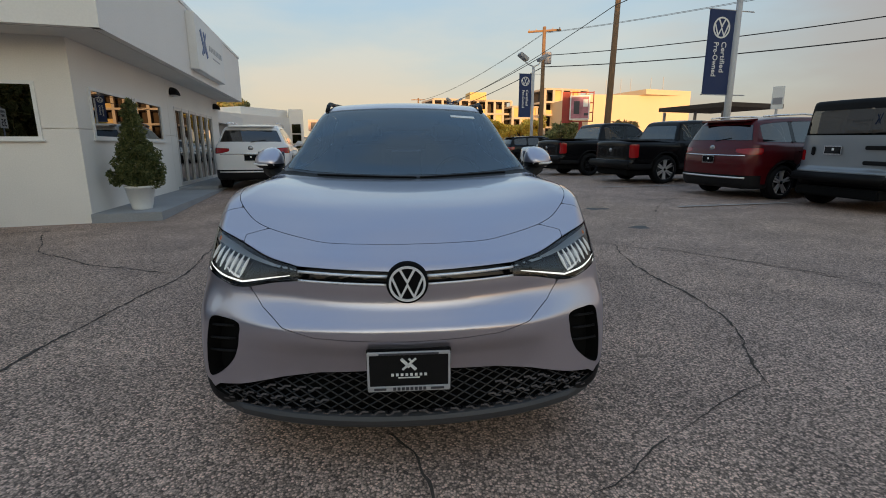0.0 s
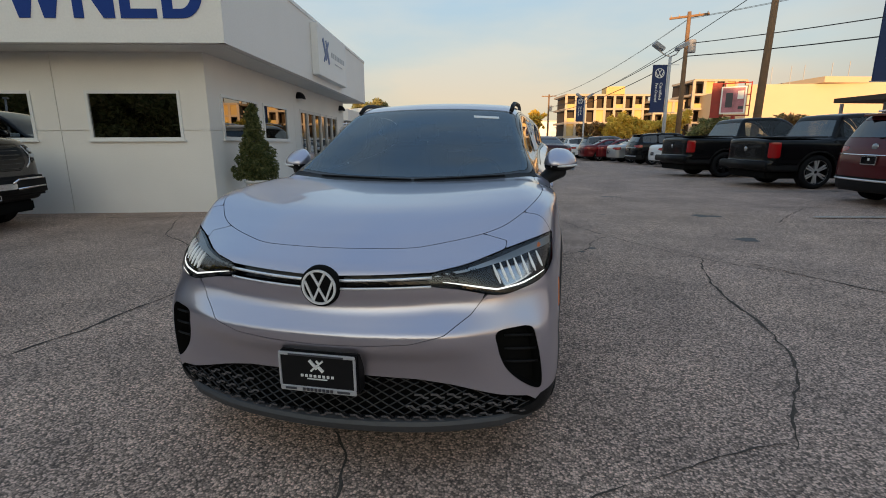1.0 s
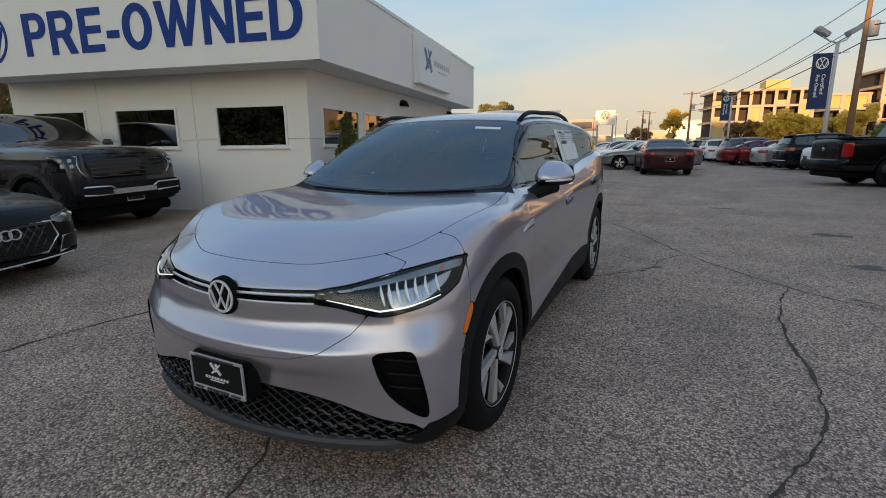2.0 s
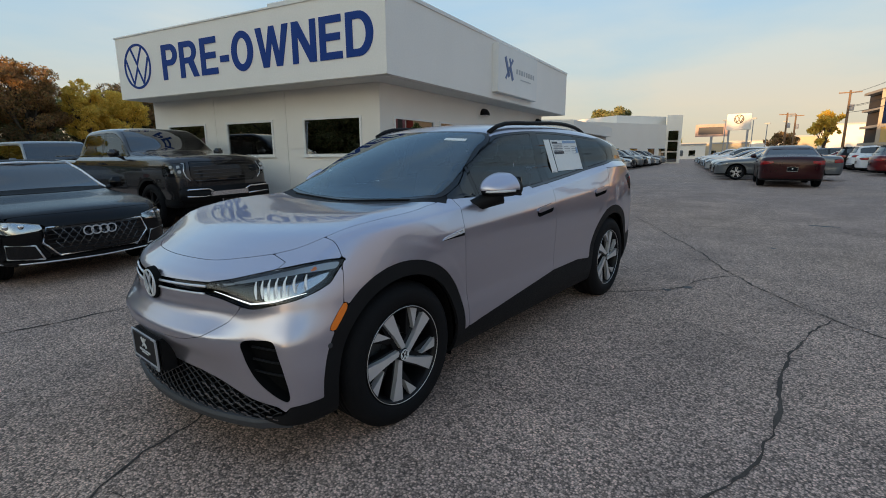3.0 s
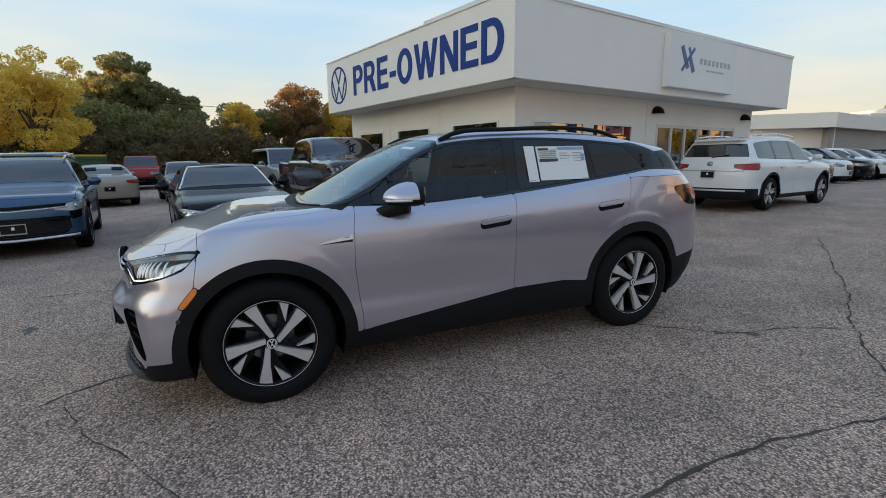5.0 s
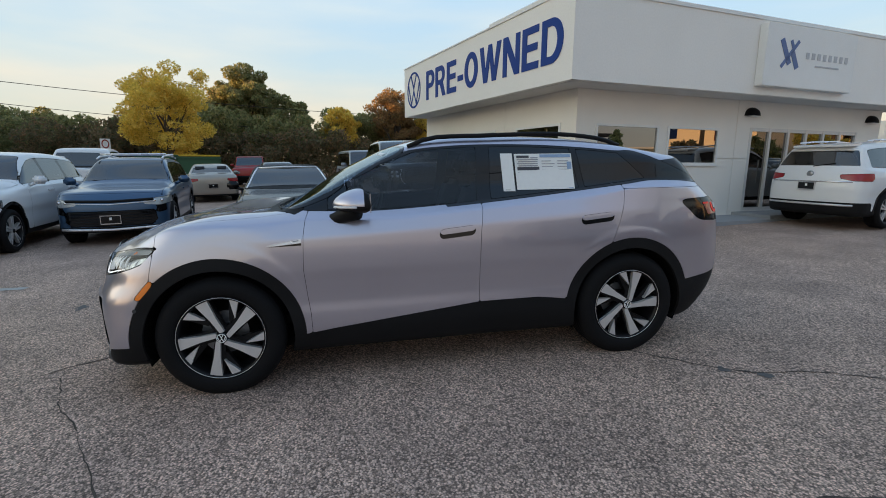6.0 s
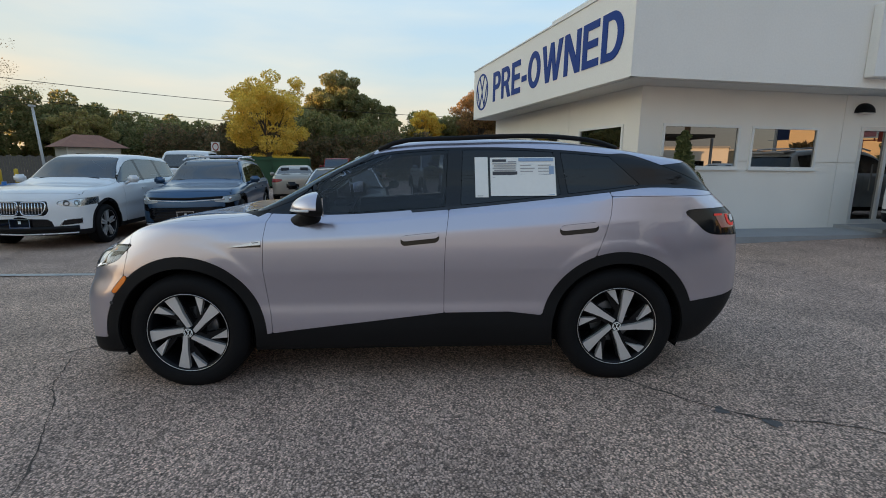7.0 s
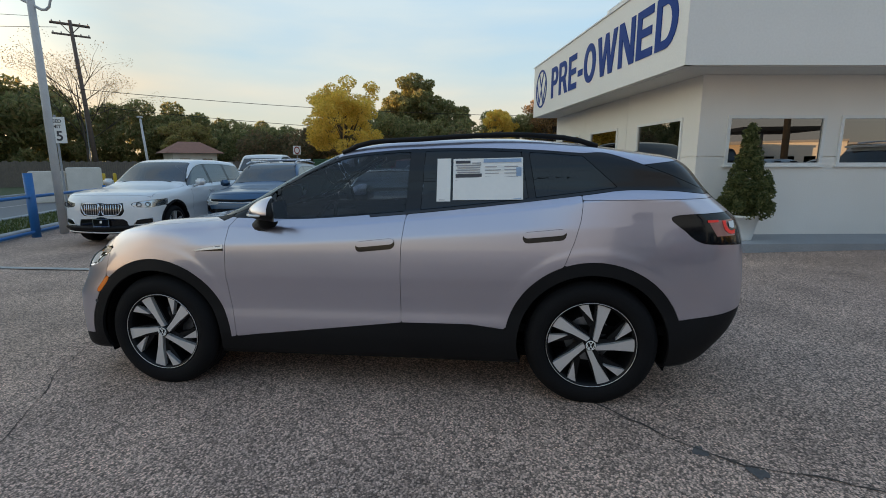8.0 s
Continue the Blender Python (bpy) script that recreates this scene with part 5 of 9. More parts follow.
# ---- parked vehicles ----
KINDS = dict(
    suv=dict(L=4.7, H=1.68, W=0.94, wb=(0.87, 3.70), r=0.365, ws=(1.42, 2.12), rg=(4.12, 4.52), belt=1.08, side=(1.75, 4.25), pillars=(2.55, 3.45), lean=0.42,
             top=[(-0.3, 0.75), (0.0, 0.93), (0.1, 0.99), (0.5, 1.06), (1.15, 1.12), (1.38, 1.19), (1.9, 1.52), (2.2, 1.635), (2.8, 1.68), (3.6, 1.66), (4.25, 1.60), (4.42, 1.56), (5.3, 1.3)],
             nose=[(0.0, 0.2), (0.2, 0.06), (0.35, 0.01), (0.6, 0.0), (0.85, 0.03), (1.0, 0.12), (1.3, 0.4)],
             rear=[(0.0, 4.45), (0.35, 4.68), (0.7, 4.70), (0.98, 4.66), (1.12, 4.60), (1.55, 4.36), (1.8, 4.2)]),
    sedan=dict(L=4.8, H=1.44, W=0.93, wb=(0.92, 3.72), r=0.34, ws=(1.50, 2.25), rg=(3.32, 4.02), belt=0.96, side=(1.8, 3.75), pillars=(2.62, 3.45), lean=0.5,
               top=[(-0.3, 0.6), (0.0, 0.76), (0.1, 0.82), (0.6, 0.92), (1.25, 0.98), (1.48, 1.04), (2.05, 1.32), (2.4, 1.425), (2.85, 1.44), (3.3, 1.39), (3.75, 1.22), (4.05, 1.10), (4.3, 1.07), (4.65, 1.05), (5.4, 0.85)],
               nose=[(0.0, 0.15), (0.2, 0.04), (0.4, 0.0), (0.6, 0.0), (0.75, 0.04), (1.0, 0.3)],
               rear=[(0.0, 4.5), (0.3, 4.76), (0.6, 4.80), (0.85, 4.79), (1.0, 4.74), (1.2, 4.6)]),
    pickup=dict(L=5.6, H=1.90, W=0.99, wb=(0.95, 4.25), r=0.41, ws=(1.55, 2.25), rg=(3.70, 3.92), belt=1.24, side=(1.85, 3.62), pillars=(2.75,), lean=0.33,
                top=[(-0.3, 0.85), (0.0, 1.10), (0.08, 1.17), (0.5, 1.23), (1.30, 1.28), (1.52, 1.35), (2.05, 1.72), (2.35, 1.86), (2.8, 1.90), (3.4, 1.88), (3.62, 1.84), (3.80, 1.52), (3.90, 1.30), (4.0, 1.27), (5.5, 1.28), (6.2, 1.2)],
                nose=[(0.0, 0.25), (0.3, 0.08), (0.45, 0.0), (0.7, 0.0), (1.0, 0.03), (1.15, 0.1), (1.4, 0.3)],
                rear=[(0.0, 5.45), (0.45, 5.52), (0.5, 5.58), (0.65, 5.60), (0.72, 5.53), (1.22, 5.52), (1.4, 5.45)]),
    big_pickup=dict(L=5.9, H=1.99, W=1.03, wb=(0.98, 4.60), r=0.43, ws=(1.72, 2.40), rg=(4.02, 4.24), belt=1.36, side=(2.0, 3.95), pillars=(3.0,), lean=0.30,
                top=[(-0.3, 1.05), (0.0, 1.28), (0.08, 1.34), (0.5, 1.40), (1.45, 1.45), (1.70, 1.50), (2.2, 1.82), (2.5, 1.95), (3.0, 1.99), (3.7, 1.97), (3.94, 1.93), (4.12, 1.62), (4.22, 1.40), (4.3, 1.38), (5.8, 1.40), (6.4, 1.3)],
                nose=[(0.0, 0.3), (0.35, 0.10), (0.5, 0.02), (0.75, 0.0), (1.15, 0.03), (1.32, 0.1), (1.5, 0.3)],
                rear=[(0.0, 5.75), (0.45, 5.82), (0.5, 5.88), (0.65, 5.90), (0.72, 5.83), (1.3, 5.82), (1.5, 5.75)]),
    jeep=dict(L=4.5, H=1.85, W=0.92, wb=(0.75, 3.55), r=0.41, ws=(1.42, 1.78), rg=(4.1, 4.5), belt=1.22, side=(1.80, 4.18), pillars=(2.5, 3.25), lean=0.14,
              top=[(-0.3, 1.0), (0.0, 1.08), (0.1, 1.13), (1.25, 1.22), (1.42, 1.28), (1.72, 1.72), (1.85, 1.82), (2.2, 1.85), (3.5, 1.85), (4.2, 1.83), (5.0, 1.8)],
              nose=[(0.0, 0.2), (0.4, 0.02), (0.6, 0.0), (1.0, 0.03), (1.3, 0.2)],
              rear=[(0.0, 4.2), (0.45, 4.26), (0.5, 4.34), (0.65, 4.34), (0.7, 4.27), (1.2, 4.26), (1.8, 4.22)]))

PAINTS = dict(
    white=car_paint("white_car_paint", (0.74, 0.75, 0.76), 0.0, 0.3), black=car_paint("black_car_paint", (0.004, 0.004, 0.005), 0.0, 0.25, coat=0.32),
    red=car_paint("dark_red_car_paint", (0.14, 0.007, 0.010), 0.3, 0.3, coat=0.5), wine=car_paint("wine_red_car_paint", (0.080, 0.003, 0.006), 0.2, 0.3, coat=0.4), maroon=car_paint("near_black_red_car_paint", (0.034, 0.003, 0.005), 0.15, 0.28, coat=0.4), blue=car_paint("blue_car_paint", (0.045, 0.10, 0.18), 0.45, 0.3),
    silver=car_paint("silver_car_paint", (0.48, 0.49, 0.50), 0.7, 0.32), grey=car_paint("grey_car_paint", (0.16, 0.17, 0.18), 0.5, 0.3),
    ice=car_paint("pale_blue_car_paint", (0.42, 0.50, 0.57), 0.4, 0.3), gold=car_paint("pale_gold_car_paint", (0.38, 0.34, 0.29), 0.5, 0.32),
    steel=car_paint("grey_blue_car_paint", (0.25, 0.27, 0.29), 0.35, 0.35),
    bright_red=car_paint("bright_red_car_paint", (0.36, 0.015, 0.012), 0.1, 0.3), brown=car_paint("dark_bronze_car_paint", (0.034, 0.031, 0.032), 0.4, 0.22, coat=1.0))


def vehicle(name, kind, paint, label, m, size=None, res=0.05, grille="", roof_black=False, rack=False, trim=True, style="5", spare=False, lamps_on=False, wheel_mat=None, group="parked cars", soft_top=False, r=None, intakes=None, face_bars=(), plated=True, rings=False):
    """A parked vehicle of one of the kinds; its front towards -y, its middle over the origin."""
    k = KINDS[kind]
    big = kind == "big_pickup"
    kind = "pickup" if big else kind
    L, W, H = size or (k["L"], 2 * k["W"], k["H"])
    fy, fz, hw = L / k["L"], H / k["H"], W / 2
    sc = lambda pts: [(p[0] * fy, p[1] * fz) for p in pts]
    zc = lambda pts: [(p[0] * fz, p[1] * fy) for p in pts]
    belt, r = k["belt"] * fz, r or k["r"]
    top = sc(k["top"])
    spec = dict(top=top, nose=zc(k["nose"]), rear=zc(k["rear"]),
                plan=[(-0.2, hw - 0.04), (0.2 * L, hw), (0.5 * L, hw - 0.005), (0.8 * L, hw), (L + 0.2, hw - 0.06)],
                sect=[(0.0, -0.12), (0.2, -0.05), (0.32, -0.015), (0.45, -0.012), (0.6, -0.02), (0.75, 0.0), (belt, -0.006), (2.2, -0.006)],
                belt=[(0, belt - 0.03), (L * 0.35, belt), (L, belt + (0.06 if kind in ("suv", "sedan") else 0.0))],
                bow=[(-0.5, 0.25), (0.3, 0.25), (1.0, 0.1), (1.6, 0.2), (2.3, 0.03), (6, 0)] if kind != "jeep" else [(-0.5, 0.05), (6, 0.0)],
                crown=[(0, 0.03), (L, 0.06)] if kind != "jeep" else [(0, 0.02), (L, 0.02)],
                soft=[(0, 0.05), (L, 0.06)] if kind == "jeep" else [(0, 0.08), (0.3 * L, 0.08), (0.45 * L, 0.08), (L, 0.06)] if kind == "pickup" else [(0, 0.12), (0.3 * L, 0.12), (0.45 * L, 0.09), (L, 0.1)],
                crease=curve([(0.2 * L, belt - 0.16), (0.85 * L, belt - 0.10)]),
                lean=k["lean"], step=0.04, sill=0.24 if kind in ("suv", "sedan") else 0.42,
                front_bow=[(0, 0.22), (2, 0.22)] if kind in ("suv", "sedan") else [(0, 0.08), (2, 0.08)], front_edge=[(0, 0.3), (0.6, 0.3), (1.2, 0.45)] if kind in ("suv", "sedan") else [(0, 0.16), (1.5, 0.22)], front_pow=12 if kind in ("suv", "sedan") else 18, rear_bow=0.14 if kind in ("suv", "sedan") else 0.03)
    car = root(name, m, label, "pickup truck" if "pickup" in kind else "car", group)
    body = new("body")
    body.parent = car
    body.location = (0, -L / 2, 0)
    P = PAINTS[paint]
    field = body_field(spec)
    skin = surface(field, (-hw - 0.08, -0.15, 0.12), (hw + 0.08, L + 0.12, H + 0.1), res)
    v, t, n = skin
    x, y, z = v.T
    ax = np.abs(x)
    wf, wr = (q * fy for q in k["wb"])
    arch = np.minimum(np.hypot(y - wf, z - r), np.hypot(y - wr, z - r))
    well = np.maximum(arch - r - 0.065, 0.5 * hw - ax)
    tx, tz = curve(top)
    T = np.interp(y, tx, tz)
    slope = np.interp(y, tx, np.gradient(tz, tx))
    b = np.interp(y, [0, L * 0.35, L], [belt - 0.03, belt, spec["belt"][2][1]])
    w_at = hw - 0.05 - k["lean"] * np.maximum(z - b, 0)
    band = np.maximum.reduce([b + 0.035 - z, z - T + 0.115 * np.sqrt(1 + slope**2), k["side"][0] * fy - 0.25 - y, y - k["side"][1] * fy, 0.35 * hw - ax, 0.55 - np.abs(n[:, 0])])
    posts = [q * fy for q in k["pillars"]]
    post = np.min([np.abs(y - q) - 0.045 for q in posts], axis=0)
    yy = y - np.interp(y, *curve(spec["bow"])) * ax * ax
    ws = np.maximum.reduce([k["ws"][0] * fy - yy, yy - k["ws"][1] * fy, ax - w_at + 0.085, belt - 0.05 - z])
    upright = kind in ("jeep", "suv")
    rg = np.maximum.reduce([k["rg"][0] * fy - y, y - (k["rg"][1] * fy + (1 if upright else 0)), ax - w_at + 0.12, b + 0.06 - z, z - H + (0.2 if upright else 0.16)])
    if kind == "pickup":
        rg = np.maximum(rg, y - k["rg"][1] * fy)
    front, back = y - 0.62, L - 0.62 - y
    hl_z, hl_h = (0.80 * fz, 0.055) if kind in ("suv", "sedan") else (0.92 * fz, 0.10)
    if kind == "sedan":
        hl_z = 0.68 * fz
    if big:
        hl_z = 1.12 * fz
    if kind == "jeep":
        lamp = np.maximum(np.hypot(ax - 0.55, z - 0.88) - 0.1, front)
        tail = np.maximum.reduce([np.abs(z - 0.98) - 0.10, 0.70 * hw / 0.92 - ax, L - 0.5 - y])
    elif kind == "pickup":
        lamp = np.maximum(sdpoly(ax, z, [(hw - 0.24, hl_z - 0.14), (hw + 0.1, hl_z - 0.10), (hw + 0.1, hl_z + 0.11), (hw - 0.30, hl_z + 0.13)]), front + 0.2)
        tail = np.maximum.reduce([np.abs(z - 0.98 * fz) - 0.19, hw - 0.17 - ax, L - 0.35 - y])
    else:
        lamp = np.maximum(sdpoly(ax, z, [(hw - 0.40, hl_z - 0.03), (hw - 0.15, hl_z - 0.06), (hw + 0.1, hl_z), (hw + 0.1, hl_z + 0.10), (hw - 0.2, hl_z + 0.075), (hw - 0.42, hl_z + 0.03)]), front)
        tz0 = 0.98 * fz if kind == "suv" else 0.84 * fz
        tail = np.maximum.reduce([sdpoly(ax, z, [(hw - 0.42, tz0 - 0.02), (hw - 0.2, tz0 - 0.07), (hw + 0.1, tz0 - 0.08), (hw + 0.1, tz0 + 0.08), (hw - 0.42, tz0 + 0.05)]), L - 0.42 - y])
    gz0, gz1, gw = {"suv": (0.60, 0.84, 0.42), "sedan": (0.34, 0.67, 0.54 if grille == "hex" else 0.46), "pickup": (0.88, 1.27, 0.70) if big else (0.72, 1.06, 0.66), "jeep": (0.72, 1.02, 0.40)}[kind]
    if grille == "slim":
        gz0, gz1, gw = 0.38, 0.66, 0.70
    gz0, gz1 = gz0 * fz, gz1 * fz
    gr = np.maximum(sdpoly(ax, z, [(-0.1, gz0), (gw * 0.86, gz0), (gw, gz0 + 0.3 * (gz1 - gz0)), (gw * 0.96, gz1), (-0.1, gz1)]), front)
    low = np.maximum(z - (0.34 if kind in ("suv", "sedan") else 0.58), -1)
    if kind == "suv":
        low = np.minimum(low, np.maximum(z - 0.50 * fz, L - 0.45 - y))
    clad = np.minimum(np.maximum(arch - r - 0.12, 0.5 * hw - ax), low) if trim else np.maximum(z - 0.30, -1)
    one = lambda f, s: np.maximum(f, -s * x)
    regions = [(None, None, well, 0, "")]
    regions += [("windscreen", GLASS_CAR, ws, 0.005, ""), ("rear_window", GLASS_CAR, rg, 0.005, "")]
    for s in (1, -1):
        ends = [-9] + posts + [99]
        for a, c in zip(ends[:-1], ends[1:]):
            regions.append(("side_window", GLASS_SEE if kind == "pickup" else GLASS_CAR, np.maximum.reduce([one(band, s), a + 0.045 - y, y - c + 0.045]), 0.005, ""))
    mids = [-9] + [(a + c) / 2 for a, c in zip(posts[:-1], posts[1:])] + [99]
    for s in (1, -1):
        regions += [("pillar", GLOSS_BLACK, np.maximum.reduce([one(band, s), a - y, y - c]), 0.006, "") for a, c in zip(mids[:-1], mids[1:])]
    regions += [("head_lamp", GLASS_CLEAR if not lamps_on else LAMP_ON, one(lamp, s), 0.006, "") for s in (1, -1)]
    regions += [("tail_lamp", RED_LENS, one(tail, s), 0.006, "red tail lamp") for s in (1, -1)]
    if intakes:
        ix0, ix1, iz0, iz1 = intakes
        duct = np.maximum(sdpoly(ax, z, [(ix0, iz0), (ix1, iz0 + 0.03), (ix1, iz1), (ix0 + 0.06, iz1 - 0.02)]), front)
        regions += [("side_intake", GLOSS_BLACK, one(duct, s), 0.01, "") for s in (1, -1)]
    if grille == "vertical":
        regions += [("lower_grille", GLOSS_BLACK, np.maximum(sdpoly(ax, z, [(-0.1, 0.30), (0.50, 0.30), (0.44, 0.53), (-0.1, 0.55)]), front), 0.01, "black lower grille")]
    if grille != "none":
        regions += [("grille", GLOSS_BLACK, gr, 0.01, "black grille")]
    if clad is not None:
        regions += [("lower_cladding", BLACK_PLASTIC, clad, 0.01, "")]
    if roof_black or soft_top:
        regions += [("hard_top" if not soft_top else "soft_top", BLACK_PLASTIC, b + 0.035 - z, 0.01, "black roof")]
    hood = np.maximum.reduce([y - (k["ws"][0] * fy + 0.02), 0.12 - yy, ax - hw + 0.13, belt * 0.72 - z])
    regions += [("bonnet", P, hood, 0.01, "")]
    for s in (1, -1):
        d0 = k["ws"][0] * fy + 0.12
        cuts = [d0] + posts[:2] if len(posts) > 1 else [d0] + posts + [k["side"][1] * fy + 0.05]
        if len(posts) > 1:
            cuts = [d0, posts[0], min(posts[1] + 0.35, wr - r * 0.6)]
        for a, c in zip(cuts[:-1], cuts[1:]):
            regions.append(("door", P, np.maximum.reduce([a - y, y - c, z - b - 0.04, 0.5 * hw - ax, -s * x]), 0.01, ""))
    regions += [("shell", P, np.full(len(x), -1.0), 0.01, "")]
    panels(skin, regions, body, 0.003)
    glassy = np.minimum.reduce([ws, rg, np.maximum(band, -post)])
    # added near-black shell, so the gaps between panels read as shaded
    iv, it, inn = clip(v, t, n, -np.minimum(glassy, well), -0.004)
    part("inner_shell", (iv - inn * 0.02, it), DARK, body, "", True)
    for s in (1, -1):
        pv, pt, pn = clip(v, t, n, one(lamp, s))
        if len(pt):
            part("lamp_bowl", (pv - pn * 0.013, pt), GLOSS_BLACK if kind == "pickup" else FACET if rings or grille == "vertical" else LENS_PALE if grille == "slim" else STUD, body, "", True)
            if grille == "vertical":
                for q in (0.15, 0.28):
                    a, c = hw - q, hl_z + 0.005
                    part("lamp_ring", moved(lathe([(0.034, 0), (0.047, 0), (0.047, 0.012), (0.034, 0.012)], 20, "y", True), Matrix.Translation((s * a, bisect_y(field, a, c) - 0.010, c)) @ Matrix.Rotation(s * 0.35, 4, "Z")), DARK_CHROME, body, "dark lamp ring", True)
            elif kind in ("suv", "sedan"):
                for q in (0.14, 0.25):
                    a, c = hw - q, hl_z + 0.02
                    part("projector", moved(lathe([(0.0, -0.008), (0.02, -0.007), (0.027, 0.0), (0.027, 0.02)], 14, "y"), Matrix.Translation((s * a, bisect_y(field, a, c) + 0.004, c))), CHROME, body, "", True)
        for py in (wf, wr):
            wheel(body, py, s, hw - 0.03, r, r * 0.70, 0.24, style, wheel_mat or MACHINED, ALLOY_DARK)
            liner = lathe([(r + 0.075, 0.0), (r + 0.075, -0.34), (0.0, -0.34)], 20, "x", arc=(-0.3, math.pi + 0.3))
            part("wheel_well", moved(liner, Matrix.Translation((s * (hw - 0.05), py, r)) @ (Matrix.Rotation(math.pi, 4, "Z") if s < 0 else Matrix.Identity(4))), DARK, body)
        my = k["ws"][0] * fy + 0.30
        part("door_mirror", join(box((s * (hw + 0.09) - 0.10, my - 0.06, belt + 0.02), (s * (hw + 0.09) + 0.10, my + 0.06, belt + 0.17), 0.035, 3), tube([(s * (hw - 0.08), my, belt + 0.0), (s * (hw + 0.03), my, belt + 0.05)], 0.03, 8)), P, body, "", True)
        for a in cuts[1:]:
            part("door_handle", box((s * hw - 0.035, a - 0.28, belt - 0.13), (s * hw + 0.012, a - 0.10, belt - 0.10), 0.008), P if kind != "jeep" else BLACK_PLASTIC, body)
    # grille bars and plates
    y_face = lambda px, pz: bisect_y(field, px, pz)
    if grille != "none":
        nb = 5 if grille in ("", "slim") else 6
        for i in range(nb):
            pz = gz0 + (gz1 - gz0) * (i + 0.5) / nb
            if grille == "vertical":
                break
            pts = [(q, y_face(q, pz) + 0.002, pz) for q in np.linspace(-gw * 0.9, gw * 0.9, 9)]
            part("grille_bar", tube(pts, 0.008, 6), DARK_CHROME if grille == "chrome" else ALLOY_DARK, body, "", True)
        if grille == "vertical":
            for s in (1, -1):
                for i in range(7):
                    px = s * (0.055 + i * 0.045)
                    part("grille_bar", tube([(px, y_face(px, gz0 + 0.03) - 0.002, gz0 + 0.03), (px, y_face(px, gz1 - 0.03) - 0.002, gz1 - 0.03)], 0.008, 6), CHROME, body, "", True)
                gh = gz1 - gz0
                q = [(s * a, gz0 + gh * c) for a, c in ((0.022, 0.35), (0.035, 0.12), (0.075, 0.03), (0.27, 0.03), (0.33, 0.12), (0.37, 0.45), (0.385, 0.75), (0.37, 0.90), (0.32, 0.96), (0.07, 0.96), (0.035, 0.90), (0.022, 0.75), (0.022, 0.35))]
                part("grille_frame", tube([(a, y_face(a, c) - 0.004, c) for a, c in q], 0.011, 6), CHROME, body, "", True)
        if grille in ("outlined", "hex"):
            q = [(-gw * 0.75, gz0), (gw * 0.75, gz0), (gw, gz0 + 0.5 * (gz1 - gz0)), (gw * 0.9, gz1), (-gw * 0.9, gz1), (-gw, gz0 + 0.5 * (gz1 - gz0)), (-gw * 0.75, gz0)]
            part("grille_frame", tube([(a, y_face(a, c) - 0.004, c) for a, c in q], 0.012, 6), CHROME, body, "bright grille frame", True)
            for s in (-1, 1):
                for i in range(-6, 7):
                    pts = [(i * 0.085 + s * (u - 0.5) * 0.2, gz0 + 0.02 + u * (gz1 - gz0 - 0.04)) for u in (0, 0.5, 1)]
                    pts = [(a, y_face(a, c) - 0.001, c) for a, c in pts if abs(a) < gw * 0.9]
                    if len(pts) > 1:
                        part("grille_bar", tube(pts, 0.006, 5), DARK_CHROME, body, "", True)
    for wide, pz, dz, rad, bright in face_bars:
        pts = [(q, y_face(q, pz + dz * abs(q) / wide) - 0.003, pz + dz * abs(q) / wide) for q in np.linspace(-wide, wide, 13)]
        part("face_bar", tube(pts, rad, 6), BRIGHT if bright else BLACK_PLASTIC, body, "", True)
    if intakes and grille in ("hex", "vertical"):
        for s in (1, -1):
            q = [(s * ix0, iz0), (s * ix1, iz0 + 0.03), (s * ix1, iz1), (s * (ix0 + 0.06), iz1 - 0.02), (s * ix0, iz0)]
            part("intake_trim", tube([(a, y_face(a, c) - 0.003, c) for a, c in q], 0.010, 6), BRIGHT, body, "", True)
    pf = 0.47 if kind in ("suv", "sedan") else 0.55
    fp = y_face(0, pf)
    if plated:
        pl = part("front_plate", box((-0.15, fp - 0.03, pf - 0.075), (0.15, fp + 0.05, pf + 0.075), 0.004), GLOSS_BLACK, body, "black plate in a pale frame")
        part("plate_frame", join(*[box(a, c) for a, c in (((-0.157, fp - 0.036, pf + 0.066), (0.157, fp - 0.02, pf + 0.08)), ((-0.157, fp - 0.036, pf - 0.08), (0.157, fp - 0.02, pf - 0.062)), ((-0.157, fp - 0.036, pf - 0.062), (-0.145, fp - 0.02, pf + 0.066)), ((0.145, fp - 0.036, pf - 0.062), (0.157, fp - 0.02, pf + 0.066)))]), CHROME, pl)
        part("plate_mark", box((-0.02, fp - 0.034, pf - 0.005), (0.02, fp - 0.03, pf + 0.04)), WHITE_TRIM, pl)
    for i in range(4 if rings else 0):
        rx_, rz_ = -0.12 + 0.08 * i, gz1 - 0.075
        part("ring_mark", moved(lathe([(0.042, 0), (0.055, 0), (0.055, 0.012), (0.042, 0.012)], 24, "y", True), Matrix.Translation((rx_, y_face(rx_, rz_) - 0.03 + 0.004 * (i % 2), rz_))), BRIGHT, body, "bright ring")
    rz = {"suv": 0.80, "sedan": 0.62, "pickup": 0.62, "jeep": 1.0}[kind] * fz
    ry = bisect_back(field, 0 if kind != "jeep" else 0.18, rz, L)
    px = 0.18 if kind == "jeep" else 0
    pr = part("rear_plate", box((px - 0.15, ry - 0.03, rz - 0.075), (px + 0.15, ry + 0.022, rz + 0.075), 0.004), GLOSS_BLACK, body, "black plate in a pale frame")
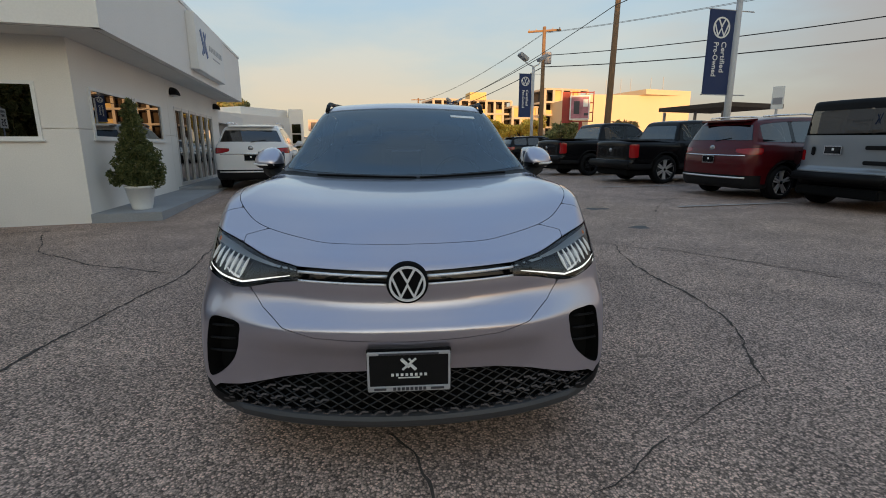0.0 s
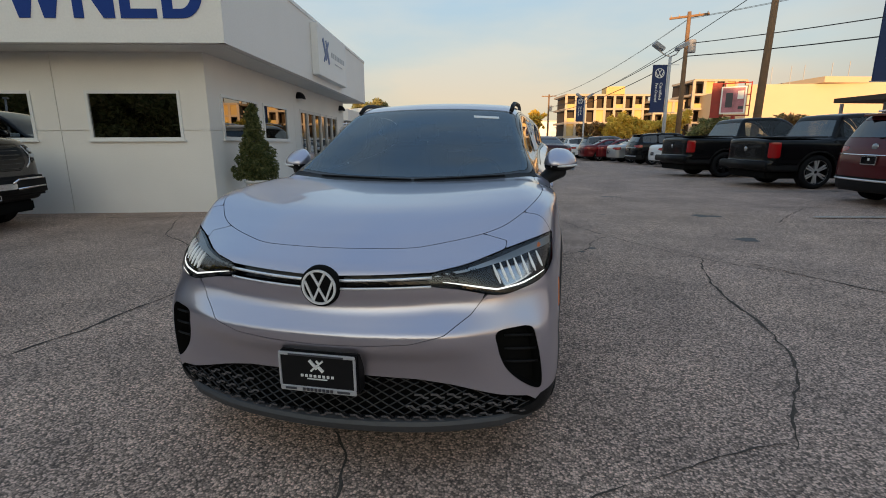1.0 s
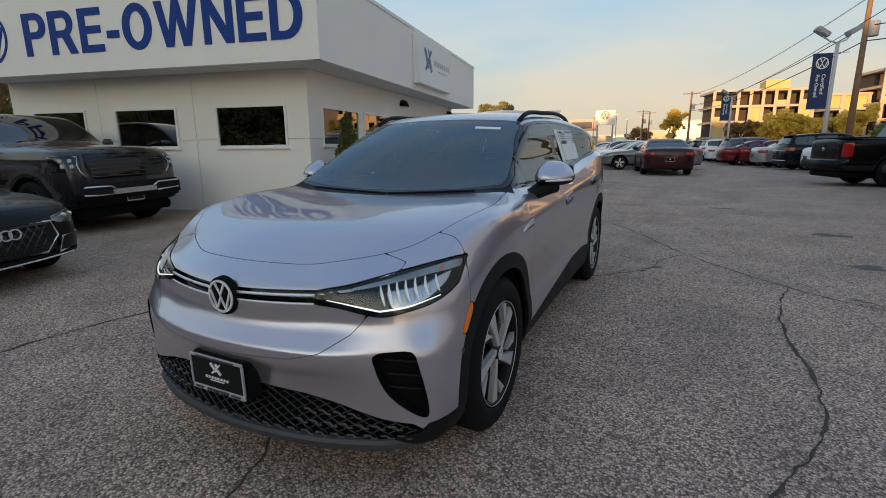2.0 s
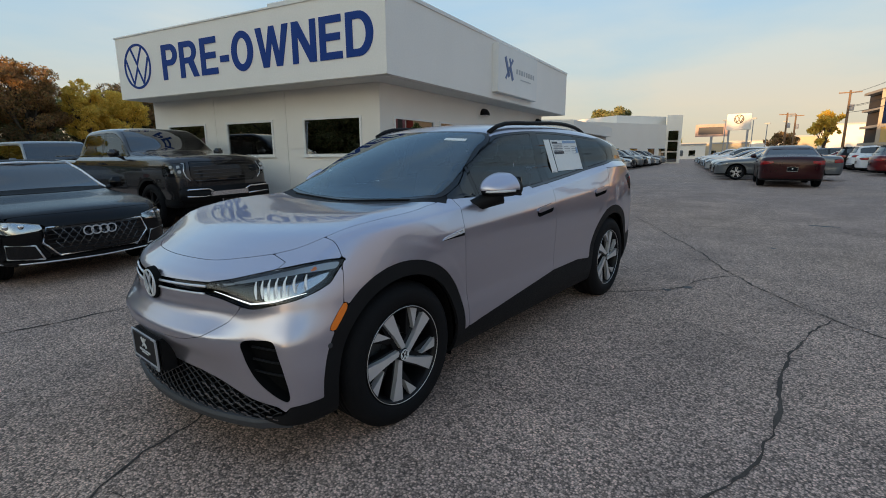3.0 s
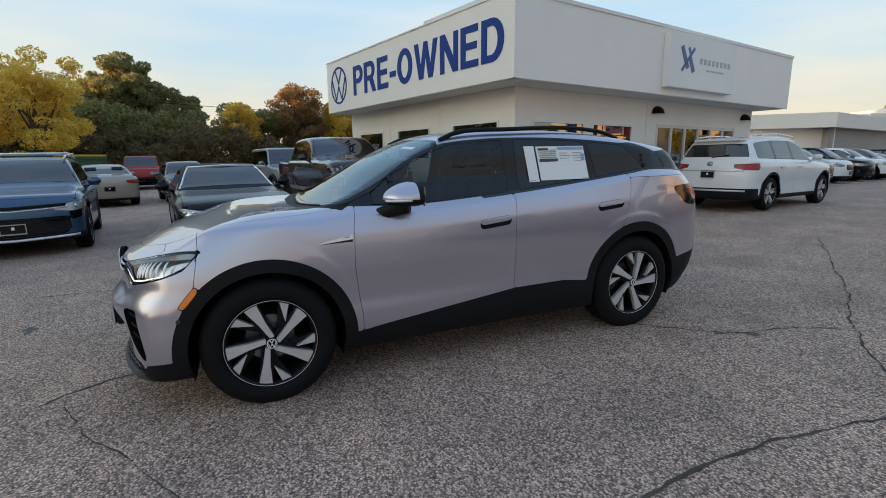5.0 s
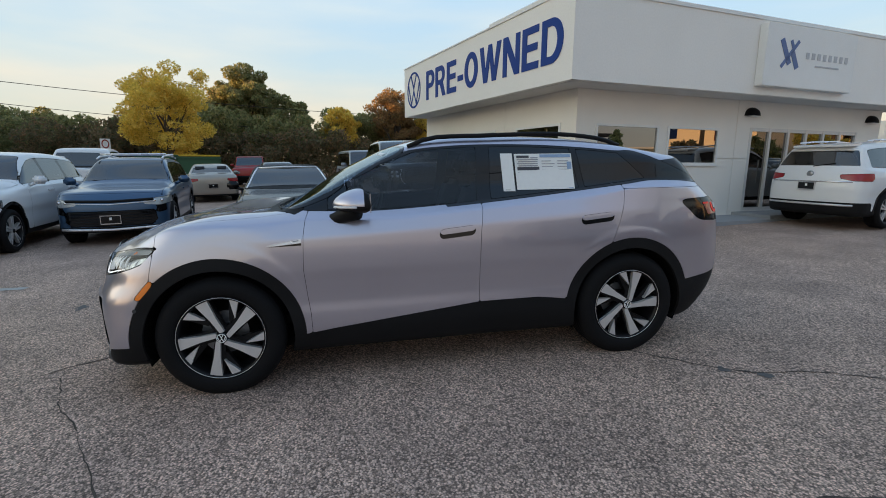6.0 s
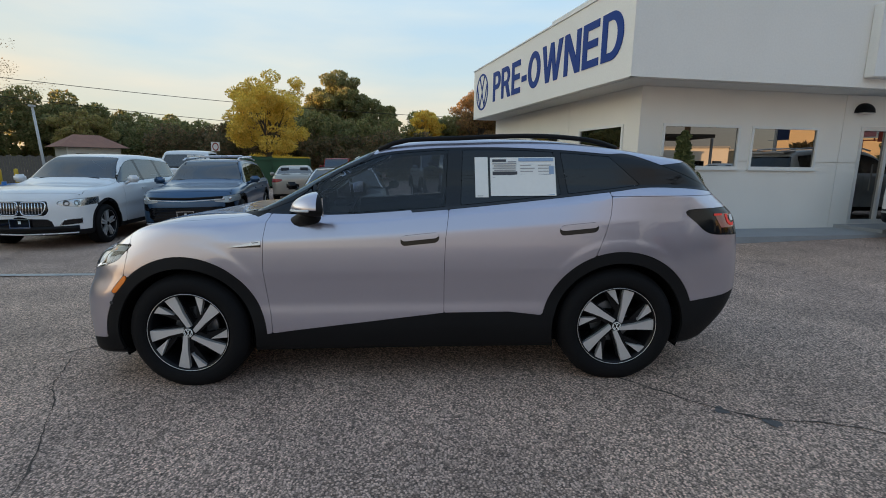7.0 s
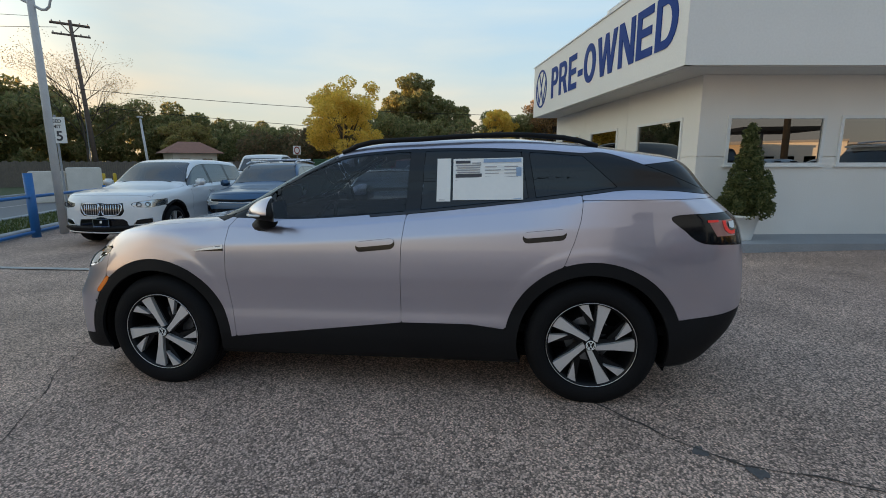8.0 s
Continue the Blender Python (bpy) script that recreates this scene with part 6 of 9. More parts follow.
    part("plate_frame", join(*[box(a, c) for a, c in (((px - 0.157, ry + 0.01, rz + 0.064), (px + 0.157, ry + 0.03, rz + 0.08)), ((px - 0.157, ry + 0.01, rz - 0.08), (px + 0.157, ry + 0.03, rz - 0.062)), ((px - 0.157, ry + 0.01, rz - 0.062), (px - 0.145, ry + 0.03, rz + 0.064)), ((px + 0.145, ry + 0.01, rz - 0.062), (px + 0.157, ry + 0.03, rz + 0.064)))]), CHROME, pr)
    part("plate_mark", box((px - 0.02, ry + 0.02, rz - 0.005), (px + 0.02, ry + 0.026, rz + 0.04)), WHITE_TRIM, pr)
    # rear details
    if kind in ("suv", "pickup"):
        tz_ = (1.03 if kind == "suv" else 1.0) * fz
        ty_ = bisect_back(field, 0, tz_, L)
        part("tail_emblem", moved(lathe([(0.0, 0.012), (0.055, 0.010), (0.065, 0.0), (0.065, -0.02)], 20, "y"), Matrix.Translation((0, ty_ + 0.004, tz_))), STUD, body, "round grey emblem", True)
    if kind == "suv":
        part("tail_trim", tube([(q, bisect_back(field, q, 0.89 * fz, L) + 0.006, 0.89 * fz) for q in np.linspace(-hw + 0.2, hw - 0.2, 9)], 0.014, 8), CHROME, body, "", True)
        sy = bisect_back(field, 0, H - 0.14, L)
        spoiler = [(-hw + 0.36, sy - 0.16, H - 0.10), (hw - 0.36, sy - 0.16, H - 0.10), (hw - 0.42, sy + 0.10, H - 0.125), (-hw + 0.42, sy + 0.10, H - 0.125)]
        part("roof_spoiler", (spoiler + [(a, c, d + 0.035) for a, c, d in spoiler], [[3, 2, 1, 0], [4, 5, 6, 7], [0, 1, 5, 4], [1, 2, 6, 5], [2, 3, 7, 6], [3, 0, 4, 7]]), P, body)
        wy = bisect_back(field, 0, belt + 0.10, L)
        part("rear_wiper", tube([(0, wy + 0.012, belt + 0.10), (-0.36, bisect_back(field, 0.36, belt + 0.16, L) + 0.012, belt + 0.16)], 0.009, 6), BLACK_PLASTIC, body)
        part("bumper_trim", tube([(q, bisect_back(field, q, 0.45 * fz, L) + 0.004, 0.45 * fz) for q in np.linspace(-hw + 0.16, hw - 0.16, 9)], 0.02, 8), MACHINED, body, "", True)
    if kind == "pickup":
        part("rear_bumper", box((-hw + 0.05, L - 0.10, 0.50 * fz), (hw - 0.05, L + 0.06, 0.70 * fz), 0.03, 3), BLACK_PLASTIC, body, "", True)
        part("bed_cover", box((-hw + 0.14, (4.28 if big else 3.98) * fy, (1.405 if big else 1.285) * fz), (hw - 0.14, L - 0.18, (1.435 if big else 1.315) * fz), 0.012), STUD if big else BLACK_PLASTIC, body)
        part("tailgate_handle", box((-0.12, L - 0.10, 1.08 * fz), (0.12, L - 0.055, 1.13 * fz), 0.01), BLACK_PLASTIC, body)
        part("front_bumper", box((-hw + 0.10, -0.06, 0.50), (hw - 0.10, 0.16, 0.80 if big else 0.64), 0.05, 3), BLACK_PLASTIC, body, "", True)
        if grille == "chrome":
            for s in (1, -1):
                a0, a1 = hw - 0.03, hw - 0.27
                q = [(a0, hl_z + 0.10), (a1, hl_z + 0.115), (a1 + 0.05, hl_z - 0.02), (a1 + 0.02, hl_z - 0.13), (a1 - 0.05, hl_z - 0.20)]
                for da, dc in ((0.07, 0.055), (0.07, -0.03), (0.16, 0.055), (0.16, -0.03)):
                    ly = y_face(hw - da, hl_z + dc)
                    part("lamp_unit", box((s * (hw - da) - 0.03, ly - 0.006, hl_z + dc - 0.028), (s * (hw - da) + 0.03, ly + 0.02, hl_z + dc + 0.028), 0.008), LENS_PALE, body, "pale lamp unit")
                part("lamp_guide", tube([(s * a, y_face(a, c) - 0.004, c) for a, c in q], 0.010, 6), BRIGHT, body, "pale c-shaped lamp guide", True)
                part("bumper_trim", tube([(s * a, -0.064 if a < hw - 0.14 else 0.02, c) for a, c in ((0.34, 0.70), (0.44, 0.755), (hw - 0.20, 0.765), (hw - 0.13, 0.70), (hw - 0.18, 0.635), (0.40, 0.615))], 0.017, 6), CHROME, body, "bright bumper trim", True)
            part("skid_plate", box((-0.40, -0.075, 0.615), (0.40, -0.05, 0.70), 0.012), CHROME, body, "bright bumper bar")
    if kind == "jeep":
        for s in (1, -1):
            for py in (wf, wr):
                fl = [(py + (r + 0.13) * math.cos(a), r + (r + 0.10) * math.sin(a)) for a in np.linspace(0.15, math.pi - 0.15, 9)]
                part("wheel_flare", tube([(s * (hw - 0.0), a, c) for a, c in fl], 0.055, 8), BLACK_PLASTIC, body, "", True)
        gy_ = bisect_back(field, 0.3, 1.0, L)
        part("tailgate_latch", box((0.52, gy_ - 0.02, 0.98), (0.58, gy_ + 0.035, 1.14), 0.015), BLACK_PLASTIC, body)
        for hz in (0.84, 1.10):
            part("tailgate_hinge", box((-0.80, gy_ - 0.02, hz), (-0.36, gy_ + 0.03, hz + 0.07), 0.012), BLACK_PLASTIC, body)
        part("rear_bumper", box((-0.80, L - 0.22, 0.52), (0.80, L - 0.04, 0.68), 0.03, 3), BLACK_PLASTIC, body, "", True)
        part("front_bumper", box((-0.80, -0.12, 0.52), (0.80, 0.06, 0.68), 0.03, 3), BLACK_PLASTIC, body, "", True)
    if rack:
        for s in (1, -1):
            part("roof_rail", tube([(s * (hw - 0.33), q * fy, np.interp(q * fy, tx, tz) + 0.035) for q in (2.1, 2.3, 3.0, 3.7, 4.1)], 0.018, 8), BRIGHT, body, "", True)
        if rack == "bars":
            for q in (2.5, 3.6):
                part("cross_bar", tube([(-hw + 0.3, q * fy, H + 0.06), (hw - 0.3, q * fy, H + 0.06)], 0.02, 8), BRIGHT, body, "", True)
    if soft_top:
        for s in (1, -1):
            edge = []
            for q in np.linspace(0, 1, 9):
                py, lo, hi = (k["ws"][0] + (k["ws"][1] - k["ws"][0]) * q) * fy + 0.10 * (1 - q), 0.7, 1.6
                px = (hw - 0.16) * (1 - q) + (hw - 0.36) * q
                for _ in range(22):
                    mid = (lo + hi) / 2
                    lo, hi = (mid, hi) if field(np.array([px]), np.array([py]), np.array([mid]))[0] < 0 else (lo, mid)
                edge.append((s * px, py, lo + 0.004))
            part("screen_frame", tube(edge, 0.016, 8), BRIGHT, body, "bright windscreen frame", True)
        part("header_rail", tube([(-edge[-1][0], edge[-1][1], edge[-1][2]), (0, edge[-1][1] - 0.06, edge[-1][2] + 0.02), edge[-1]], 0.016, 8), BRIGHT, body, "bright windscreen frame", True)
    # cabin
    part("dashboard", box((-hw + 0.2, k["ws"][0] * fy + 0.1, 0.5), (hw - 0.2, k["ws"][0] * fy + 0.5, belt - 0.06), 0.05), SEAT, body, "", True)
    for s in (1, -1):
        for q in (k["side"][0] * fy + 0.75, k["side"][0] * fy + 1.6):
            part("seat", moved(box((-0.22, -0.07, 0.0), (0.22, 0.07, 0.85), 0.06), Matrix.Translation((s * 0.38, q, 0.45 * fz + 0.05)) @ Matrix.Rotation(-0.25, 4, "X")), SEAT, body, "", True)
    part("underbody", box((-hw + 0.2, 0.15, 0.24), (hw - 0.2, L - 0.15, 0.42), 0.03), DARK, body)
    return car


def bisect_y(field, px, pz):
    lo, hi = -0.3, 1.5
    for _ in range(22):
        mid = (lo + hi) / 2
        lo, hi = (lo, mid) if field(np.array([px]), np.array([mid]), np.array([pz]))[0] < 0 else (mid, hi)
    return hi


def bisect_back(field, px, pz, L):
    lo, hi = L - 1.5, L + 0.3
    for _ in range(22):
        mid = (lo + hi) / 2
        lo, hi = (mid, hi) if field(np.array([px]), np.array([mid]), np.array([pz]))[0] < 0 else (lo, mid)
    return lo


GLASS_SEE = glass("cab_glass", (0.55, 0.60, 0.62), 1.5)
GLASS_CAR = glass("car_glass", (0.06, 0.068, 0.07), 2.1)


def park(x, y, turn):
    """A pose on the lot: turn 0 faces -y, 90 faces +x."""
    a = math.cos(radians(turn)) * SLOPE if -4 < y < 13 else 0.0
    return Matrix.Translation((x, y, grade(y))) @ Matrix.Rotation(radians(SLOPE if -4 < y < 13 else 0), 4, "X") @ Matrix.Rotation(radians(turn), 4, "Z")


ROW = 100.0        # row headed to +x with a slight turn
# row beyond the far side of the lane, tails to the lane
vehicle("jeep", "jeep", "steel", "grey off-road car with a black hard top, parked tail out", park(9.9, 6.9, ROW), roof_black=True, style="5", wheel_mat=ALLOY_DARK, grille="none", size=(4.5, 1.90, 2.0), r=0.45)
vehicle("family_suv", "suv", "wine", "dark red family car with a chrome tail bar, parked tail out", park(9.2, 9.27, 103.5), size=(5.0, 1.98, 1.77), rack="chrome", style="5", grille="chrome")
vehicle("pickup", "pickup", "black", "black pickup with red tail lamps, parked tail out", park(8.6, 12.85, 102.0), size=(5.35, 1.90, 1.82), style="6")
vehicle("pickup", "pickup", "black", "large black pickup with a black bed cover, parked tail out", park(7.9, 16.7, 102.0), size=(5.6, 2.03, 1.92), style="6", wheel_mat=ALLOY_DARK)
# row before the office, noses to the lane
vehicle("pickup", "big_pickup", "brown", "dark bronze pickup with chrome bumper trim, nose to the lane", park(-9.75, 3.42, 96.5), grille="chrome", style="6", wheel_mat=ALLOY_DARK, intakes=(0.45, 0.75, 0.50, 0.60), face_bars=())
vehicle("cabriolet", "sedan", "black", "black cabriolet with a dark soft top and bright grille frame", park(-6.46, 0.57, 97.4), size=(4.68, 1.85, 1.38), grille="hex", soft_top=True, trim=False, style="5", intakes=(0.54, 0.82, 0.30, 0.48), face_bars=((0.86, 0.25, 0.02, 0.010, True),), plated=False, rings=True)
vehicle("compact_crossover", "suv", "blue", "blue compact crossover with roof rails and black grille", park(-7.65, -2.71, 99.2), size=(4.42, 1.83, 1.58), grille="slim", rack="bars", style="5", intakes=(0.66, 0.84, 0.55, 0.70), face_bars=((0.66, 0.785, 0.02, 0.026, False), (0.66, 0.735, 0.03, 0.010, True), (0.78, 0.29, 0.02, 0.022, True)))
vehicle("estate_suv", "suv", "white", "white sporty utility car with twin upright grilles", park(-6.64, -4.83, 97.0), size=(4.72, 1.90, 1.68), grille="vertical", style="5", intakes=(0.56, 0.84, 0.42, 0.54), face_bars=((0.80, 0.36, 0.02, 0.045, False), (0.78, 0.27, 0.02, 0.014, True)))
vehicle("compact_suv", "suv", "white", "white compact utility car standing by the office door", park(-4.25, 13.0, 189.0), size=(4.70, 1.86, 1.67), rack="chrome", style="5")
vehicle("coupe", "sedan", "maroon", "dark maroon coupe standing in the lane, tail towards the office", park(0.80, 21.9, 189.0), size=(5.0, 1.92, 1.46), trim=False, style="5", wheel_mat=ALLOY_DARK)


# ---- ground ----
def ground_sheet():
    ys = [-600, -150, -60, -30, -15, -8, -5, -4, -3] + [i * 0.5 for i in range(-5, 27)] + [13.5, 15, 20, 30, 60, 150, 600]
    xs = [-600, -150, -60, -30, -15, -8, -4, 0, 4, 8, 15, 30, 60, 150, 600]
    v = [(x, y, grade(y)) for y in ys for x in xs]
    k = len(xs)
    f = [[j * k + i, j * k + i + 1, (j + 1) * k + i + 1, (j + 1) * k + i] for j in range(len(ys) - 1) for i in range(k - 1)]
    g = part("ground", (v, f), ASPHALT, smooth=True)
    return tagged(g, "worn brown-grey chip-seal asphalt lot with cracks", "ground", kind="structure")


GROUND = ground_sheet()
CRACK = mat("dirt_filled_crack", (0.085, 0.070, 0.060), 0.95, var=0.4, fine=90, bump=0.6, spec=0.1)
STAIN = mat("oil_stain", (0.09, 0.08, 0.075), 0.7, var=0.3, fine=60, bump=0.3)
LINE = mat("worn_white_line", (0.40, 0.38, 0.35), 0.8, var=0.35, scale=14, fine=120, bump=0.4)
CONCRETE = mat("grey_concrete", (0.30, 0.31, 0.32), 0.8, var=0.2, scale=1.4, fine=60, bump=0.25)


def crack(points, width, seed, branch=True):
    """A ragged crack along points on the lot."""
    rnd = random.Random(seed)
    pts = [Vector((*p, 0)) for p in points]
    line = []
    for a, b in zip(pts[:-1], pts[1:]):
        n = max(2, int((b - a).length / 0.045))
        side = Vector((-(b - a).y, (b - a).x, 0)).normalized()
        for i in range(n):
            t = i / n
            p = a.lerp(b, t)
            w = 0.045 * noise.noise(Vector((p.x * 2.3, p.y * 2.3, seed))) + 0.02 * noise.noise(Vector((p.x * 11, p.y * 11, seed + 7)))
            line.append((p + side * w, side))
    line.append((pts[-1], side))
    v, f = [], []
    for i, (p, s) in enumerate(line):
        end = min(1, i / 5, (len(line) - 1 - i) / 5)
        w = 0.95 * width * (0.12 + 1.7 * abs(noise.noise(Vector((p.x * 6, p.y * 6, seed + 3)))) + 0.5 * rnd.random()) * end
        for q in (p + s * w, p - s * w):
            v.append((q.x, q.y, grade(q.y) + 0.0035))
    f = [[2 * i, 2 * i + 1, 2 * i + 3, 2 * i + 2] for i in range(len(line) - 1)]
    part("crack", (v, f), CRACK, GROUND)


crack([(-0.6, 9.0), (0.1, 7.9), (0.64, 7.0), (1.20, 6.13), (1.72, 5.10), (2.14, 4.52), (2.46, 4.16), (2.74, 3.86), (3.43, 3.38), (4.32, 2.3)], 0.0085, 1)
crack([(2.62, 4.02), (2.49, 3.6), (2.44, 3.3), (2.38, 2.62), (2.43, 2.10), (2.38, 1.62), (2.20, 1.08), (2.03, 0.77), (1.9, 0.5)], 0.0105, 4)
crack([(0.55, 3.3), (1.02, 3.78), (1.20, 3.98), (1.41, 4.26), (1.55, 4.75), (1.75, 5.03)], 0.009, 2)
crack([(0.2, -0.36), (0.42, -0.27), (0.74, -0.13), (0.91, -0.04), (1.57, 0.42), (2.0, 0.62)], 0.0045, 11)
crack([(2.9, 3.9), (3.11, 3.75), (3.7, 3.0), (4.32, 2.18), (5.2, 1.6)], 0.008, 3)
crack([(-2.7, -1.4), (-2.6, -0.45), (-2.53, 0.1), (-2.5, 0.65), (-2.4, 1.1), (-2.35, 1.8), (-2.22, 3.08), (-2.4, 4.4)], 0.012, 5)
crack([(0.45, -0.62), (0.2, -0.3), (0.1, -0.13), (0.02, 0.09), (-0.2, 0.4)], 0.006, 6)
crack([(-5.2, 5.4), (-4.4, 4.2), (-3.4, 3.5), (-2.3, 3.1)], 0.010, 7)
crack([(-1.2, 8.6), (0.5, 8.3), (2.5, 8.7), (5.0, 8.2), (7.2, 8.6)], 0.010, 9)
crack([(-2.5, 14.5), (0.5, 13.9), (4.0, 14.4)], 0.014, 10)
crack([(4.4, 6.4), (5.0, 7.4), (5.6, 8.2), (6.6, 9.0)], 0.009, 12)
crack([(-4.6, 5.7), (-5.6, 5.45), (-7.0, 5.2), (-8.4, 4.9)], 0.010, 13)


def blot(x, y, r, seed, material, name, stretch=1.6, z=0.003):
    n = 26
    v = [(x, y, grade(y) + z)]
    for i in range(n):
        a = 2 * math.pi * i / n
        d = r * (0.65 + 0.6 * noise.noise(Vector((math.cos(a) * 1.3, math.sin(a) * 1.3, seed * 3.1))))
        px, py = x + d * stretch * math.cos(a), y + d * math.sin(a)
        v.append((px, py, grade(py) + z))
    part(name, (v, [[0, 1 + i, 1 + (i + 1) % n] for i in range(n)]), material, GROUND)


for i, (x, y, r) in enumerate(((3.5, 5.1, 0.15), (1.32, 4.10, 0.05), (1.47, 4.3, 0.05), (3.55, 7.0, 0.2), (2.4, 9.4, 0.15), (-1.4, -1.0, 0.08), (1.9, 6.9, 0.05))):
    blot(x, y, r, i, STAIN, "stain")
# a worn parking line before the row and one by the sidewalk
part("parking_line", ([(-2.50, -5.0, grade(-5.0) + 0.005), (-2.38, -5.0, grade(-5.0) + 0.005), (-2.38, -2.05, grade(-2.05) + 0.005), (-2.50, -2.05, grade(-2.05) + 0.005)], [[0, 1, 2, 3]]), LINE, GROUND)
for q in range(3):
    yq = 7.9 + 3.7 * q
    part("parking_line", ([(5.2, yq - 0.9, grade(yq) + 0.005), (7.8, yq - 0.5, grade(yq) + 0.005), (7.8, yq - 0.4, grade(yq) + 0.005), (5.2, yq - 0.8, grade(yq) + 0.005)], [[0, 1, 2, 3]]), LINE, GROUND)

# ---- the office ----
STUCCO = mat("grey_white_stucco", (0.83, 0.795, 0.74), 0.85, var=0.07, scale=0.9, fine=55, bump=0.18)
FASCIA = mat("white_fascia_panel", (0.86, 0.83, 0.78), 0.6, var=0.05, scale=0.8, fine=30)
SOFFIT = mat("grey_soffit", (0.70, 0.69, 0.66), 0.8, var=0.06)
SIGN_BLUE = mat("sign_blue", (0.010, 0.050, 0.25), 0.55, var=0.05, spec=0.15)
ROOM = mat("office_interior", (0.10, 0.10, 0.11), 0.8)
ROOF = mat("flat_roof_felt", (0.25, 0.25, 0.25), 0.9)

FD, SD = Vector((-0.9746, -0.2238, 0)), Vector((-0.1564, 0.9877, 0))     # along the front and along the side, from the corner
FN, SN = Vector((0.2238, -0.9746, 0)), Vector((0.9877, 0.1564, 0))       # outwards
WC, FC = Vector((-5.01, 6.20, 0)), Vector((-4.163, 5.625, 0))
BASE = 0.0


def frame_m(origin, along, out):
    """Local x along the wall, y inwards, z up."""
    return Matrix(((along.x, -out.x, 0, origin.x), (along.y, -out.y, 0, origin.y), (0, 0, 1, origin.z), (0, 0, 0, 1)))


def wall(name, m, length, height, openings, label, joints=(), rail_z=None, thick=0.2):
    """A wall with real openings (x0, x1, z0, z1), in panels with recessed joints."""
    w = root(name, m, label, "wall", kind="structure")
    xs = sorted({0.0, length, *[o for q in openings for o in q[:2]], *joints})
    zs = sorted({BASE, height, *[o for q in openings for o in q[2:]], *([rail_z] if rail_z else [])})
    back = []
    for a, b in zip(xs[:-1], xs[1:]):
        for c, d in zip(zs[:-1], zs[1:]):
            mx, mz = (a + b) / 2, (c + d) / 2
            if any(o[0] < mx < o[1] and o[2] < mz < o[3] for o in openings):
                continue
            ga, gb = (0.006 if a in joints else 0), (0.006 if b in joints else 0)
            gc, gd = (0.006 if c == rail_z else 0), (0.006 if d == rail_z else 0)
            part("wall_panel", box((a + ga, 0, c + gc), (b - gb, 0.03, d - gd)), STUCCO, w)
            back.append(box((a, 0.03, c), (b, thick, d)))
    part("wall_core", join(*back), STUCCO, w)
    return w


def window(name, m, x0, x1, z0, z1, mullions=(), label="dark reflecting office window in a white frame"):
    w = root(name, m, label, "window", kind="structure")
    f = 0.02
    part("window_frame", join(box((x0 - 0.03, -0.025, z1 - f), (x1 + 0.03, 0.10, z1 + 0.03)), box((x0 - 0.03, -0.025, z0 - 0.03), (x1 + 0.03, 0.10, z0 + f)),
                              box((x0 - 0.03, -0.025, z0 + f), (x0 + f, 0.10, z1 - f)), box((x1 - f, -0.025, z0 + f), (x1 + 0.03, 0.10, z1 - f))), WHITE_TRIM, w)
    part("window_sill", box((x0 - 0.06, -0.05, z0 - 0.055), (x1 + 0.06, 0.06, z0 - 0.028), 0.004), WHITE_TRIM, w)
    p = part("pane", box((x0 + f, 0.004, z0 + f), (x1 - f, 0.010, z1 - f)), GLASS_DARK, w)
    p.visible_shadow = False
    return w


fm, sm = frame_m(WC, FD, FN), frame_m(WC, SD, SN)
front_open = [(0.50, 2.08, 1.38, 2.17), (3.07, 4.62, 1.38, 2.17), (5.45, 6.90, 1.38, 2.17)]
side_open = [(0.50, 2.09, 1.40, 2.16), (2.40, 3.87, 1.40, 2.16), (4.93, 8.90, 0.28, 2.24)]
wall("wall_front", fm, 7.5, 2.834, front_open, "grey-white stucco front wall with fine joints", (2.62, 5.05), 1.52)
wall("wall_side", sm, 9.9, 2.834, side_open, "grey-white stucco side wall", (4.45,), 1.52)
for i, q in enumerate(front_open):
    window("window_%d" % (i + 1), fm, *q)
for i, q in enumerate(side_open[:2]):
    window("window_%d" % (i + 4), sm, *q)
# glazed door front
df = root("glass_door_front", sm, "row of aluminium-framed glass doors with dark glass", "door", kind="structure")
ALU = mat("pale_aluminium", (0.66, 0.65, 0.63), 0.45, 0.2)
for i in range(6):
    a = 4.93 + i * 3.97 / 6
    part("mullion", box((a - 0.03, -0.01, 0.28), (a + 0.05, 0.09, 2.24), 0.004), ALU, df)
    p = part("door_pane", box((a + 0.05, 0.035, 0.36), (a + 3.97 / 6 - 0.03, 0.043, 2.16)), GLASS_DARK, df)
    p.visible_shadow = False
    part("kick_rail", box((a + 0.05, 0.0, 0.28), (a + 3.97 / 6 - 0.03, 0.08, 0.36)), ALU, df)
    part("head_rail", box((a + 0.05, 0.0, 2.16), (a + 3.97 / 6 - 0.03, 0.08, 2.24)), ALU, df)
part("mullion", box((8.87, -0.01, 0.28), (8.93, 0.09, 2.24)), ALU, df)
part("pull_handle", tube([(5.50, -0.06, 0.95), (5.50, -0.06, 1.5)], 0.014, 8), ALU, df)
# fascia
ff, sf = frame_m(FC, FD, FN), frame_m(FC, SD, SN)
LEN_F, LEN_S, ZB, ZT = 8.30, 11.15, 2.84, 4.33
fa = root("fascia_front", ff, "white sign fascia over the office front", "fascia", kind="structure")
part("fascia_board", box((0, 0, ZB), (LEN_F, 0.12, ZT - 0.0)), FASCIA, fa)
part("coping", box((-0.02, -0.025, ZT), (2.86, 0.16, ZT + 0.085)), WHITE_TRIM, fa)
part("coping", box((2.86, -0.025, ZT), (LEN_F + 0.02, 0.16, ZT + 0.03)), WHITE_TRIM, fa)
fb = root("fascia_side", sf, "white fascia along the office side", "fascia", kind="structure")
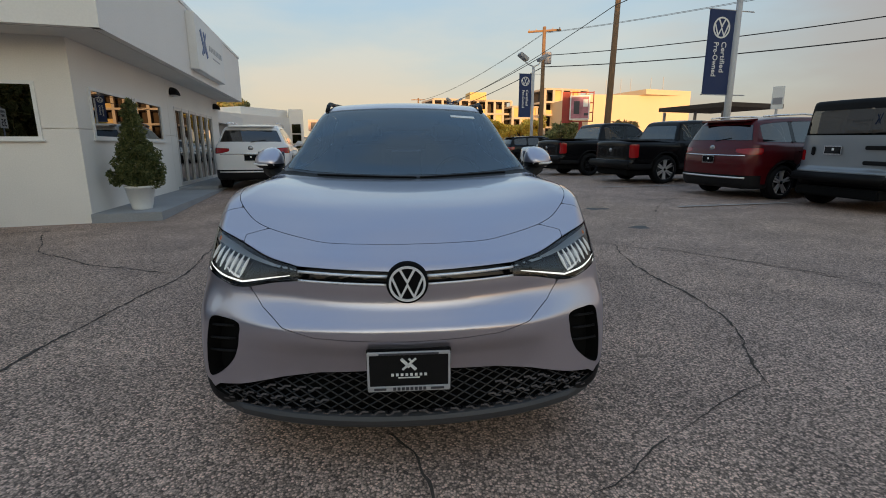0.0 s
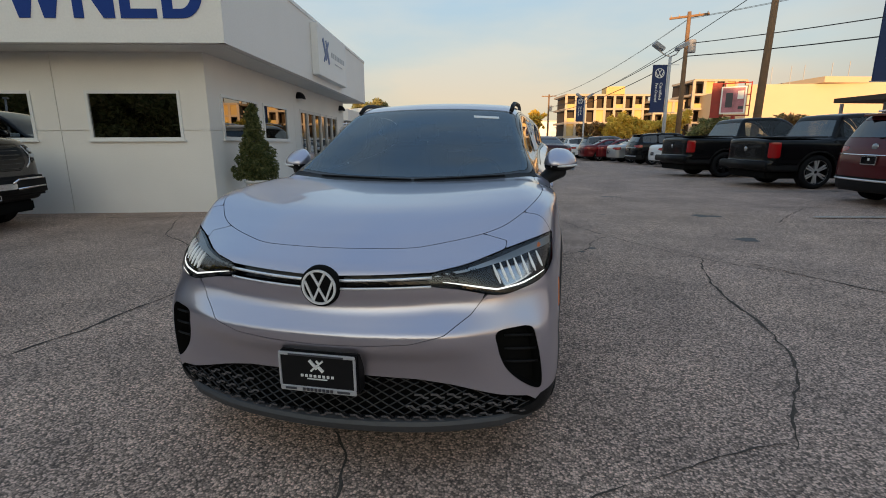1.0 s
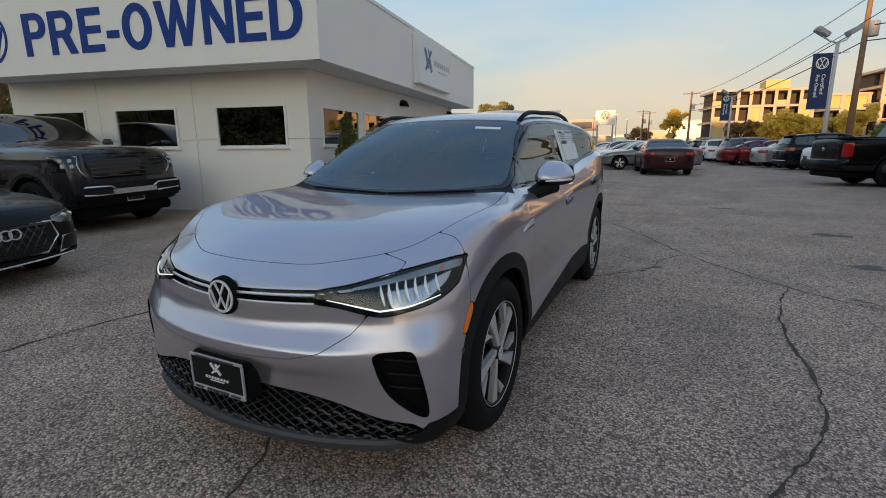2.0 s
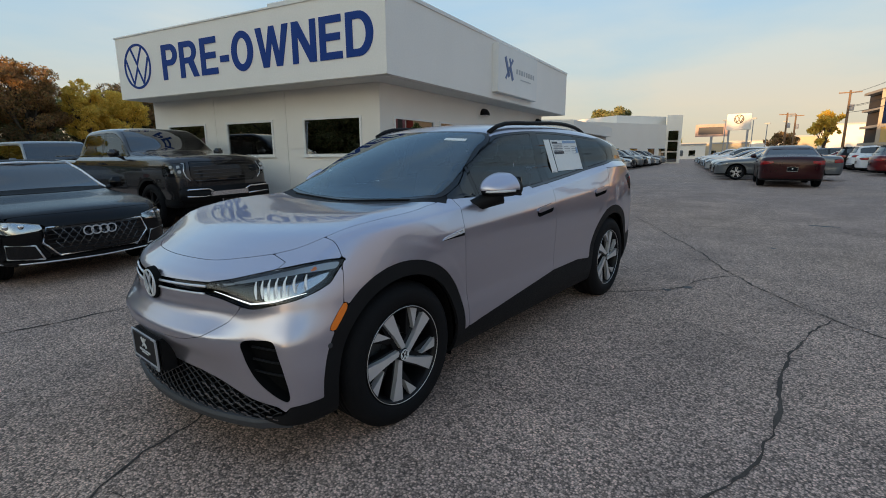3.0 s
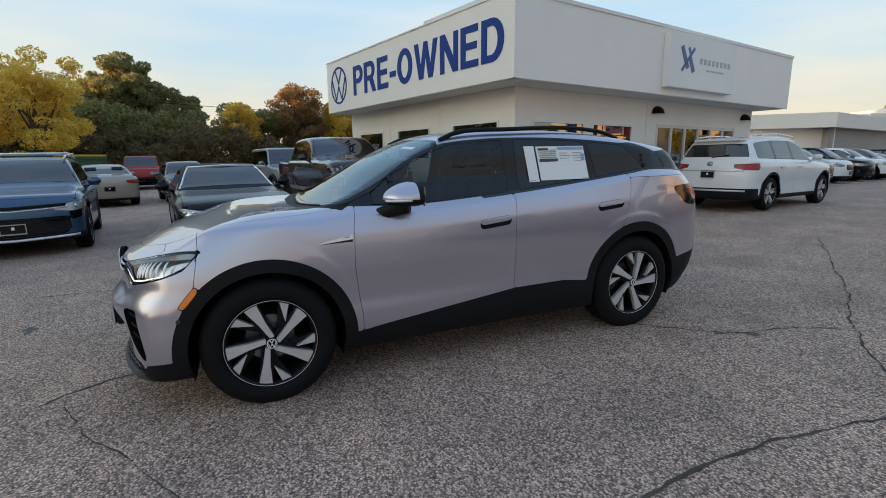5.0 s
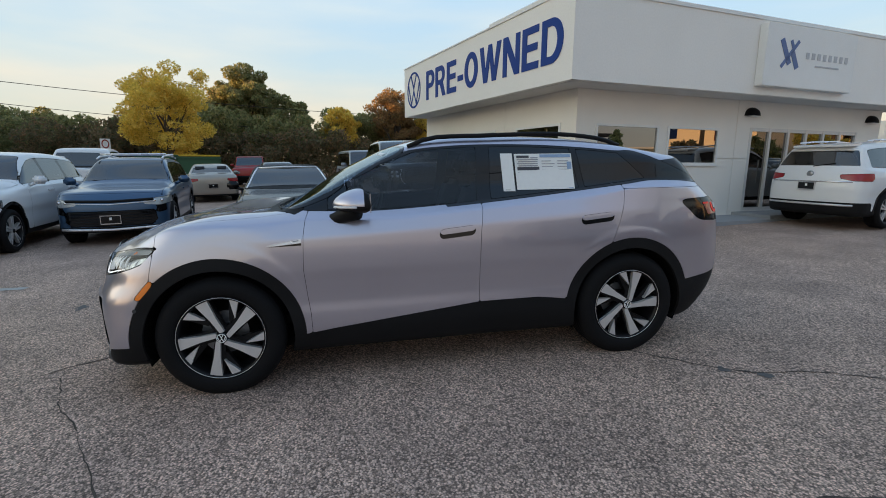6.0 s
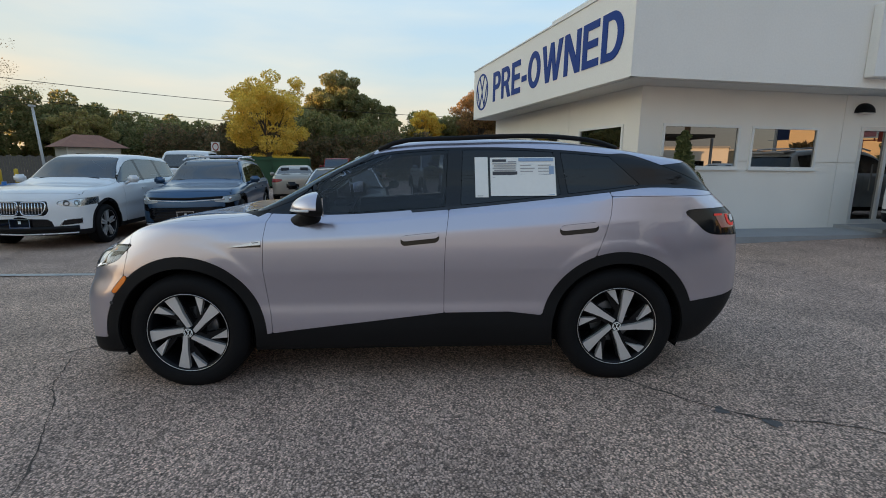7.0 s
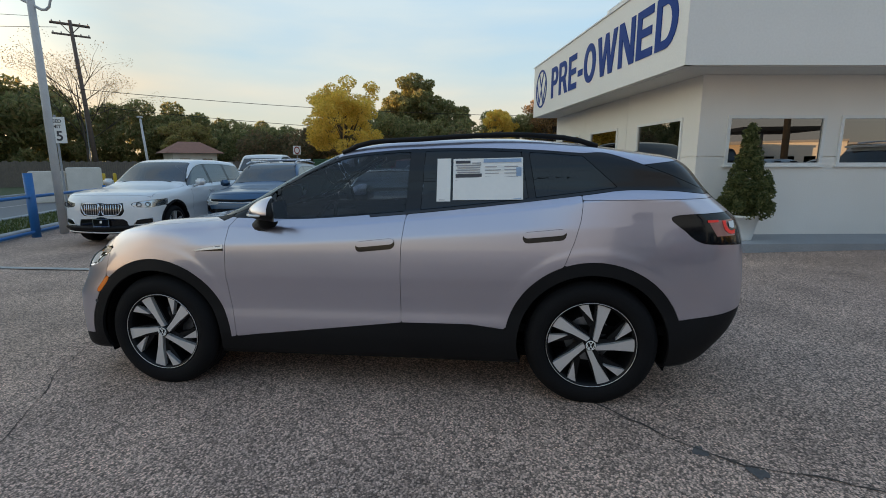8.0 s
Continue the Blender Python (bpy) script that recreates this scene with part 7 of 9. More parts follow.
part("fascia_board", box((0.0, 0.002, ZB), (LEN_S, 0.12, ZT - 0.02)), FASCIA, fb)
part("coping", box((0.03, -0.02, ZT - 0.02), (LEN_S + 0.02, 0.14, ZT + 0.05)), WHITE_TRIM, fb)
# soffit, ceiling, roof, back
def quad_slab(name, pts, z0, z1, material, label, category):
    v = [(p.x, p.y, z0) for p in pts] + [(p.x, p.y, z1) for p in pts]
    f = [[3, 2, 1, 0], [4, 5, 6, 7]] + [[i, (i + 1) % 4, 4 + (i + 1) % 4, 4 + i] for i in range(4)]
    return tagged(part(name, (v, f), material), label, category, kind="structure")
def at2(u, w, o=FC):
    return o + FD * u + SD * w
quad_slab("soffit", [at2(0.13, 0.13), at2(LEN_F, 0.13), at2(LEN_F, LEN_S), at2(0.13, LEN_S)], 2.836, 2.90, SOFFIT, "grey soffit under the roof edge", "soffit")
quad_slab("roof", [at2(0.13, 0.13), at2(LEN_F, 0.13), at2(LEN_F, LEN_S), at2(0.13, LEN_S)], 4.0, 4.1, ROOF, "flat felt roof", "roof")
quad_slab("wall_back", [at2(0.2, 9.9, WC), at2(7.5, 9.9, WC), at2(7.5, 10.1, WC), at2(0.2, 10.1, WC)], BASE, 2.834, STUCCO, "plain grey-white stucco end wall", "wall")
quad_slab("wall_far", [at2(7.3, 0.2, WC), at2(7.5, 0.2, WC), at2(7.5, 9.9, WC), at2(7.3, 9.9, WC)], BASE, 2.834, STUCCO, "plain grey-white stucco end wall", "wall")
quad_slab("parapet_far", [at2(LEN_F - 0.12, 0.13), at2(LEN_F, 0.13), at2(LEN_F, LEN_S), at2(LEN_F - 0.12, LEN_S)], 2.84, 4.3, FASCIA, "white end fascia", "fascia")
quad_slab("parapet_back", [at2(0.13, LEN_S - 0.12), at2(LEN_F - 0.13, LEN_S - 0.12), at2(LEN_F - 0.13, LEN_S), at2(0.13, LEN_S)], 2.84, 4.3, FASCIA, "white end fascia", "fascia")
quad_slab("office_floor", [at2(0.2, 0.2, WC), at2(7.3, 0.2, WC), at2(7.3, 9.9, WC), at2(0.2, 9.9, WC)], 0.14, 0.24, ROOM, "dark office floor", "floor")
quad_slab("partition", [at2(2.9, 0.3, WC), at2(3.0, 0.3, WC), at2(3.0, 9.8, WC), at2(2.9, 9.8, WC)], 0.24, 2.7, ROOM, "dark office partition", "wall")
quad_slab("partition", [at2(0.3, 3.2, WC), at2(7.2, 3.2, WC), at2(7.2, 3.3, WC), at2(0.3, 3.3, WC)], 0.24, 2.7, ROOM, "dark office partition", "wall")
# sign letters and emblem on the front
def arc(cx, cz, rx, rz, a0, a1, n=14):
    return [(cx + rx * math.cos(radians(a0 + (a1 - a0) * i / n)), cz + rz * math.sin(radians(a0 + (a1 - a0) * i / n))) for i in range(n + 1)]


E_SHAPE = [[(0, 0), (0, 1), (0.68, 1), (0.68, 0.83), (0.2, 0.83), (0.2, 0.60), (0.64, 0.60), (0.64, 0.43), (0.2, 0.43), (0.2, 0.17), (0.70, 0.17), (0.70, 0)]]
BLOCK = {                                         # heavy upright capitals, one high: an outline, then its hole
    "P": [[(0, 0), (0, 1), *arc(0.42, 0.70, 0.30, 0.30, 90, -90), (0.2, 0.40), (0.2, 0)], [(0.2, 0.56), (0.2, 0.84), *arc(0.39, 0.70, 0.13, 0.14, 90, -90)]],
    "R": [[(0, 0), (0, 1), *arc(0.46, 0.71, 0.29, 0.29, 90, -60), (0.82, 0), (0.58, 0), (0.38, 0.39), (0.2, 0.39), (0.2, 0)], [(0.2, 0.55), (0.2, 0.84), *arc(0.43, 0.695, 0.13, 0.145, 90, -90)]],
    "E": E_SHAPE, "-": [[(0, 0.29), (0, 0.46), (0.36, 0.46), (0.36, 0.29)]],
    "O": [arc(0.42, 0.5, 0.42, 0.515, 0, 351, 39), arc(0.42, 0.5, 0.21, 0.335, 0, 351, 39)],
    "W": [[(0, 1), (0.21, 1), (0.345, 0.33), (0.50, 1), (0.68, 1), (0.835, 0.33), (0.97, 1), (1.18, 1), (0.935, 0), (0.725, 0), (0.59, 0.62), (0.455, 0), (0.245, 0)]],
    "N": [[(0, 0), (0, 1), (0.22, 1), (0.60, 0.36), (0.60, 1), (0.79, 1), (0.79, 0), (0.57, 0), (0.19, 0.64), (0.19, 0)]],
    "D": [[(0, 0), (0, 1), *arc(0.38, 0.5, 0.42, 0.5, 90, -90)], [(0.2, 0.17), (0.2, 0.83), *arc(0.36, 0.5, 0.23, 0.33, 90, -90)]]}


def block_letter(outlines, sx, sz, depth):
    """A raised capital from its outlines, in x and z, facing -y."""
    cu = bpy.data.curves.new("letters", "CURVE")
    cu.dimensions, cu.fill_mode, cu.extrude = "2D", "BOTH", depth / 2
    for line in outlines:
        sp = cu.splines.new("POLY")
        sp.points.add(len(line) - 1)
        for q, (px, pz) in zip(sp.points, line):
            q.co = (px * sx, pz * sz, 0, 1)
        sp.use_cyclic_u = True
    ob = bpy.data.objects.new("letters", cu)
    scene.collection.objects.link(ob)
    me = bpy.data.meshes.new_from_object(ob.evaluated_get(bpy.context.evaluated_depsgraph_get()))
    bpy.data.objects.remove(ob)
    return [(q.co.x, -q.co.z, q.co.y) for q in me.vertices], [list(p.vertices) for p in me.polygons]


sign = root("pre_owned_sign", ff, "dark blue raised letters reading PRE-OWNED", "sign")
WORD_W, WORD_H, GAP = 6.20, 0.80, 0.115
unit = WORD_W / (sum(max(p[0] for p in BLOCK[c][0]) for c in "PRE-OWNED") + 8 * GAP)
at_x = 0.27 + WORD_W                              # local x runs away from the corner, so the words run the other way
for c in "PRE-OWNED":
    lv, lf = block_letter(BLOCK[c], unit, WORD_H, 0.014)
    part("letter", ([(at_x - p[0], p[1] - 0.009, p[2] + 3.195) for p in lv], [q[::-1] for q in lf]), SIGN_BLUE, sign)
    at_x -= unit * (max(p[0] for p in BLOCK[c][0]) + GAP)
emb = root("round_sign_emblem", ff @ Matrix.Translation((7.47, -0.014, 3.60)), "dark blue ring emblem on the fascia", "sign")
for q in roundel_pieces(0.54, 0.055, 0.012):
    part("emblem_band", q, SIGN_BLUE, emb)
# panel sign on the side: plain strokes and bars
ps = root("dealer_panel_sign", sf, "white panel sign with a blue mark and grey bars", "sign")
part("sign_box", box((4.54, -0.18, 3.0), (7.45, -0.002, 4.22), 0.01), WHITE_TRIM, ps)
mk = lambda a, b, w: moved(bar2(a, b, w, 0, 0.012), Matrix.Translation((5.25, -0.192, 3.66)))
part("blue_mark", join(mk((-0.26, 0.27), (0.02, -0.20), 0.12), mk((0.26, 0.27), (-0.22, -0.27), 0.07), mk((0.08, 0.06), (0.27, -0.27), 0.12), mk((0.02, 0.27), (0.10, 0.13), 0.07)), mat("soft_blue_mark", (0.09, 0.15, 0.32), 0.5), ps)
GREY_BAR = mat("grey_lettering", (0.33, 0.34, 0.36), 0.5)
PALE_BAR = mat("pale_grey_lettering", (0.45, 0.46, 0.48), 0.5)
for i in range(8):
    part("grey_bar", box((5.78 + i * 0.185, -0.19, 3.60), (5.88 + i * 0.185, -0.18, 3.73)), PALE_BAR, ps)
part("grey_bar", box((6.1, -0.19, 3.46), (6.9, -0.18, 3.49)), PALE_BAR, ps)
# wall lamps
def wall_lamp(u):
    lamp = root("wall_lamp", sm @ Matrix.Translation((u, 0, 2.50)), "dark dome-shaped wall lamp under the soffit", "lamp", "wall lamps")
    bm = bmesh.new()
    bmesh.ops.create_uvsphere(bm, u_segments=20, v_segments=10, radius=0.2)
    bmesh.ops.bisect_plane(bm, geom=bm.verts[:] + bm.edges[:] + bm.faces[:], plane_co=(0, 0, 0), plane_no=(0, 0, 1), clear_inner=True)
    for v in bm.verts:
        v.co = Vector((v.co.x, v.co.y * 0.9 - 0.02, v.co.z * 0.95))
    bmesh.ops.holes_fill(bm, edges=bm.edges[:])
    part("hood", bm, BLACK_PLASTIC, lamp, "", True)
    part("lens", box((-0.13, -0.15, -0.02), (0.13, -0.02, 0.0), 0.005), WHITE_TRIM, lamp)
wall_lamp(4.86)
wall_lamp(9.4)
# sidewalk
sw = [at2(-1.0, -0.05, WC), at2(0.0, -0.05, WC), at2(0.0, 10.0, WC), at2(-1.0, 10.0, WC)]
quad_slab("sidewalk", sw, -0.1, 0.20, CONCRETE, "raised grey concrete walk along the office side", "sidewalk")
quad_slab("doorstep", [at2(-0.9, 4.6, WC), at2(0.1, 4.6, WC), at2(0.1, 9.2, WC), at2(-0.9, 9.2, WC)], 0.20, 0.27, CONCRETE, "concrete step before the doors", "step")


# ---- planting ----
LEAF_DARK = leaf_mat("dark_evergreen_leaves", [(0.055, 0.08, 0.028), (0.13, 0.155, 0.052), (0.25, 0.25, 0.095)])
LEAF_GREEN = leaf_mat("oak_leaves", [(0.14, 0.15, 0.058), (0.24, 0.26, 0.10), (0.38, 0.35, 0.14), (0.35, 0.27, 0.13)])
# brush colours kept darker: shade below the treetops is put into them
LEAF_BRUSH = leaf_mat("shade_dark_mixed_brush", [(0.09, 0.095, 0.046), (0.18, 0.15, 0.075), (0.33, 0.19, 0.10), (0.13, 0.145, 0.058)])
LEAF_YELLOW = leaf_mat("yellow_autumn_leaves", [(0.56, 0.42, 0.07), (0.84, 0.60, 0.10), (0.92, 0.69, 0.17), (0.66, 0.50, 0.09)])
LEAF_OLIVE = leaf_mat("olive_autumn_leaves", [(0.24, 0.23, 0.08), (0.42, 0.37, 0.13), (0.54, 0.44, 0.16), (0.34, 0.24, 0.12)])
LEAF_RUST = leaf_mat("rust_autumn_leaves", [(0.15, 0.115, 0.055), (0.36, 0.20, 0.095), (0.52, 0.30, 0.11), (0.20, 0.18, 0.07)])
BARK = mat("grey_brown_bark", (0.08, 0.065, 0.05), 0.9, var=0.4, scale=9, fine=70, bump=0.8)


def leaves(clumps, n, size, seed, flat=0.7):
    """n leaf tufts scattered in round clumps (x, y, z, r)."""
    rnd = np.random.RandomState(seed)
    vol = np.array([c[3] ** 2 for c in clumps])
    pick = rnd.choice(len(clumps), n, p=vol / vol.sum())
    c = np.array(clumps)[pick]
    d = rnd.normal(size=(n, 3))
    d /= np.linalg.norm(d, axis=1)[:, None]
    rad = c[:, 3] * (0.45 + 0.6 * rnd.rand(n) ** 0.5)
    p = c[:, :3] + d * rad[:, None] * np.array([1, 1, flat])
    a = rnd.normal(size=(n, 3))
    a /= np.linalg.norm(a, axis=1)[:, None]
    b = np.cross(a, rnd.normal(size=(n, 3)))
    b /= np.linalg.norm(b, axis=1)[:, None]
    s = size * (0.6 + 0.8 * rnd.rand(n))[:, None]
    tip = p + a * s
    l, r = p + b * s * 0.36, p - b * s * 0.36 + a * s * 0.1
    mid = np.cross(a, b) * s * 0.2
    v = np.stack([p - a * s * 0.6, l + mid, tip, r + mid], 1).reshape(-1, 3)
    k = np.arange(n) * 4
    f = np.concatenate([np.stack([k, k + 1, k + 2], 1), np.stack([k, k + 2, k + 3], 1)])
    return v, f


def tree(x, y, height, radius, leaf, n, seed, label, size=0.22, bare=0.0, trunk=0.3, low=0.25, group="trees along the back of the lot"):
    rnd = random.Random(seed)
    t = root("tree", Matrix.Translation((x, y, grade(y))), label, "tree", group)
    top = height * (0.55 + 0.2 * bare)
    sway = [(0.12 * rnd.uniform(-1, 1) * q * height * 0.3, 0.12 * rnd.uniform(-1, 1) * q * height * 0.3, q * top) for q in (0, 0.35, 0.7, 1.0)]
    wood = [tube(sway, 0, 9, [trunk, trunk * 0.75, trunk * 0.55, trunk * 0.3])]
    clumps = []
    limbs = 13 if bare else 9
    for i in range(limbs):
        q = 0.35 + 0.65 * i / limbs
        a = i * 2.4 + rnd.random()
        z0 = q * top
        out = radius * (rnd.uniform(0.55, 0.95) if bare == 1 else rnd.uniform(0.4, 0.7)) * (1.15 - 0.6 * abs(q - 0.6))
        end = (out * math.cos(a), out * math.sin(a), z0 + (height - z0) * rnd.uniform(0.25, 0.75))
        mid = (end[0] * 0.45, end[1] * 0.45, z0 * 0.55 + end[2] * 0.45)
        wood.append(tube([(sway[1][0] * q, sway[1][1] * q, z0), mid, end], 0, 6, [trunk * 0.4, trunk * 0.25, trunk * 0.08]))
        for j in range(4 if bare else 2):
            reach = radius * (0.45 if bare == 1 else 0.26)
            e2 = (end[0] + rnd.uniform(-1, 1) * reach, end[1] + rnd.uniform(-1, 1) * reach, end[2] + rnd.uniform(0.0, 0.3) * radius)
            wood.append(tube([mid, ((mid[0] + e2[0]) / 2, (mid[1] + e2[1]) / 2, (mid[2] + e2[2]) / 2 + 0.1 * radius), e2], 0, 5, [trunk * 0.18, trunk * 0.1, trunk * 0.04]))
            clumps.append((*e2, radius * rnd.uniform(0.14, 0.24)))
        clumps.append((*end, radius * rnd.uniform(0.16, 0.26)))
    mid_z = height * (0.5 + low / 2)
    for i in range(70 if n > 9000 else 26):         # sprays all through the crown, most of them near its outside
        a, w = rnd.uniform(0, 2 * math.pi), rnd.uniform(-1, 1)
        d, flat = rnd.uniform(0.35, 1.0) ** 0.5, math.sqrt(1 - w * w)
        wide = radius * (0.92 if w < 0 else 1.0 - 0.25 * w) * (0.85 + 0.3 * noise.noise(Vector((a, w * 2, seed))))
        clumps.append((wide * d * flat * math.cos(a), wide * d * flat * math.sin(a), mid_z + height * (0.47 - low / 2) * w * d, radius * rnd.uniform(0.10, 0.24)))
    part("trunk", join(*wood), BARK, t, "", True)
    if n:
        v, f = leaves(clumps, n, size, seed)
        part("crown", (v, f), leaf, t)
    return t


# potted conifer by the office corner
pot = root("potted_conifer", Matrix.Translation((-4.56, 6.82, 0.20)), "narrow dark green conifer in a white tapered pot", "plant")
part("pot", lathe([(0.0, 0.0), (0.15, 0.0), (0.155, 0.02), (0.225, 0.36), (0.235, 0.36), (0.238, 0.40), (0.215, 0.40), (0.205, 0.34), (0.0, 0.34)], 32, "z"), WHITE_TRIM, pot, "white tapered pot", True)
part("stem", tube([(0, 0, 0.33), (0.01, 0, 0.7), (0, 0.01, 1.7)], 0, 8, [0.03, 0.025, 0.008]), BARK, pot, "", True)
rc = random.Random(4)
cl = []
for i in range(46):
    q = i / 46
    a = i * 2.4
    rr = np.interp(q, [0, 0.12, 0.3, 0.6, 1], [0.18, 0.27, 0.24, 0.15, 0.02]) * rc.uniform(0.6, 1.15)
    cl.append((rr * math.cos(a), rr * math.sin(a), 0.42 + q * 1.4, 0.15 * (1.1 - 0.75 * q) * rc.uniform(0.7, 1.15)))
cl += [(-0.25, -0.2, 0.5, 0.1), (-0.33, -0.22, 0.62, 0.06), (0.1, 0.3, 0.55, 0.1)]
v_, f_ = leaves(cl, 10500, 0.036, 5, 1.0)
part("foliage", (v_, f_), LEAF_DARK, pot)

# the wood behind the lot, a thick band of mixed growth
def woodland(name, pts, depth, low, high, n, leaf, size, seed, label, lump=(0.55, 1.35), rise=(0.5, 1.0)):
    rnd = random.Random(seed)
    cl = []
    for a, b in zip(pts[:-1], pts[1:]):
        d = Vector((b[0] - a[0], b[1] - a[1], 0))
        m = int(d.length / 1.3)
        nrm = Vector((-d.y, d.x, 0)).normalized()
        for i in range(m):
            p = Vector((*a, 0)) + d * (i / m)
            hgt = low + (high - low) * (0.5 + 0.9 * noise.noise(Vector((p.x * 0.11, p.y * 0.11, seed)))) + rnd.uniform(-0.12, 0.12) * low
            k = 0.8
            while k < hgt:
                o = nrm * rnd.uniform(-depth, depth)
                cl.append((p.x + o.x, p.y + o.y, k, rnd.uniform(*lump)))
                k += rnd.uniform(*rise)
    v, f = leaves(cl, n, size, seed, 0.8)
    return tagged(part(name, (v, f), leaf), label, "woodland", kind="stuff")


woodland("wood", [(-40, -12), (-42, -22), (-40, -32)], 2.4, 3.6, 5.4, 42000, LEAF_GREEN, 0.19, 25, "low dark green wood behind the lot")
woodland("wood", [(-50, 30), (-46, 12), (-42, 0), (-40, -12)], 2.4, 4.3, 5.9, 90000, LEAF_GREEN, 0.19, 21, "dense dark green wood behind the lot")
woodland("wood", [(-46, -24), (-43, -32), (-38, -40)], 3.0, 5.4, 6.6, 42000, LEAF_GREEN, 0.22, 24, "dark wood beyond the road")
woodland("wood", [(-38, -40), (-32, -46)], 3.5, 7.6, 10.0, 22000, LEAF_GREEN, 0.30, 26, "tall dark wood beyond the road, partly unseen, screening the low sun", (1.0, 1.7), (0.7, 1.2))
# runs on out of view, added to keep the low sun off the lot
woodland("wood", [(-33, -47), (-16, -60), (6, -68), (34, -70)], 4.5, 10.4, 12.6, 170000, LEAF_GREEN, 0.46, 23, "tall dark wood beyond the road, partly unseen, screening the low sun", (1.1, 1.8), (0.6, 1.0))
woodland("undergrowth", [(-47, 30), (-43, 12), (-38, 0), (-36.5, -12), (-38, -22)], 1.2, 2.2, 5.0, 60000, LEAF_BRUSH, 0.17, 22, "rust-brown undergrowth before the wood")
tree(-31.5, -9.4, 8.0, 3.3, LEAF_YELLOW, 24000, 31, "broad yellow-leaved autumn tree", 0.115, low=0.06, trunk=0.2)
tree(-47, -7.6, 10.4, 4.3, LEAF_GREEN, 42000, 32, "tall dark green oak behind the lot", 0.17, trunk=0.45)
tree(-46, -3.0, 7.9, 3.0, LEAF_GREEN, 26000, 42, "lower dark green oak behind the lot", 0.16)
tree(-44, -14.5, 7.4, 3.4, LEAF_GREEN, 32000, 33, "dark green oak behind the lot", 0.16)
tree(-41.2, 6.8, 7.9, 2.6, LEAF_RUST, 20000, 34, "rust-coloured autumn tree behind the lot", 0.12, bare=0.3)
tree(-40.5, 1.7, 6.5, 2.0, LEAF_YELLOW, 14000, 35, "small yellow autumn tree behind the lot", 0.12)
tree(-41.0, 10.0, 7.3, 1.6, LEAF_YELLOW, 12000, 36, "slim yellow-green autumn tree behind the lot", 0.12, bare=0.3)
tree(-45, 15.0, 7.2, 3.4, LEAF_RUST, 19000, 40, "tall rust-orange autumn tree behind the lot", 0.14, bare=0.3)
tree(-42, 12.6, 6.4, 2.2, LEAF_YELLOW, 12000, 41, "slim yellow autumn tree behind the lot", 0.13)
tree(-33, -33, 11.0, 4.4, LEAF_RUST, 4200, 37, "nearly bare tree by the road", 0.07, bare=1, trunk=0.12, low=0.5)
tree(-41, -31, 6.8, 3.8, LEAF_GREEN, 30000, 38, "dark green tree by the road", 0.17)
tree(-38, -27, 5.6, 2.6, LEAF_OLIVE, 22000, 39, "olive-green autumn tree by the road", 0.14)


# ---- the far rows of stock ----
FAR = grade(20)


def far_row(models, y0, y1, step, nose_x, turn, seed, slope_x=-0.16):
    rnd = random.Random(seed)
    y, i = y0, 0
    while y < y1:
        m = models[i % len(models)] if i < len(models) * 2 else rnd.choice(models)
        copy_thing(m, Matrix.Translation((nose_x + slope_x * (y - y0) + rnd.uniform(-0.12, 0.12), y, FAR)) @ Matrix.Rotation(radians(turn + rnd.uniform(-1.5, 1.5)), 4, "Z"))
        y += step
        i += 1


stock = {}
for key, kind, paint, words, kw in (
        ("s1", "suv", "black", "black utility car in a row of stock, nose to the lane", dict(grille="chrome", style="5")),
        ("s2", "suv", "white", "white utility car in a row of stock", dict(style="5")),
        ("s3", "suv", "grey", "grey utility car in a row of stock", dict(style="5", grille="chrome")),
        ("s4", "sedan", "silver", "silver saloon in a row of stock", dict(trim=False)),
        ("s5", "sedan", "white", "white saloon in a row of stock", dict(trim=False)),
        ("s6", "sedan", "red", "dark red saloon in a row of stock", dict(trim=False)),
        ("s7", "sedan", "ice", "pale blue saloon parked tail to the lane", dict(trim=False)),
        ("s8", "sedan", "grey", "grey saloon standing beside the red coupe", dict(trim=False))):
    stock[key] = vehicle("utility_car" if kind == "suv" else "saloon", kind, paint, words, Matrix.Translation((0, 0, 0)), res=0.075, group="stock cars", **kw)
put = lambda key, x, y, turn: setattr(stock[key], "matrix_world", Matrix.Translation((x, y, FAR)) @ Matrix.Rotation(radians(turn), 4, "Z"))
put("s1", -9.9, 20.2, 100)
put("s3", -10.2, 22.9, 100)
put("s2", -10.9, 25.8, 100)
put("s4", -0.54, 28.35, -80)
put("s5", 8.6, 24.0, 100)
put("s6", 5.9, 33.0, 100)
put("s7", 9.0, 21.1, 100)
put("s8", 0.1, 25.6, -80)
S = stock
far_row([S["s1"], S["s2"], S["s3"], S["s4"], S["s1"], S["s3"]], 28.7, 62, 2.85, -11.3, 100, 1)
far_row([S["s5"], S["s4"], S["s8"], S["s2"], S["s7"]], 31.1, 72, 2.75, -1.2, -80, 2, -0.235)
far_row([S["s1"], S["s4"], S["s6"], S["s3"], S["s5"], S["s2"]], 27.0, 62, 2.85, 8.0, 100, 3, -0.22)

# second row before the wood
vehicle("pickup", "pickup", "white", "white pickup seen from the tail behind the utility car", park(-15.2, -6.9, -80), size=(5.7, 2.02, 1.95), res=0.06)
vehicle("old_saloon", "sedan", "gold", "pale gold saloon with red tail lamps", park(-17.3, -3.55, -75), size=(4.8, 1.80, 1.42), res=0.06, trim=False)
vehicle("hatchback", "suv", "grey", "small grey-green hatchback with its nose to the lane", park(-17.2, -0.9, 102), size=(3.7, 1.68, 1.46), res=0.06)
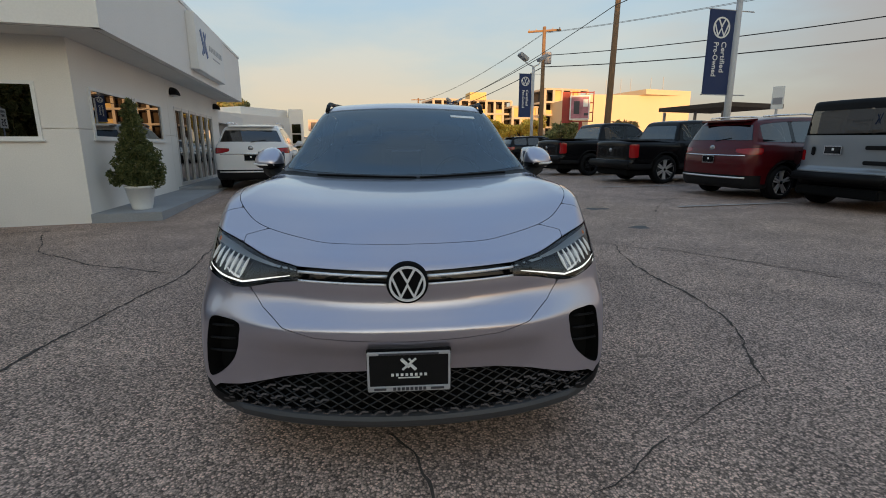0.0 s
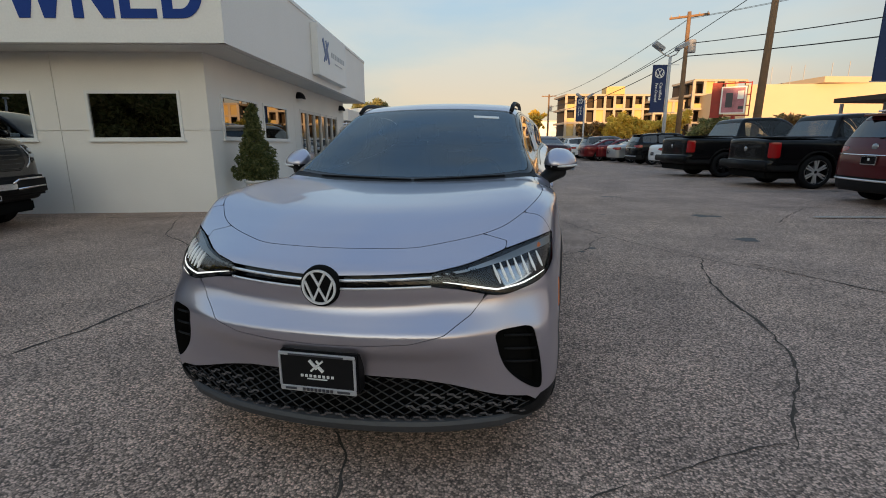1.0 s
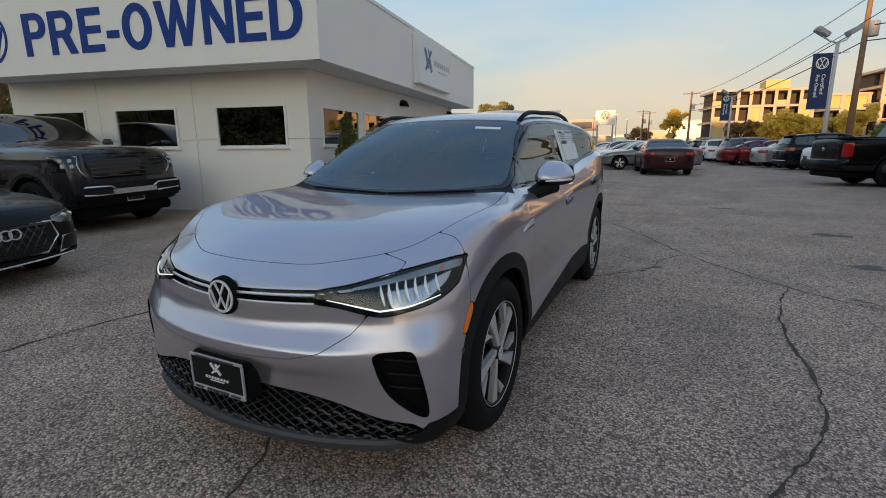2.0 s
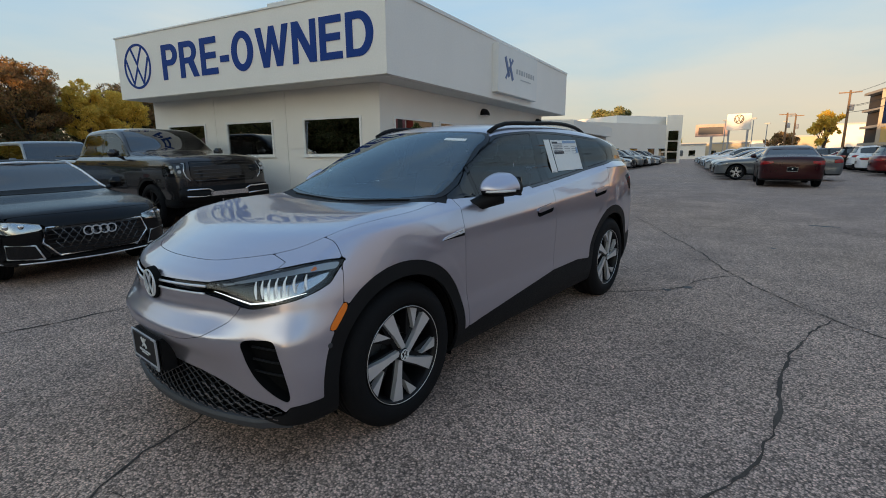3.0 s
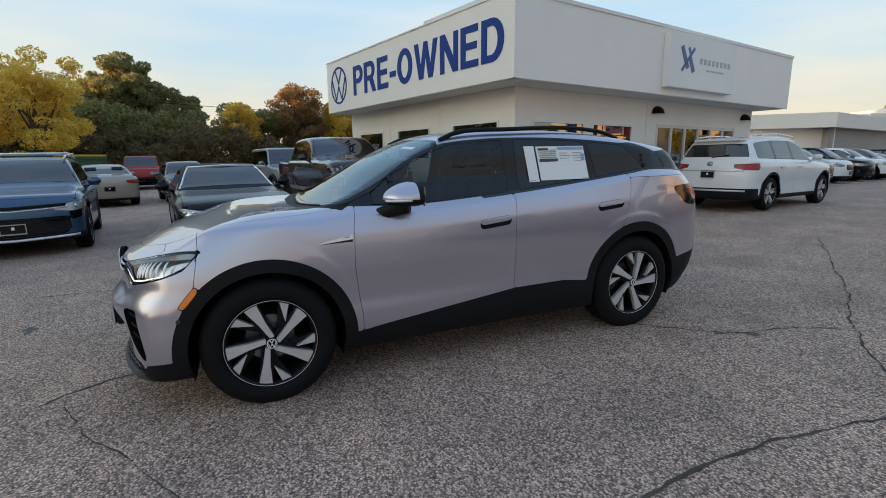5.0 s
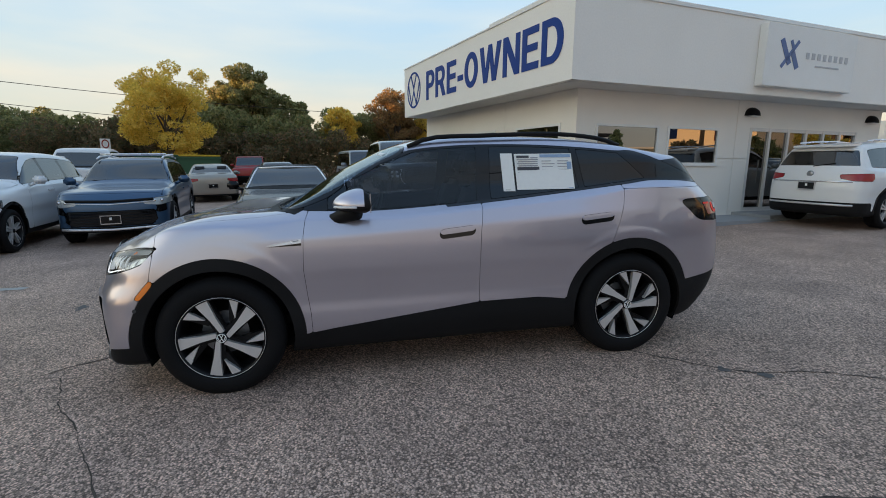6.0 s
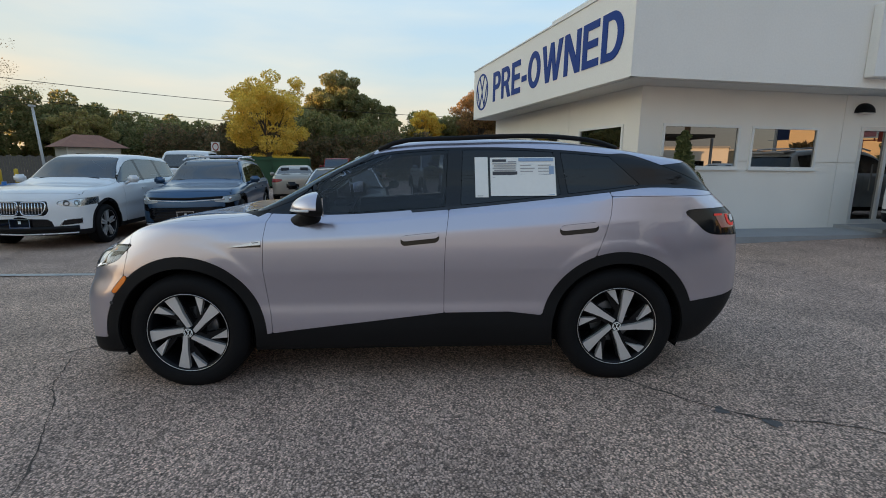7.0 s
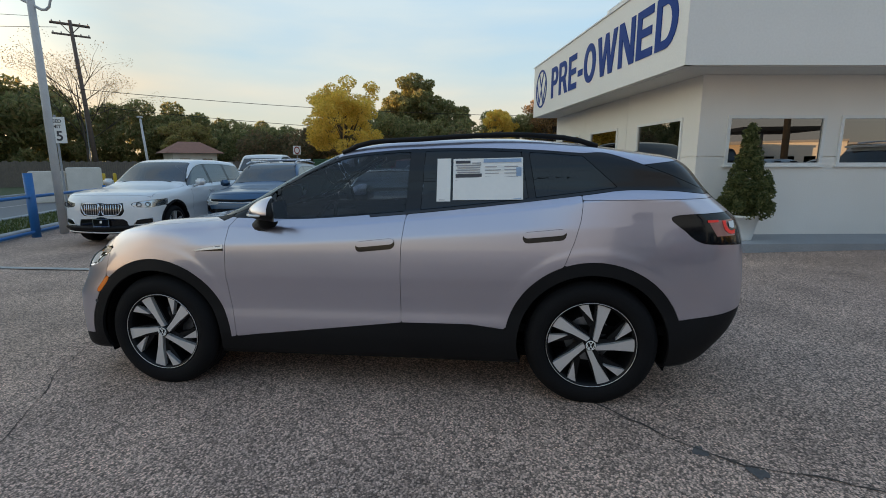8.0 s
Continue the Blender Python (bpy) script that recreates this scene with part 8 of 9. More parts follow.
vehicle("off_road_car", "jeep", "bright_red", "bright red off-road car far behind the saloon", park(-28.6, -3.9, 95), size=(4.3, 1.87, 1.85), res=0.06, grille="none")
vehicle("off_road_car", "jeep", "steel", "grey off-road car behind the cabriolet", park(-15.5, 2.7, 100), size=(4.6, 1.88, 1.86), res=0.06, grille="none")

# ---- waste containers ----
BIN_GREEN = mat("green_container_paint", (0.015, 0.075, 0.03), 0.5, var=0.2)
BIN_YELLOW = mat("yellow_lid", (0.55, 0.36, 0.02), 0.45, var=0.1)


def container(x, y, lid, label):
    c = root("waste_container", Matrix.Translation((x, y, grade(y))) @ Matrix.Rotation(radians(12), 4, "Z"), label, "container", "waste containers")
    part("bin", join(box((-1.0, -0.95, 0.12), (1.0, 0.95, 1.75), 0.03), *[box((a - 0.04, -1.02, 0.12), (a + 0.04, 1.02, 1.7)) for a in (-0.9, -0.3, 0.3, 0.9)], box((-1.06, -1.02, 1.64), (1.06, 1.02, 1.76), 0.02)), BIN_GREEN, c)
    part("lid", box((-1.05, -1.0, 1.77), (1.05, 1.0, 1.86), 0.03), lid, c)
    for a in (-0.8, 0.8):
        part("caster", lathe([(0.0, -0.03), (0.1, -0.03), (0.1, 0.03), (0.0, 0.03)], 12, "x"), RUBBER, c).location = (a, 0.8, 0.1)


container(-25.0, -5.9, BIN_YELLOW, "green waste container with a yellow lid")
container(-25.6, -8.15, BIN_GREEN, "green waste container with a green lid")

# ---- lamp posts with banners ----
POST = mat("grey_white_post_paint", (0.50, 0.50, 0.50), 0.5, var=0.12)
BANNER = mat("navy_banner_cloth", (0.010, 0.028, 0.10), 0.7, var=0.1, bump=0.05)
WOOD_POLE = mat("weathered_pole_wood", (0.22, 0.13, 0.07), 0.85, var=0.3, scale=5, fine=60, bump=0.5)
CABLE = mat("black_cable", (0.015, 0.015, 0.015), 0.7)


def banner_post(x, y, top, z0, z1, width, label, facing):
    """A lamp post with twin flood lamps and an upright banner with words."""
    p = root("banner_lamp_post", Matrix.Translation((x, y, FAR)) @ Matrix.Rotation(radians(facing), 4, "Z"), label, "lamp post", "lamp posts")
    part("post", tube([(0, 0, 0), (0, 0, top)], 0, 14, [0.10, 0.075]), POST, p, "", True)
    part("lamp_arm", join(tube([(0, 0, top), (0.3, 0, top + 0.12), (0.5, 0, top + 0.42)], 0.035, 8), tube([(0, 0, top), (-0.3, 0, top + 0.1), (-0.6, 0, top + 0.3)], 0.035, 8)), POST, p, "", True)
    for a, t in ((0.55, -0.5), (-0.65, 0.6)):
        part("flood_lamp", moved(box((-0.30, -0.24, -0.1), (0.30, 0.24, 0.1), 0.03), Matrix.Translation((a, 0, top + 0.5)) @ Matrix.Rotation(t, 4, "Y")), GREY_BAR, p)
    b = part("banner", box((-width - 0.1, -0.012, z0), (-0.1, 0.012, z1), 0.004), BANNER, p, "navy banner with white words")
    for z in (z0, z1):
        part("banner_arm", tube([(0.5, 0, z), (-width - 0.14, 0, z)], 0.016, 6), POST, p)
    c = -0.1 - width / 2
    part("ring_mark", moved(roundel(width * 0.33, width * 0.05, 0.006), Matrix.Translation((c, -0.02, z1 - width * 0.55))), WHITE_TRIM, b)
    turn = Matrix.Rotation(radians(90), 4, "Y")
    h = z1 - z0
    for words, dx, size, length in (("Certified", 0.16, 0.19, 0.36), ("Pre-Owned", -0.14, 0.19, 0.40)):
        tv, tf = text_mesh(words, size * width, 0.006, 0.008, length * h)
        part("banner_words", moved((tv, tf), Matrix.Translation((c + dx * width, -0.017, z0 + h * (0.42 - 0.03 * (dx > 0) * -1))) @ turn), WHITE_TRIM, b)
    return p


banner_post(8.80, 11.2, 4.80, 2.40, 4.52, 0.80, "lamp post with a navy banner reading Certified Pre-Owned", 10)
banner_post(7.35, 26.6, 5.55, 2.75, 5.15, 0.76, "lamp post with a navy banner between parked cars", 10)
banner_post(5.3, 52.0, 5.6, 3.5, 5.9, 0.76, "lamp post with a navy banner far down the lane", 10)


def utility_pole(x, y, h, label, arms=1, lean=0.0, turn=0.0, material=None, tank=True):
    p = root("utility_pole", Matrix.Translation((x, y, 0)) @ Matrix.Rotation(radians(turn), 4, "Z"), label, "utility pole", "utility poles")
    part("pole", tube([(0, 0, 0), (lean, 0, h)], 0, 12, [0.19, 0.12]), material or WOOD_POLE, p, "", True)
    for i in range(arms):
        z = h - 0.35 - 0.8 * i
        part("cross_arm", box((lean - 1.2, -0.07, z), (lean + 1.2, 0.07, z + 0.13), 0.01), material or WOOD_POLE, p)
        for a in (-1.1, -0.6, 0.6, 1.1):
            part("insulator", lathe([(0.0, 0.0), (0.035, 0.0), (0.05, 0.05), (0.03, 0.12), (0.0, 0.12)], 10, "z"), GREY_BAR, p).location = (lean + a, 0, z + 0.13)
    if arms > 1:
        for a in (-0.62, 0.62):
            part("brace", tube([(lean, 0.08, h - 1.05), (lean + a, 0.08, h - 0.33)], 0.035, 6), material, p)
        part("second_arm_beam", box((lean - 1.25, -0.24, h - 0.36), (lean + 1.25, -0.12, h - 0.22), 0.01), material, p)
        part("conduit", tube([(lean * 0.64, -0.2, h * 0.68), (lean * 0.3 + 0.22, -0.25, 0.2)], 0.05, 6), GREY_BAR, p)
    if arms and tank:
        part("transformer", lathe([(0.0, 0.0), (0.24, 0.0), (0.25, 0.05), (0.25, 0.75), (0.2, 0.82), (0.0, 0.84)], 18, "z"), GREY_BAR, p, "", True).location = (lean + 0.34, 0, h - 2.6)
    return p


utility_pole(10.3, 35.2, 9.9, "wooden utility pole with a cross arm and transformer", 1, turn=-20)
utility_pole(10.6, 23.6, 10.5, "bare wooden utility pole behind the parked pickups", 0, 0.25)
utility_pole(2.1, 83.0, 9.5, "far wooden utility pole with a cross arm", 1)
utility_pole(-6.1, 104.0, 8.5, "far wooden utility pole with cross arm", 1)
utility_pole(-5.2, 109.0, 8.5, "far wooden utility pole with cross arm", 1)
utility_pole(-31.2, -30.4, 12.3, "brown leaning utility pole by the road with two cross arms", 2, 0.6, -43, mat("old_dark_pole_wood", (0.13, 0.10, 0.085), 0.9, var=0.3), tank=False)


def cable(a, b, sag, r=0.018, label="black overhead cable between utility poles"):
    a, b = Vector(a), Vector(b)
    pts = [a.lerp(b, t) - Vector((0, 0, sag * 4 * t * (1 - t))) for t in np.linspace(0, 1, 17)]
    c = tagged(part("overhead_cable", tube(pts, r, 5), CABLE), label, "cable", "overhead cables")
    return c


for dz, r in ((-0.1, 0.012), (-0.15, 0.012), (-1.7, 0.028), (-2.5, 0.032)):
    cable((10.3, 35.2, 9.6 + dz), (36.0, 3.0, 10.4 + dz * 1.4), 0.9, r)
    cable((10.3, 35.2, 9.6 + dz), (2.1, 83.0, 9.2 + dz), 0.8, r)
cable((10.6, 23.6, 8.2), (2.1, 83.0, 7.4), 1.2, 0.02)
cable((10.6, 23.6, 8.2), (17.0, -6.0, 10.2), 0.6, 0.02)
cable((-30.6, -30.5, 7.2), (-52.0, 22.0, 6.6), 0.9, 0.022)
cable((-30.6, -30.5, 6.0), (-50.0, 18.0, 4.4), 0.9, 0.02)
cable((-29.9, -31.1, 11.6), (-4.0, -62.0, 10.0), 0.9, 0.02)
cable((-29.2, -31.8, 12.2), (-6.0, -58.0, 12.4), 0.9, 0.016)

# ---- the white showroom and its annex down the lane ----
WHITE_WALL = mat("white_showroom_panel", (0.78, 0.75, 0.70), 0.55, var=0.05, scale=0.5)
TAN_WALL = mat("grey_ribbed_wall", (0.36, 0.34, 0.32), 0.7, var=0.08)


def polar(eye, az_, dist):
    return Vector((eye[0] + dist * math.sin(radians(az_)), eye[1] + dist * math.cos(radians(az_)), 0))


def slab(a, b, depth, z0, z1):
    """A block standing on the line a-b, going back from it by depth."""
    d = (b - a).normalized()
    n = Vector((-d.y, d.x, 0)) * depth
    v = [Vector((p.x, p.y, z)) for z in (z0, z1) for p in (a, b, b + n, a + n)]
    return v, [[3, 2, 1, 0], [4, 5, 6, 7], [0, 1, 5, 4], [1, 2, 6, 5], [2, 3, 7, 6], [3, 0, 4, 7]]


E35, E45, E0 = (2.89, -0.48), (3.43, 0.29), (0.0, -1.67)
annex = root("annex_building", Matrix.Identity(4), "low grey annex with a pale fascia behind the stock cars", "building")
ca, cl_, cr = polar(E45, -26.6, 41), polar(E45, -33.5, 40), polar(E45, -22.0, 55)
part("wall", slab(ca + (ca - cr).normalized() * -0.9 + Vector((-0.6, 0.6, 0)), cl_ + Vector((0.2, 0.6, 0)), -9, 0, 3.3), WHITE_WALL, annex)
part("wall", slab(cr + Vector((-0.6, 0, 0)), ca + Vector((-0.7, 0.9, 0)), -1.0, 0, 3.3), TAN_WALL, annex)
part("fascia", slab(ca, cl_, -10, 3.3, 4.25), WHITE_WALL, annex)
part("fascia", slab(cr, ca, -8, 3.3, 4.24), WHITE_WALL, annex)
for i in range(12):
    q = ca.lerp(cr, 0.06 + i * 0.075) + Vector((-0.66, 0.0, 0))
    part("wall_rib", box((q.x - 0.08, q.y - 0.2, 0.0), (q.x + 0.06, q.y + 0.2, 3.3)), TAN_WALL, annex)

show = root("showroom_building", Matrix.Identity(4), "white showroom with a glazed corner tower down the lane", "building")
s0, s1, s2 = polar(E35, -23.8, 64), polar(E35, -15.5, 76), polar(E35, -14.0, 76)
part("wall", slab(s1, s0, -25, 0, 5.55), WHITE_WALL, show)
part("upper_wall", slab(polar(E35, -15.6, 78), polar(E35, -20.6, 72), -18, 5.5, 6.8), WHITE_WALL, show)
part("tower", slab(s2, s1, -6, 0, 6.85), WHITE_WALL, show)
for k in range(3):
    part("tower_pane", slab(s1.lerp(s2, 0.75) + Vector((0.1, -0.12, 0)), s1.lerp(s2, 0.12) + Vector((0.1, -0.12, 0)), 0.1, 0.4 + k * 1.5, 1.7 + k * 1.5), GLASS_DARK, show)
for u in (0.06, 0.29, 0.52, 0.75, 0.9):
    a = s0.lerp(s1, u)
    b = s0.lerp(s1, u + 0.09)
    n = Vector((0.14, -0.03, 0))
    w = part("window", slab(b + n, a + n, -0.15, 1.2, 2.2), GLASS_DARK, show)
    part("window_frame", slab(b + n * 1.1, a + n * 1.1, -0.12, 2.2, 2.28), GREY_BAR, w)
tree(*polar(E35, -21.3, 90)[:2], 9.3, 4.2, LEAF_GREEN, 5000, 51, "broad green oak behind the white showroom", 0.45, group="far trees")
tree(*polar(E35, -22.6, 86)[:2], 7.0, 2.4, LEAF_YELLOW, 2200, 52, "yellow tree behind the white showroom", 0.4, group="far trees")

pyl = root("pylon_sign", Matrix.Translation(polar(E35, -8.9, 98)), "pale pylon sign with a round emblem far down the lane", "sign")
part("sign_panel", box((-1.7, -0.25, 5.5), (1.9, 0.25, 8.2), 0.05), WHITE_WALL, pyl)
part("ring_mark", moved(roundel(0.75, 0.11, 0.1), Matrix.Translation((0.1, -0.36, 7.3))), INK, pyl)
for a in (-1.3, 1.5):
    part("sign_post", tube([(a, 0, 0), (a, 0, 5.6)], 0.16, 8), GREY_BAR, pyl)
bb2 = root("far_billboard", Matrix.Translation(polar(E35, -11.1, 120)), "far billboard with a pale and red panel", "billboard")
part("board", box((-3.2, -0.2, 5.2), (3.2, 0.2, 7.8)), mat("faded_poster", (0.45, 0.30, 0.26), 0.6, var=0.4, scale=0.9), bb2)
part("poster_patch", box((-2.6, -0.24, 5.7), (2.2, -0.2, 7.2)), INK, bb2)
part("board_post", tube([(0, 0, 0), (0, 0, 5.3)], 0.25, 8), GREY_BAR, bb2)

# ---- lit buildings beyond the far row ----
OCHRE = mat("yellow_sheathing_board", (0.55, 0.40, 0.17), 0.75, var=0.2, scale=0.3)
RAW = mat("raw_concrete_frame", (0.42, 0.36, 0.29), 0.85, var=0.15, scale=0.4)
TAN = mat("tan_rendered_wall", (0.52, 0.42, 0.29), 0.8, var=0.06, scale=0.3)
VOID = mat("floor_shade_and_dark_canopy", (0.06, 0.045, 0.035), 0.9)


def skeleton_block(a, b, storeys, bays, h, label, seed):
    """A building still in its bare frame: slabs, columns, some bays boarded."""
    rnd = random.Random(seed)
    blk = root("building_shell", Matrix.Identity(4), label, "building", "unfinished buildings")
    # solid dark block: shade of the open floors put into its colour
    part("core", slab(a.lerp(b, 0.01) + Vector((0, 5, 0)), b.lerp(a, 0.01) + Vector((0, 5, 0)), 7, 0, storeys * h), VOID, blk)
    for s in range(storeys + 1):
        part("floor_slab", slab(a, b, 10, s * h - 0.25, s * h + 0.2), RAW, blk)
    for i in range(bays + 1):
        p = a.lerp(b, i / bays)
        part("column", box((p.x - 0.28, p.y + 0.1, 0), (p.x + 0.28, p.y + 0.65, storeys * h)), RAW, blk)
    for s in range(storeys):
        for i in range(bays):
            q = rnd.random()
            p0, p1 = a.lerp(b, (i + 0.08) / bays), a.lerp(b, (i + 0.92) / bays)
            off = Vector((0, 0.5, 0))
            if q < 0.28:
                part("board", slab(p0 + off, p1 + off, 0.2, s * h + 0.2, (s + 1) * h - 0.25), OCHRE, blk)
            elif q < 0.6:
                part("board", slab(p0 + off, p1 + off, 0.2, s * h + 0.2, s * h + 1.1), OCHRE, blk)
    return blk


A0, A1 = polar(E0, 3.2, 118), polar(E0, 12.2, 126)
skeleton_block(A0, A1, 4, 9, 3.15, "unfinished yellow-boarded building in low sun", 3)
skeleton_block(polar(E0, 12.4, 122), polar(E0, 16.0, 126), 4, 4, 2.75, "lower unfinished building in low sun", 4)
skeleton_block(polar(E0, 16.0, 120), polar(E0, 20.6, 126), 5, 5, 2.95, "taller unfinished building in low sun", 5)
pent = root("roof_hut", Matrix.Identity(4), "small boarded hut on the unfinished roof", "building")
part("hut", slab(polar(E0, 7.4, 121), polar(E0, 9.3, 122), 5, 12.6, 14.4), OCHRE, pent)
tan = root("tan_building", Matrix.Identity(4), "plain tan building lit by low sun", "building")
part("wall", slab(polar(E0, 20.8, 104), polar(E0, 30.9, 116), 20, 0, 11.6), TAN, tan)
part("roof_step", slab(polar(E0, 26.6, 108), polar(E0, 30.9, 116.5), 12, 11.6, 12.6), TAN, tan)
for q in (22.5, 24.0, 25.0, 27.0, 28.2):
    part("mast", tube([polar(E0, q, 112) + Vector((0, 0, 11.6)), polar(E0, q, 112) + Vector((0, 0, 15.2))], 0.06, 5), GREY_BAR, tan)
low = root("canopy_building", Matrix.Identity(4), "flat dark canopy roof behind the parked cars", "building")
part("canopy", slab(polar(E0, 28.0, 44), polar(E0, 34.3, 40), 6, 4.0, 4.3), VOID, low)
for q in (28.6, 31.5, 34.0):
    part("canopy_post", tube([polar(E0, q, 45), polar(E0, q, 45) + Vector((0, 0, 4.0))], 0.12, 8), GREY_BAR, low)
pale = root("pale_sign_board", Matrix.Translation((12.4, 13.95, FAR)) @ Matrix.Rotation(radians(-42), 4, "Z"), "narrow pale sign board on a post behind the cars", "sign")
part("sign_post", tube([(0, 0.03, 0), (0, 0.03, 2.3)], 0.04, 8), POST, pale)
board = part("sign_panel", box((-0.17, -0.02, 2.25), (0.17, 0.02, 2.98), 0.008), WHITE_TRIM, pale)
part("print_bar", box((-0.13, -0.028, 2.40), (0.13, -0.021, 2.62)), INK_SOFT, board)
# billboard on a red frame
RED_STEEL = mat("red_steel_frame", (0.30, 0.03, 0.02), 0.6, var=0.2)
bb = root("billboard", Matrix.Translation((22.2, 60.5, 0)) @ Matrix.Rotation(radians(-16), 4, "Z"), "billboard with a pink poster on a red steel frame", "billboard")
part("frame", join(*[tube([(a, 0.35, 4.4), (a, 0.35, 8.2)], 0.07, 6) for a in (-1.9, -1.3, -0.7, 1.9)], *[tube([(-1.9, 0.35, z), (1.9, 0.35, z)], 0.07, 6) for z in (4.5, 5.6, 6.8, 8.1)], box((-2.0, 0.2, 4.3), (-1.0, 0.3, 8.2))), RED_STEEL, bb)
part("poster_edge", box((-1.05, -0.1, 4.7), (1.45, 0.1, 7.7)), WHITE_TRIM, bb)
part("poster", box((-0.90, -0.13, 4.85), (1.30, -0.1, 7.55)), mat("pink_poster", (0.42, 0.16, 0.20), 0.5, var=0.6, scale=1.2), bb)
for a, c, w, h, q in ((-0.2, 5.4, 0.7, 1.6, INK), (0.9, 6.3, 0.6, 0.9, WHITE_TRIM), (1.0, 5.2, 0.5, 0.3, INK)):
    part("poster_patch", box((a - w / 2, -0.145, c), (a + w / 2, -0.13, c + h)), q, bb)
part("board_post", tube([(0.4, 0.3, 0), (0.4, 0.3, 4.5)], 0.22, 8), RED_STEEL, bb)

for az_, d, h, r, leaf, n, seed, words in ((9.5, 88, 6.2, 4.0, LEAF_YELLOW, 3200, 61, "golden autumn tree before the unfinished building"), (13.6, 84, 5.6, 3.4, LEAF_YELLOW, 2800, 62, "golden autumn tree before the unfinished building"),
                                          (18.0, 76, 4.6, 2.8, LEAF_GREEN, 2200, 63, "green roadside tree before the unfinished building"), (6.2, 90, 4.8, 2.6, LEAF_RUST, 2000, 64, "rust-coloured autumn tree by the road"), (-0.1, 93, 7.4, 2.0, LEAF_YELLOW, 2600, 65, "tall golden tree far down the road"),
                                          (-3.6, 130, 6.0, 3.5, LEAF_RUST, 1500, 66, "rust-coloured tree far down the road"), (24.5, 70, 4.2, 2.4, LEAF_RUST, 1600, 67, "low autumn tree before the tan building")):
    p_ = polar(E0, az_, d)
    tree(p_.x, p_.y, h, r, leaf, n, seed, words, 0.42, group="far trees")
# the low skyline down the road
for i, (az_, d, w, h) in enumerate(((-13.0, 150, 14, 4.0), (-10.0, 170, 20, 4.6), (-6.0, 190, 18, 5.5), (-2.5, 200, 16, 7.0), (0.6, 180, 12, 9.5), (34, 120, 22, 5.0), (41, 100, 24, 5.0), (48, 90, 22, 4.5))):
    p_ = polar(E0, az_, d)
    hs = root("far_building", Matrix.Translation(p_) @ Matrix.Rotation(radians(-az_), 4, "Z"), "low pale commercial building on the skyline", "building", "skyline buildings")
    part("wall", box((-w / 2, 0, 0), (w / 2, 12, h)), TAN if i % 2 else WHITE_WALL, hs)
    part("roof_edge", box((-w / 2 - 0.2, -0.2, h), (w / 2 + 0.2, 12.2, h + 0.4)), GREY_BAR, hs)
    for k in range(int(w / 3)):
        part("window", box((-w / 2 + 1 + k * 3, -0.06, 1.0), (-w / 2 + 2.6 + k * 3, 0.0, 2.6)), GLASS_DARK, hs)
woodland("far_trees", [(-60, 160), (-30, 190), (0, 210), (25, 215)], 4, 2.5, 6.0, 5000, LEAF_GREEN, 0.9, 71, "dark tree line on the skyline")
for az_, d, h in ((-7.6, 110, 8.0), (-6.4, 120, 7.5), (-4.9, 125, 8.0), (-10.0, 105, 7.5)):
    p_ = polar(E35, az_, d)
    ps_ = root("lamp_post", Matrix.Translation(p_), "slim far lamp post along the road", "lamp post", "far lamp posts")
    part("post", tube([(0, 0, 0), (0, 0, h)], 0.09, 6), GREY_BAR, ps_)
    part("lamp_head", box((-0.5, -0.25, h), (0.5, 0.25, h + 0.2), 0.04), GREY_BAR, ps_)

# ---- the road side ----
ROADM = mat("smooth_road_asphalt", (0.16, 0.16, 0.165), 0.85, var=0.15, scale=0.7, fine=120, bump=0.3)
GRASS = leaf_mat("mown_grass_blades", [(0.035, 0.06, 0.012), (0.06, 0.09, 0.02), (0.10, 0.11, 0.03)])
SOIL = mat("green_brown_turf", (0.05, 0.065, 0.02), 0.9, var=0.35, scale=4, fine=90, bump=0.6)
BLUE_PIPE = mat("blue_painted_pipe", (0.015, 0.13, 0.36), 0.45, var=0.15)
RB = -0.152
rd = Vector((-0.93, -0.37, 0)).normalized()
rn = Vector((0.37, -0.93, 0)).normalized()
o_ = Vector((-5.19, -7.19, 0))
strip = lambda a, b, u0, u1, z: ([tuple(o_ + rd * u0 + rn * a + Vector((0, 0, z))), tuple(o_ + rd * u1 + rn * a + Vector((0, 0, z))), tuple(o_ + rd * u1 + rn * b + Vector((0, 0, z))), tuple(o_ + rd * u0 + rn * b + Vector((0, 0, z)))], [[0, 1, 2, 3]])
tagged(part("road", strip(2.2, 8.2, -40, 60, RB + 0.006), ROADM), "smooth grey road beyond the fence", "road", kind="structure")
tagged(part("road_line", strip(5.2, 5.32, -40, 60, RB + 0.012), LINE), "worn white road line", "line", kind="structure")


def kerb(a, u0, u1):
    v = []
    for u in (u0, u1):
        for d, z in ((0, RB - 0.05), (0, RB + 0.12), (0.03, RB + 0.14), (0.17, RB + 0.14), (0.17, RB - 0.05)):
            v.append(o_ + rd * u + rn * (a + d) + Vector((0, 0, z)))
    tagged(part("kerb", (v, [[i, i + 1, i + 6, i + 5] for i in range(4)]), CONCRETE), "grey concrete kerb along the grass", "kerb", kind="structure")


kerb(0.15, -16, 40)
kerb(2.05, -30, 50)
kerb(8.2, -30, 60)
tagged(part("verge", strip(0.32, 2.05, -16, 40, RB + 0.10), SOIL), "narrow turf verge by the road", "verge", kind="structure")
tagged(part("far_verge", strip(8.37, 34, -40, 60, RB + 0.08), SOIL), "turf beyond the road", "verge", kind="structure")


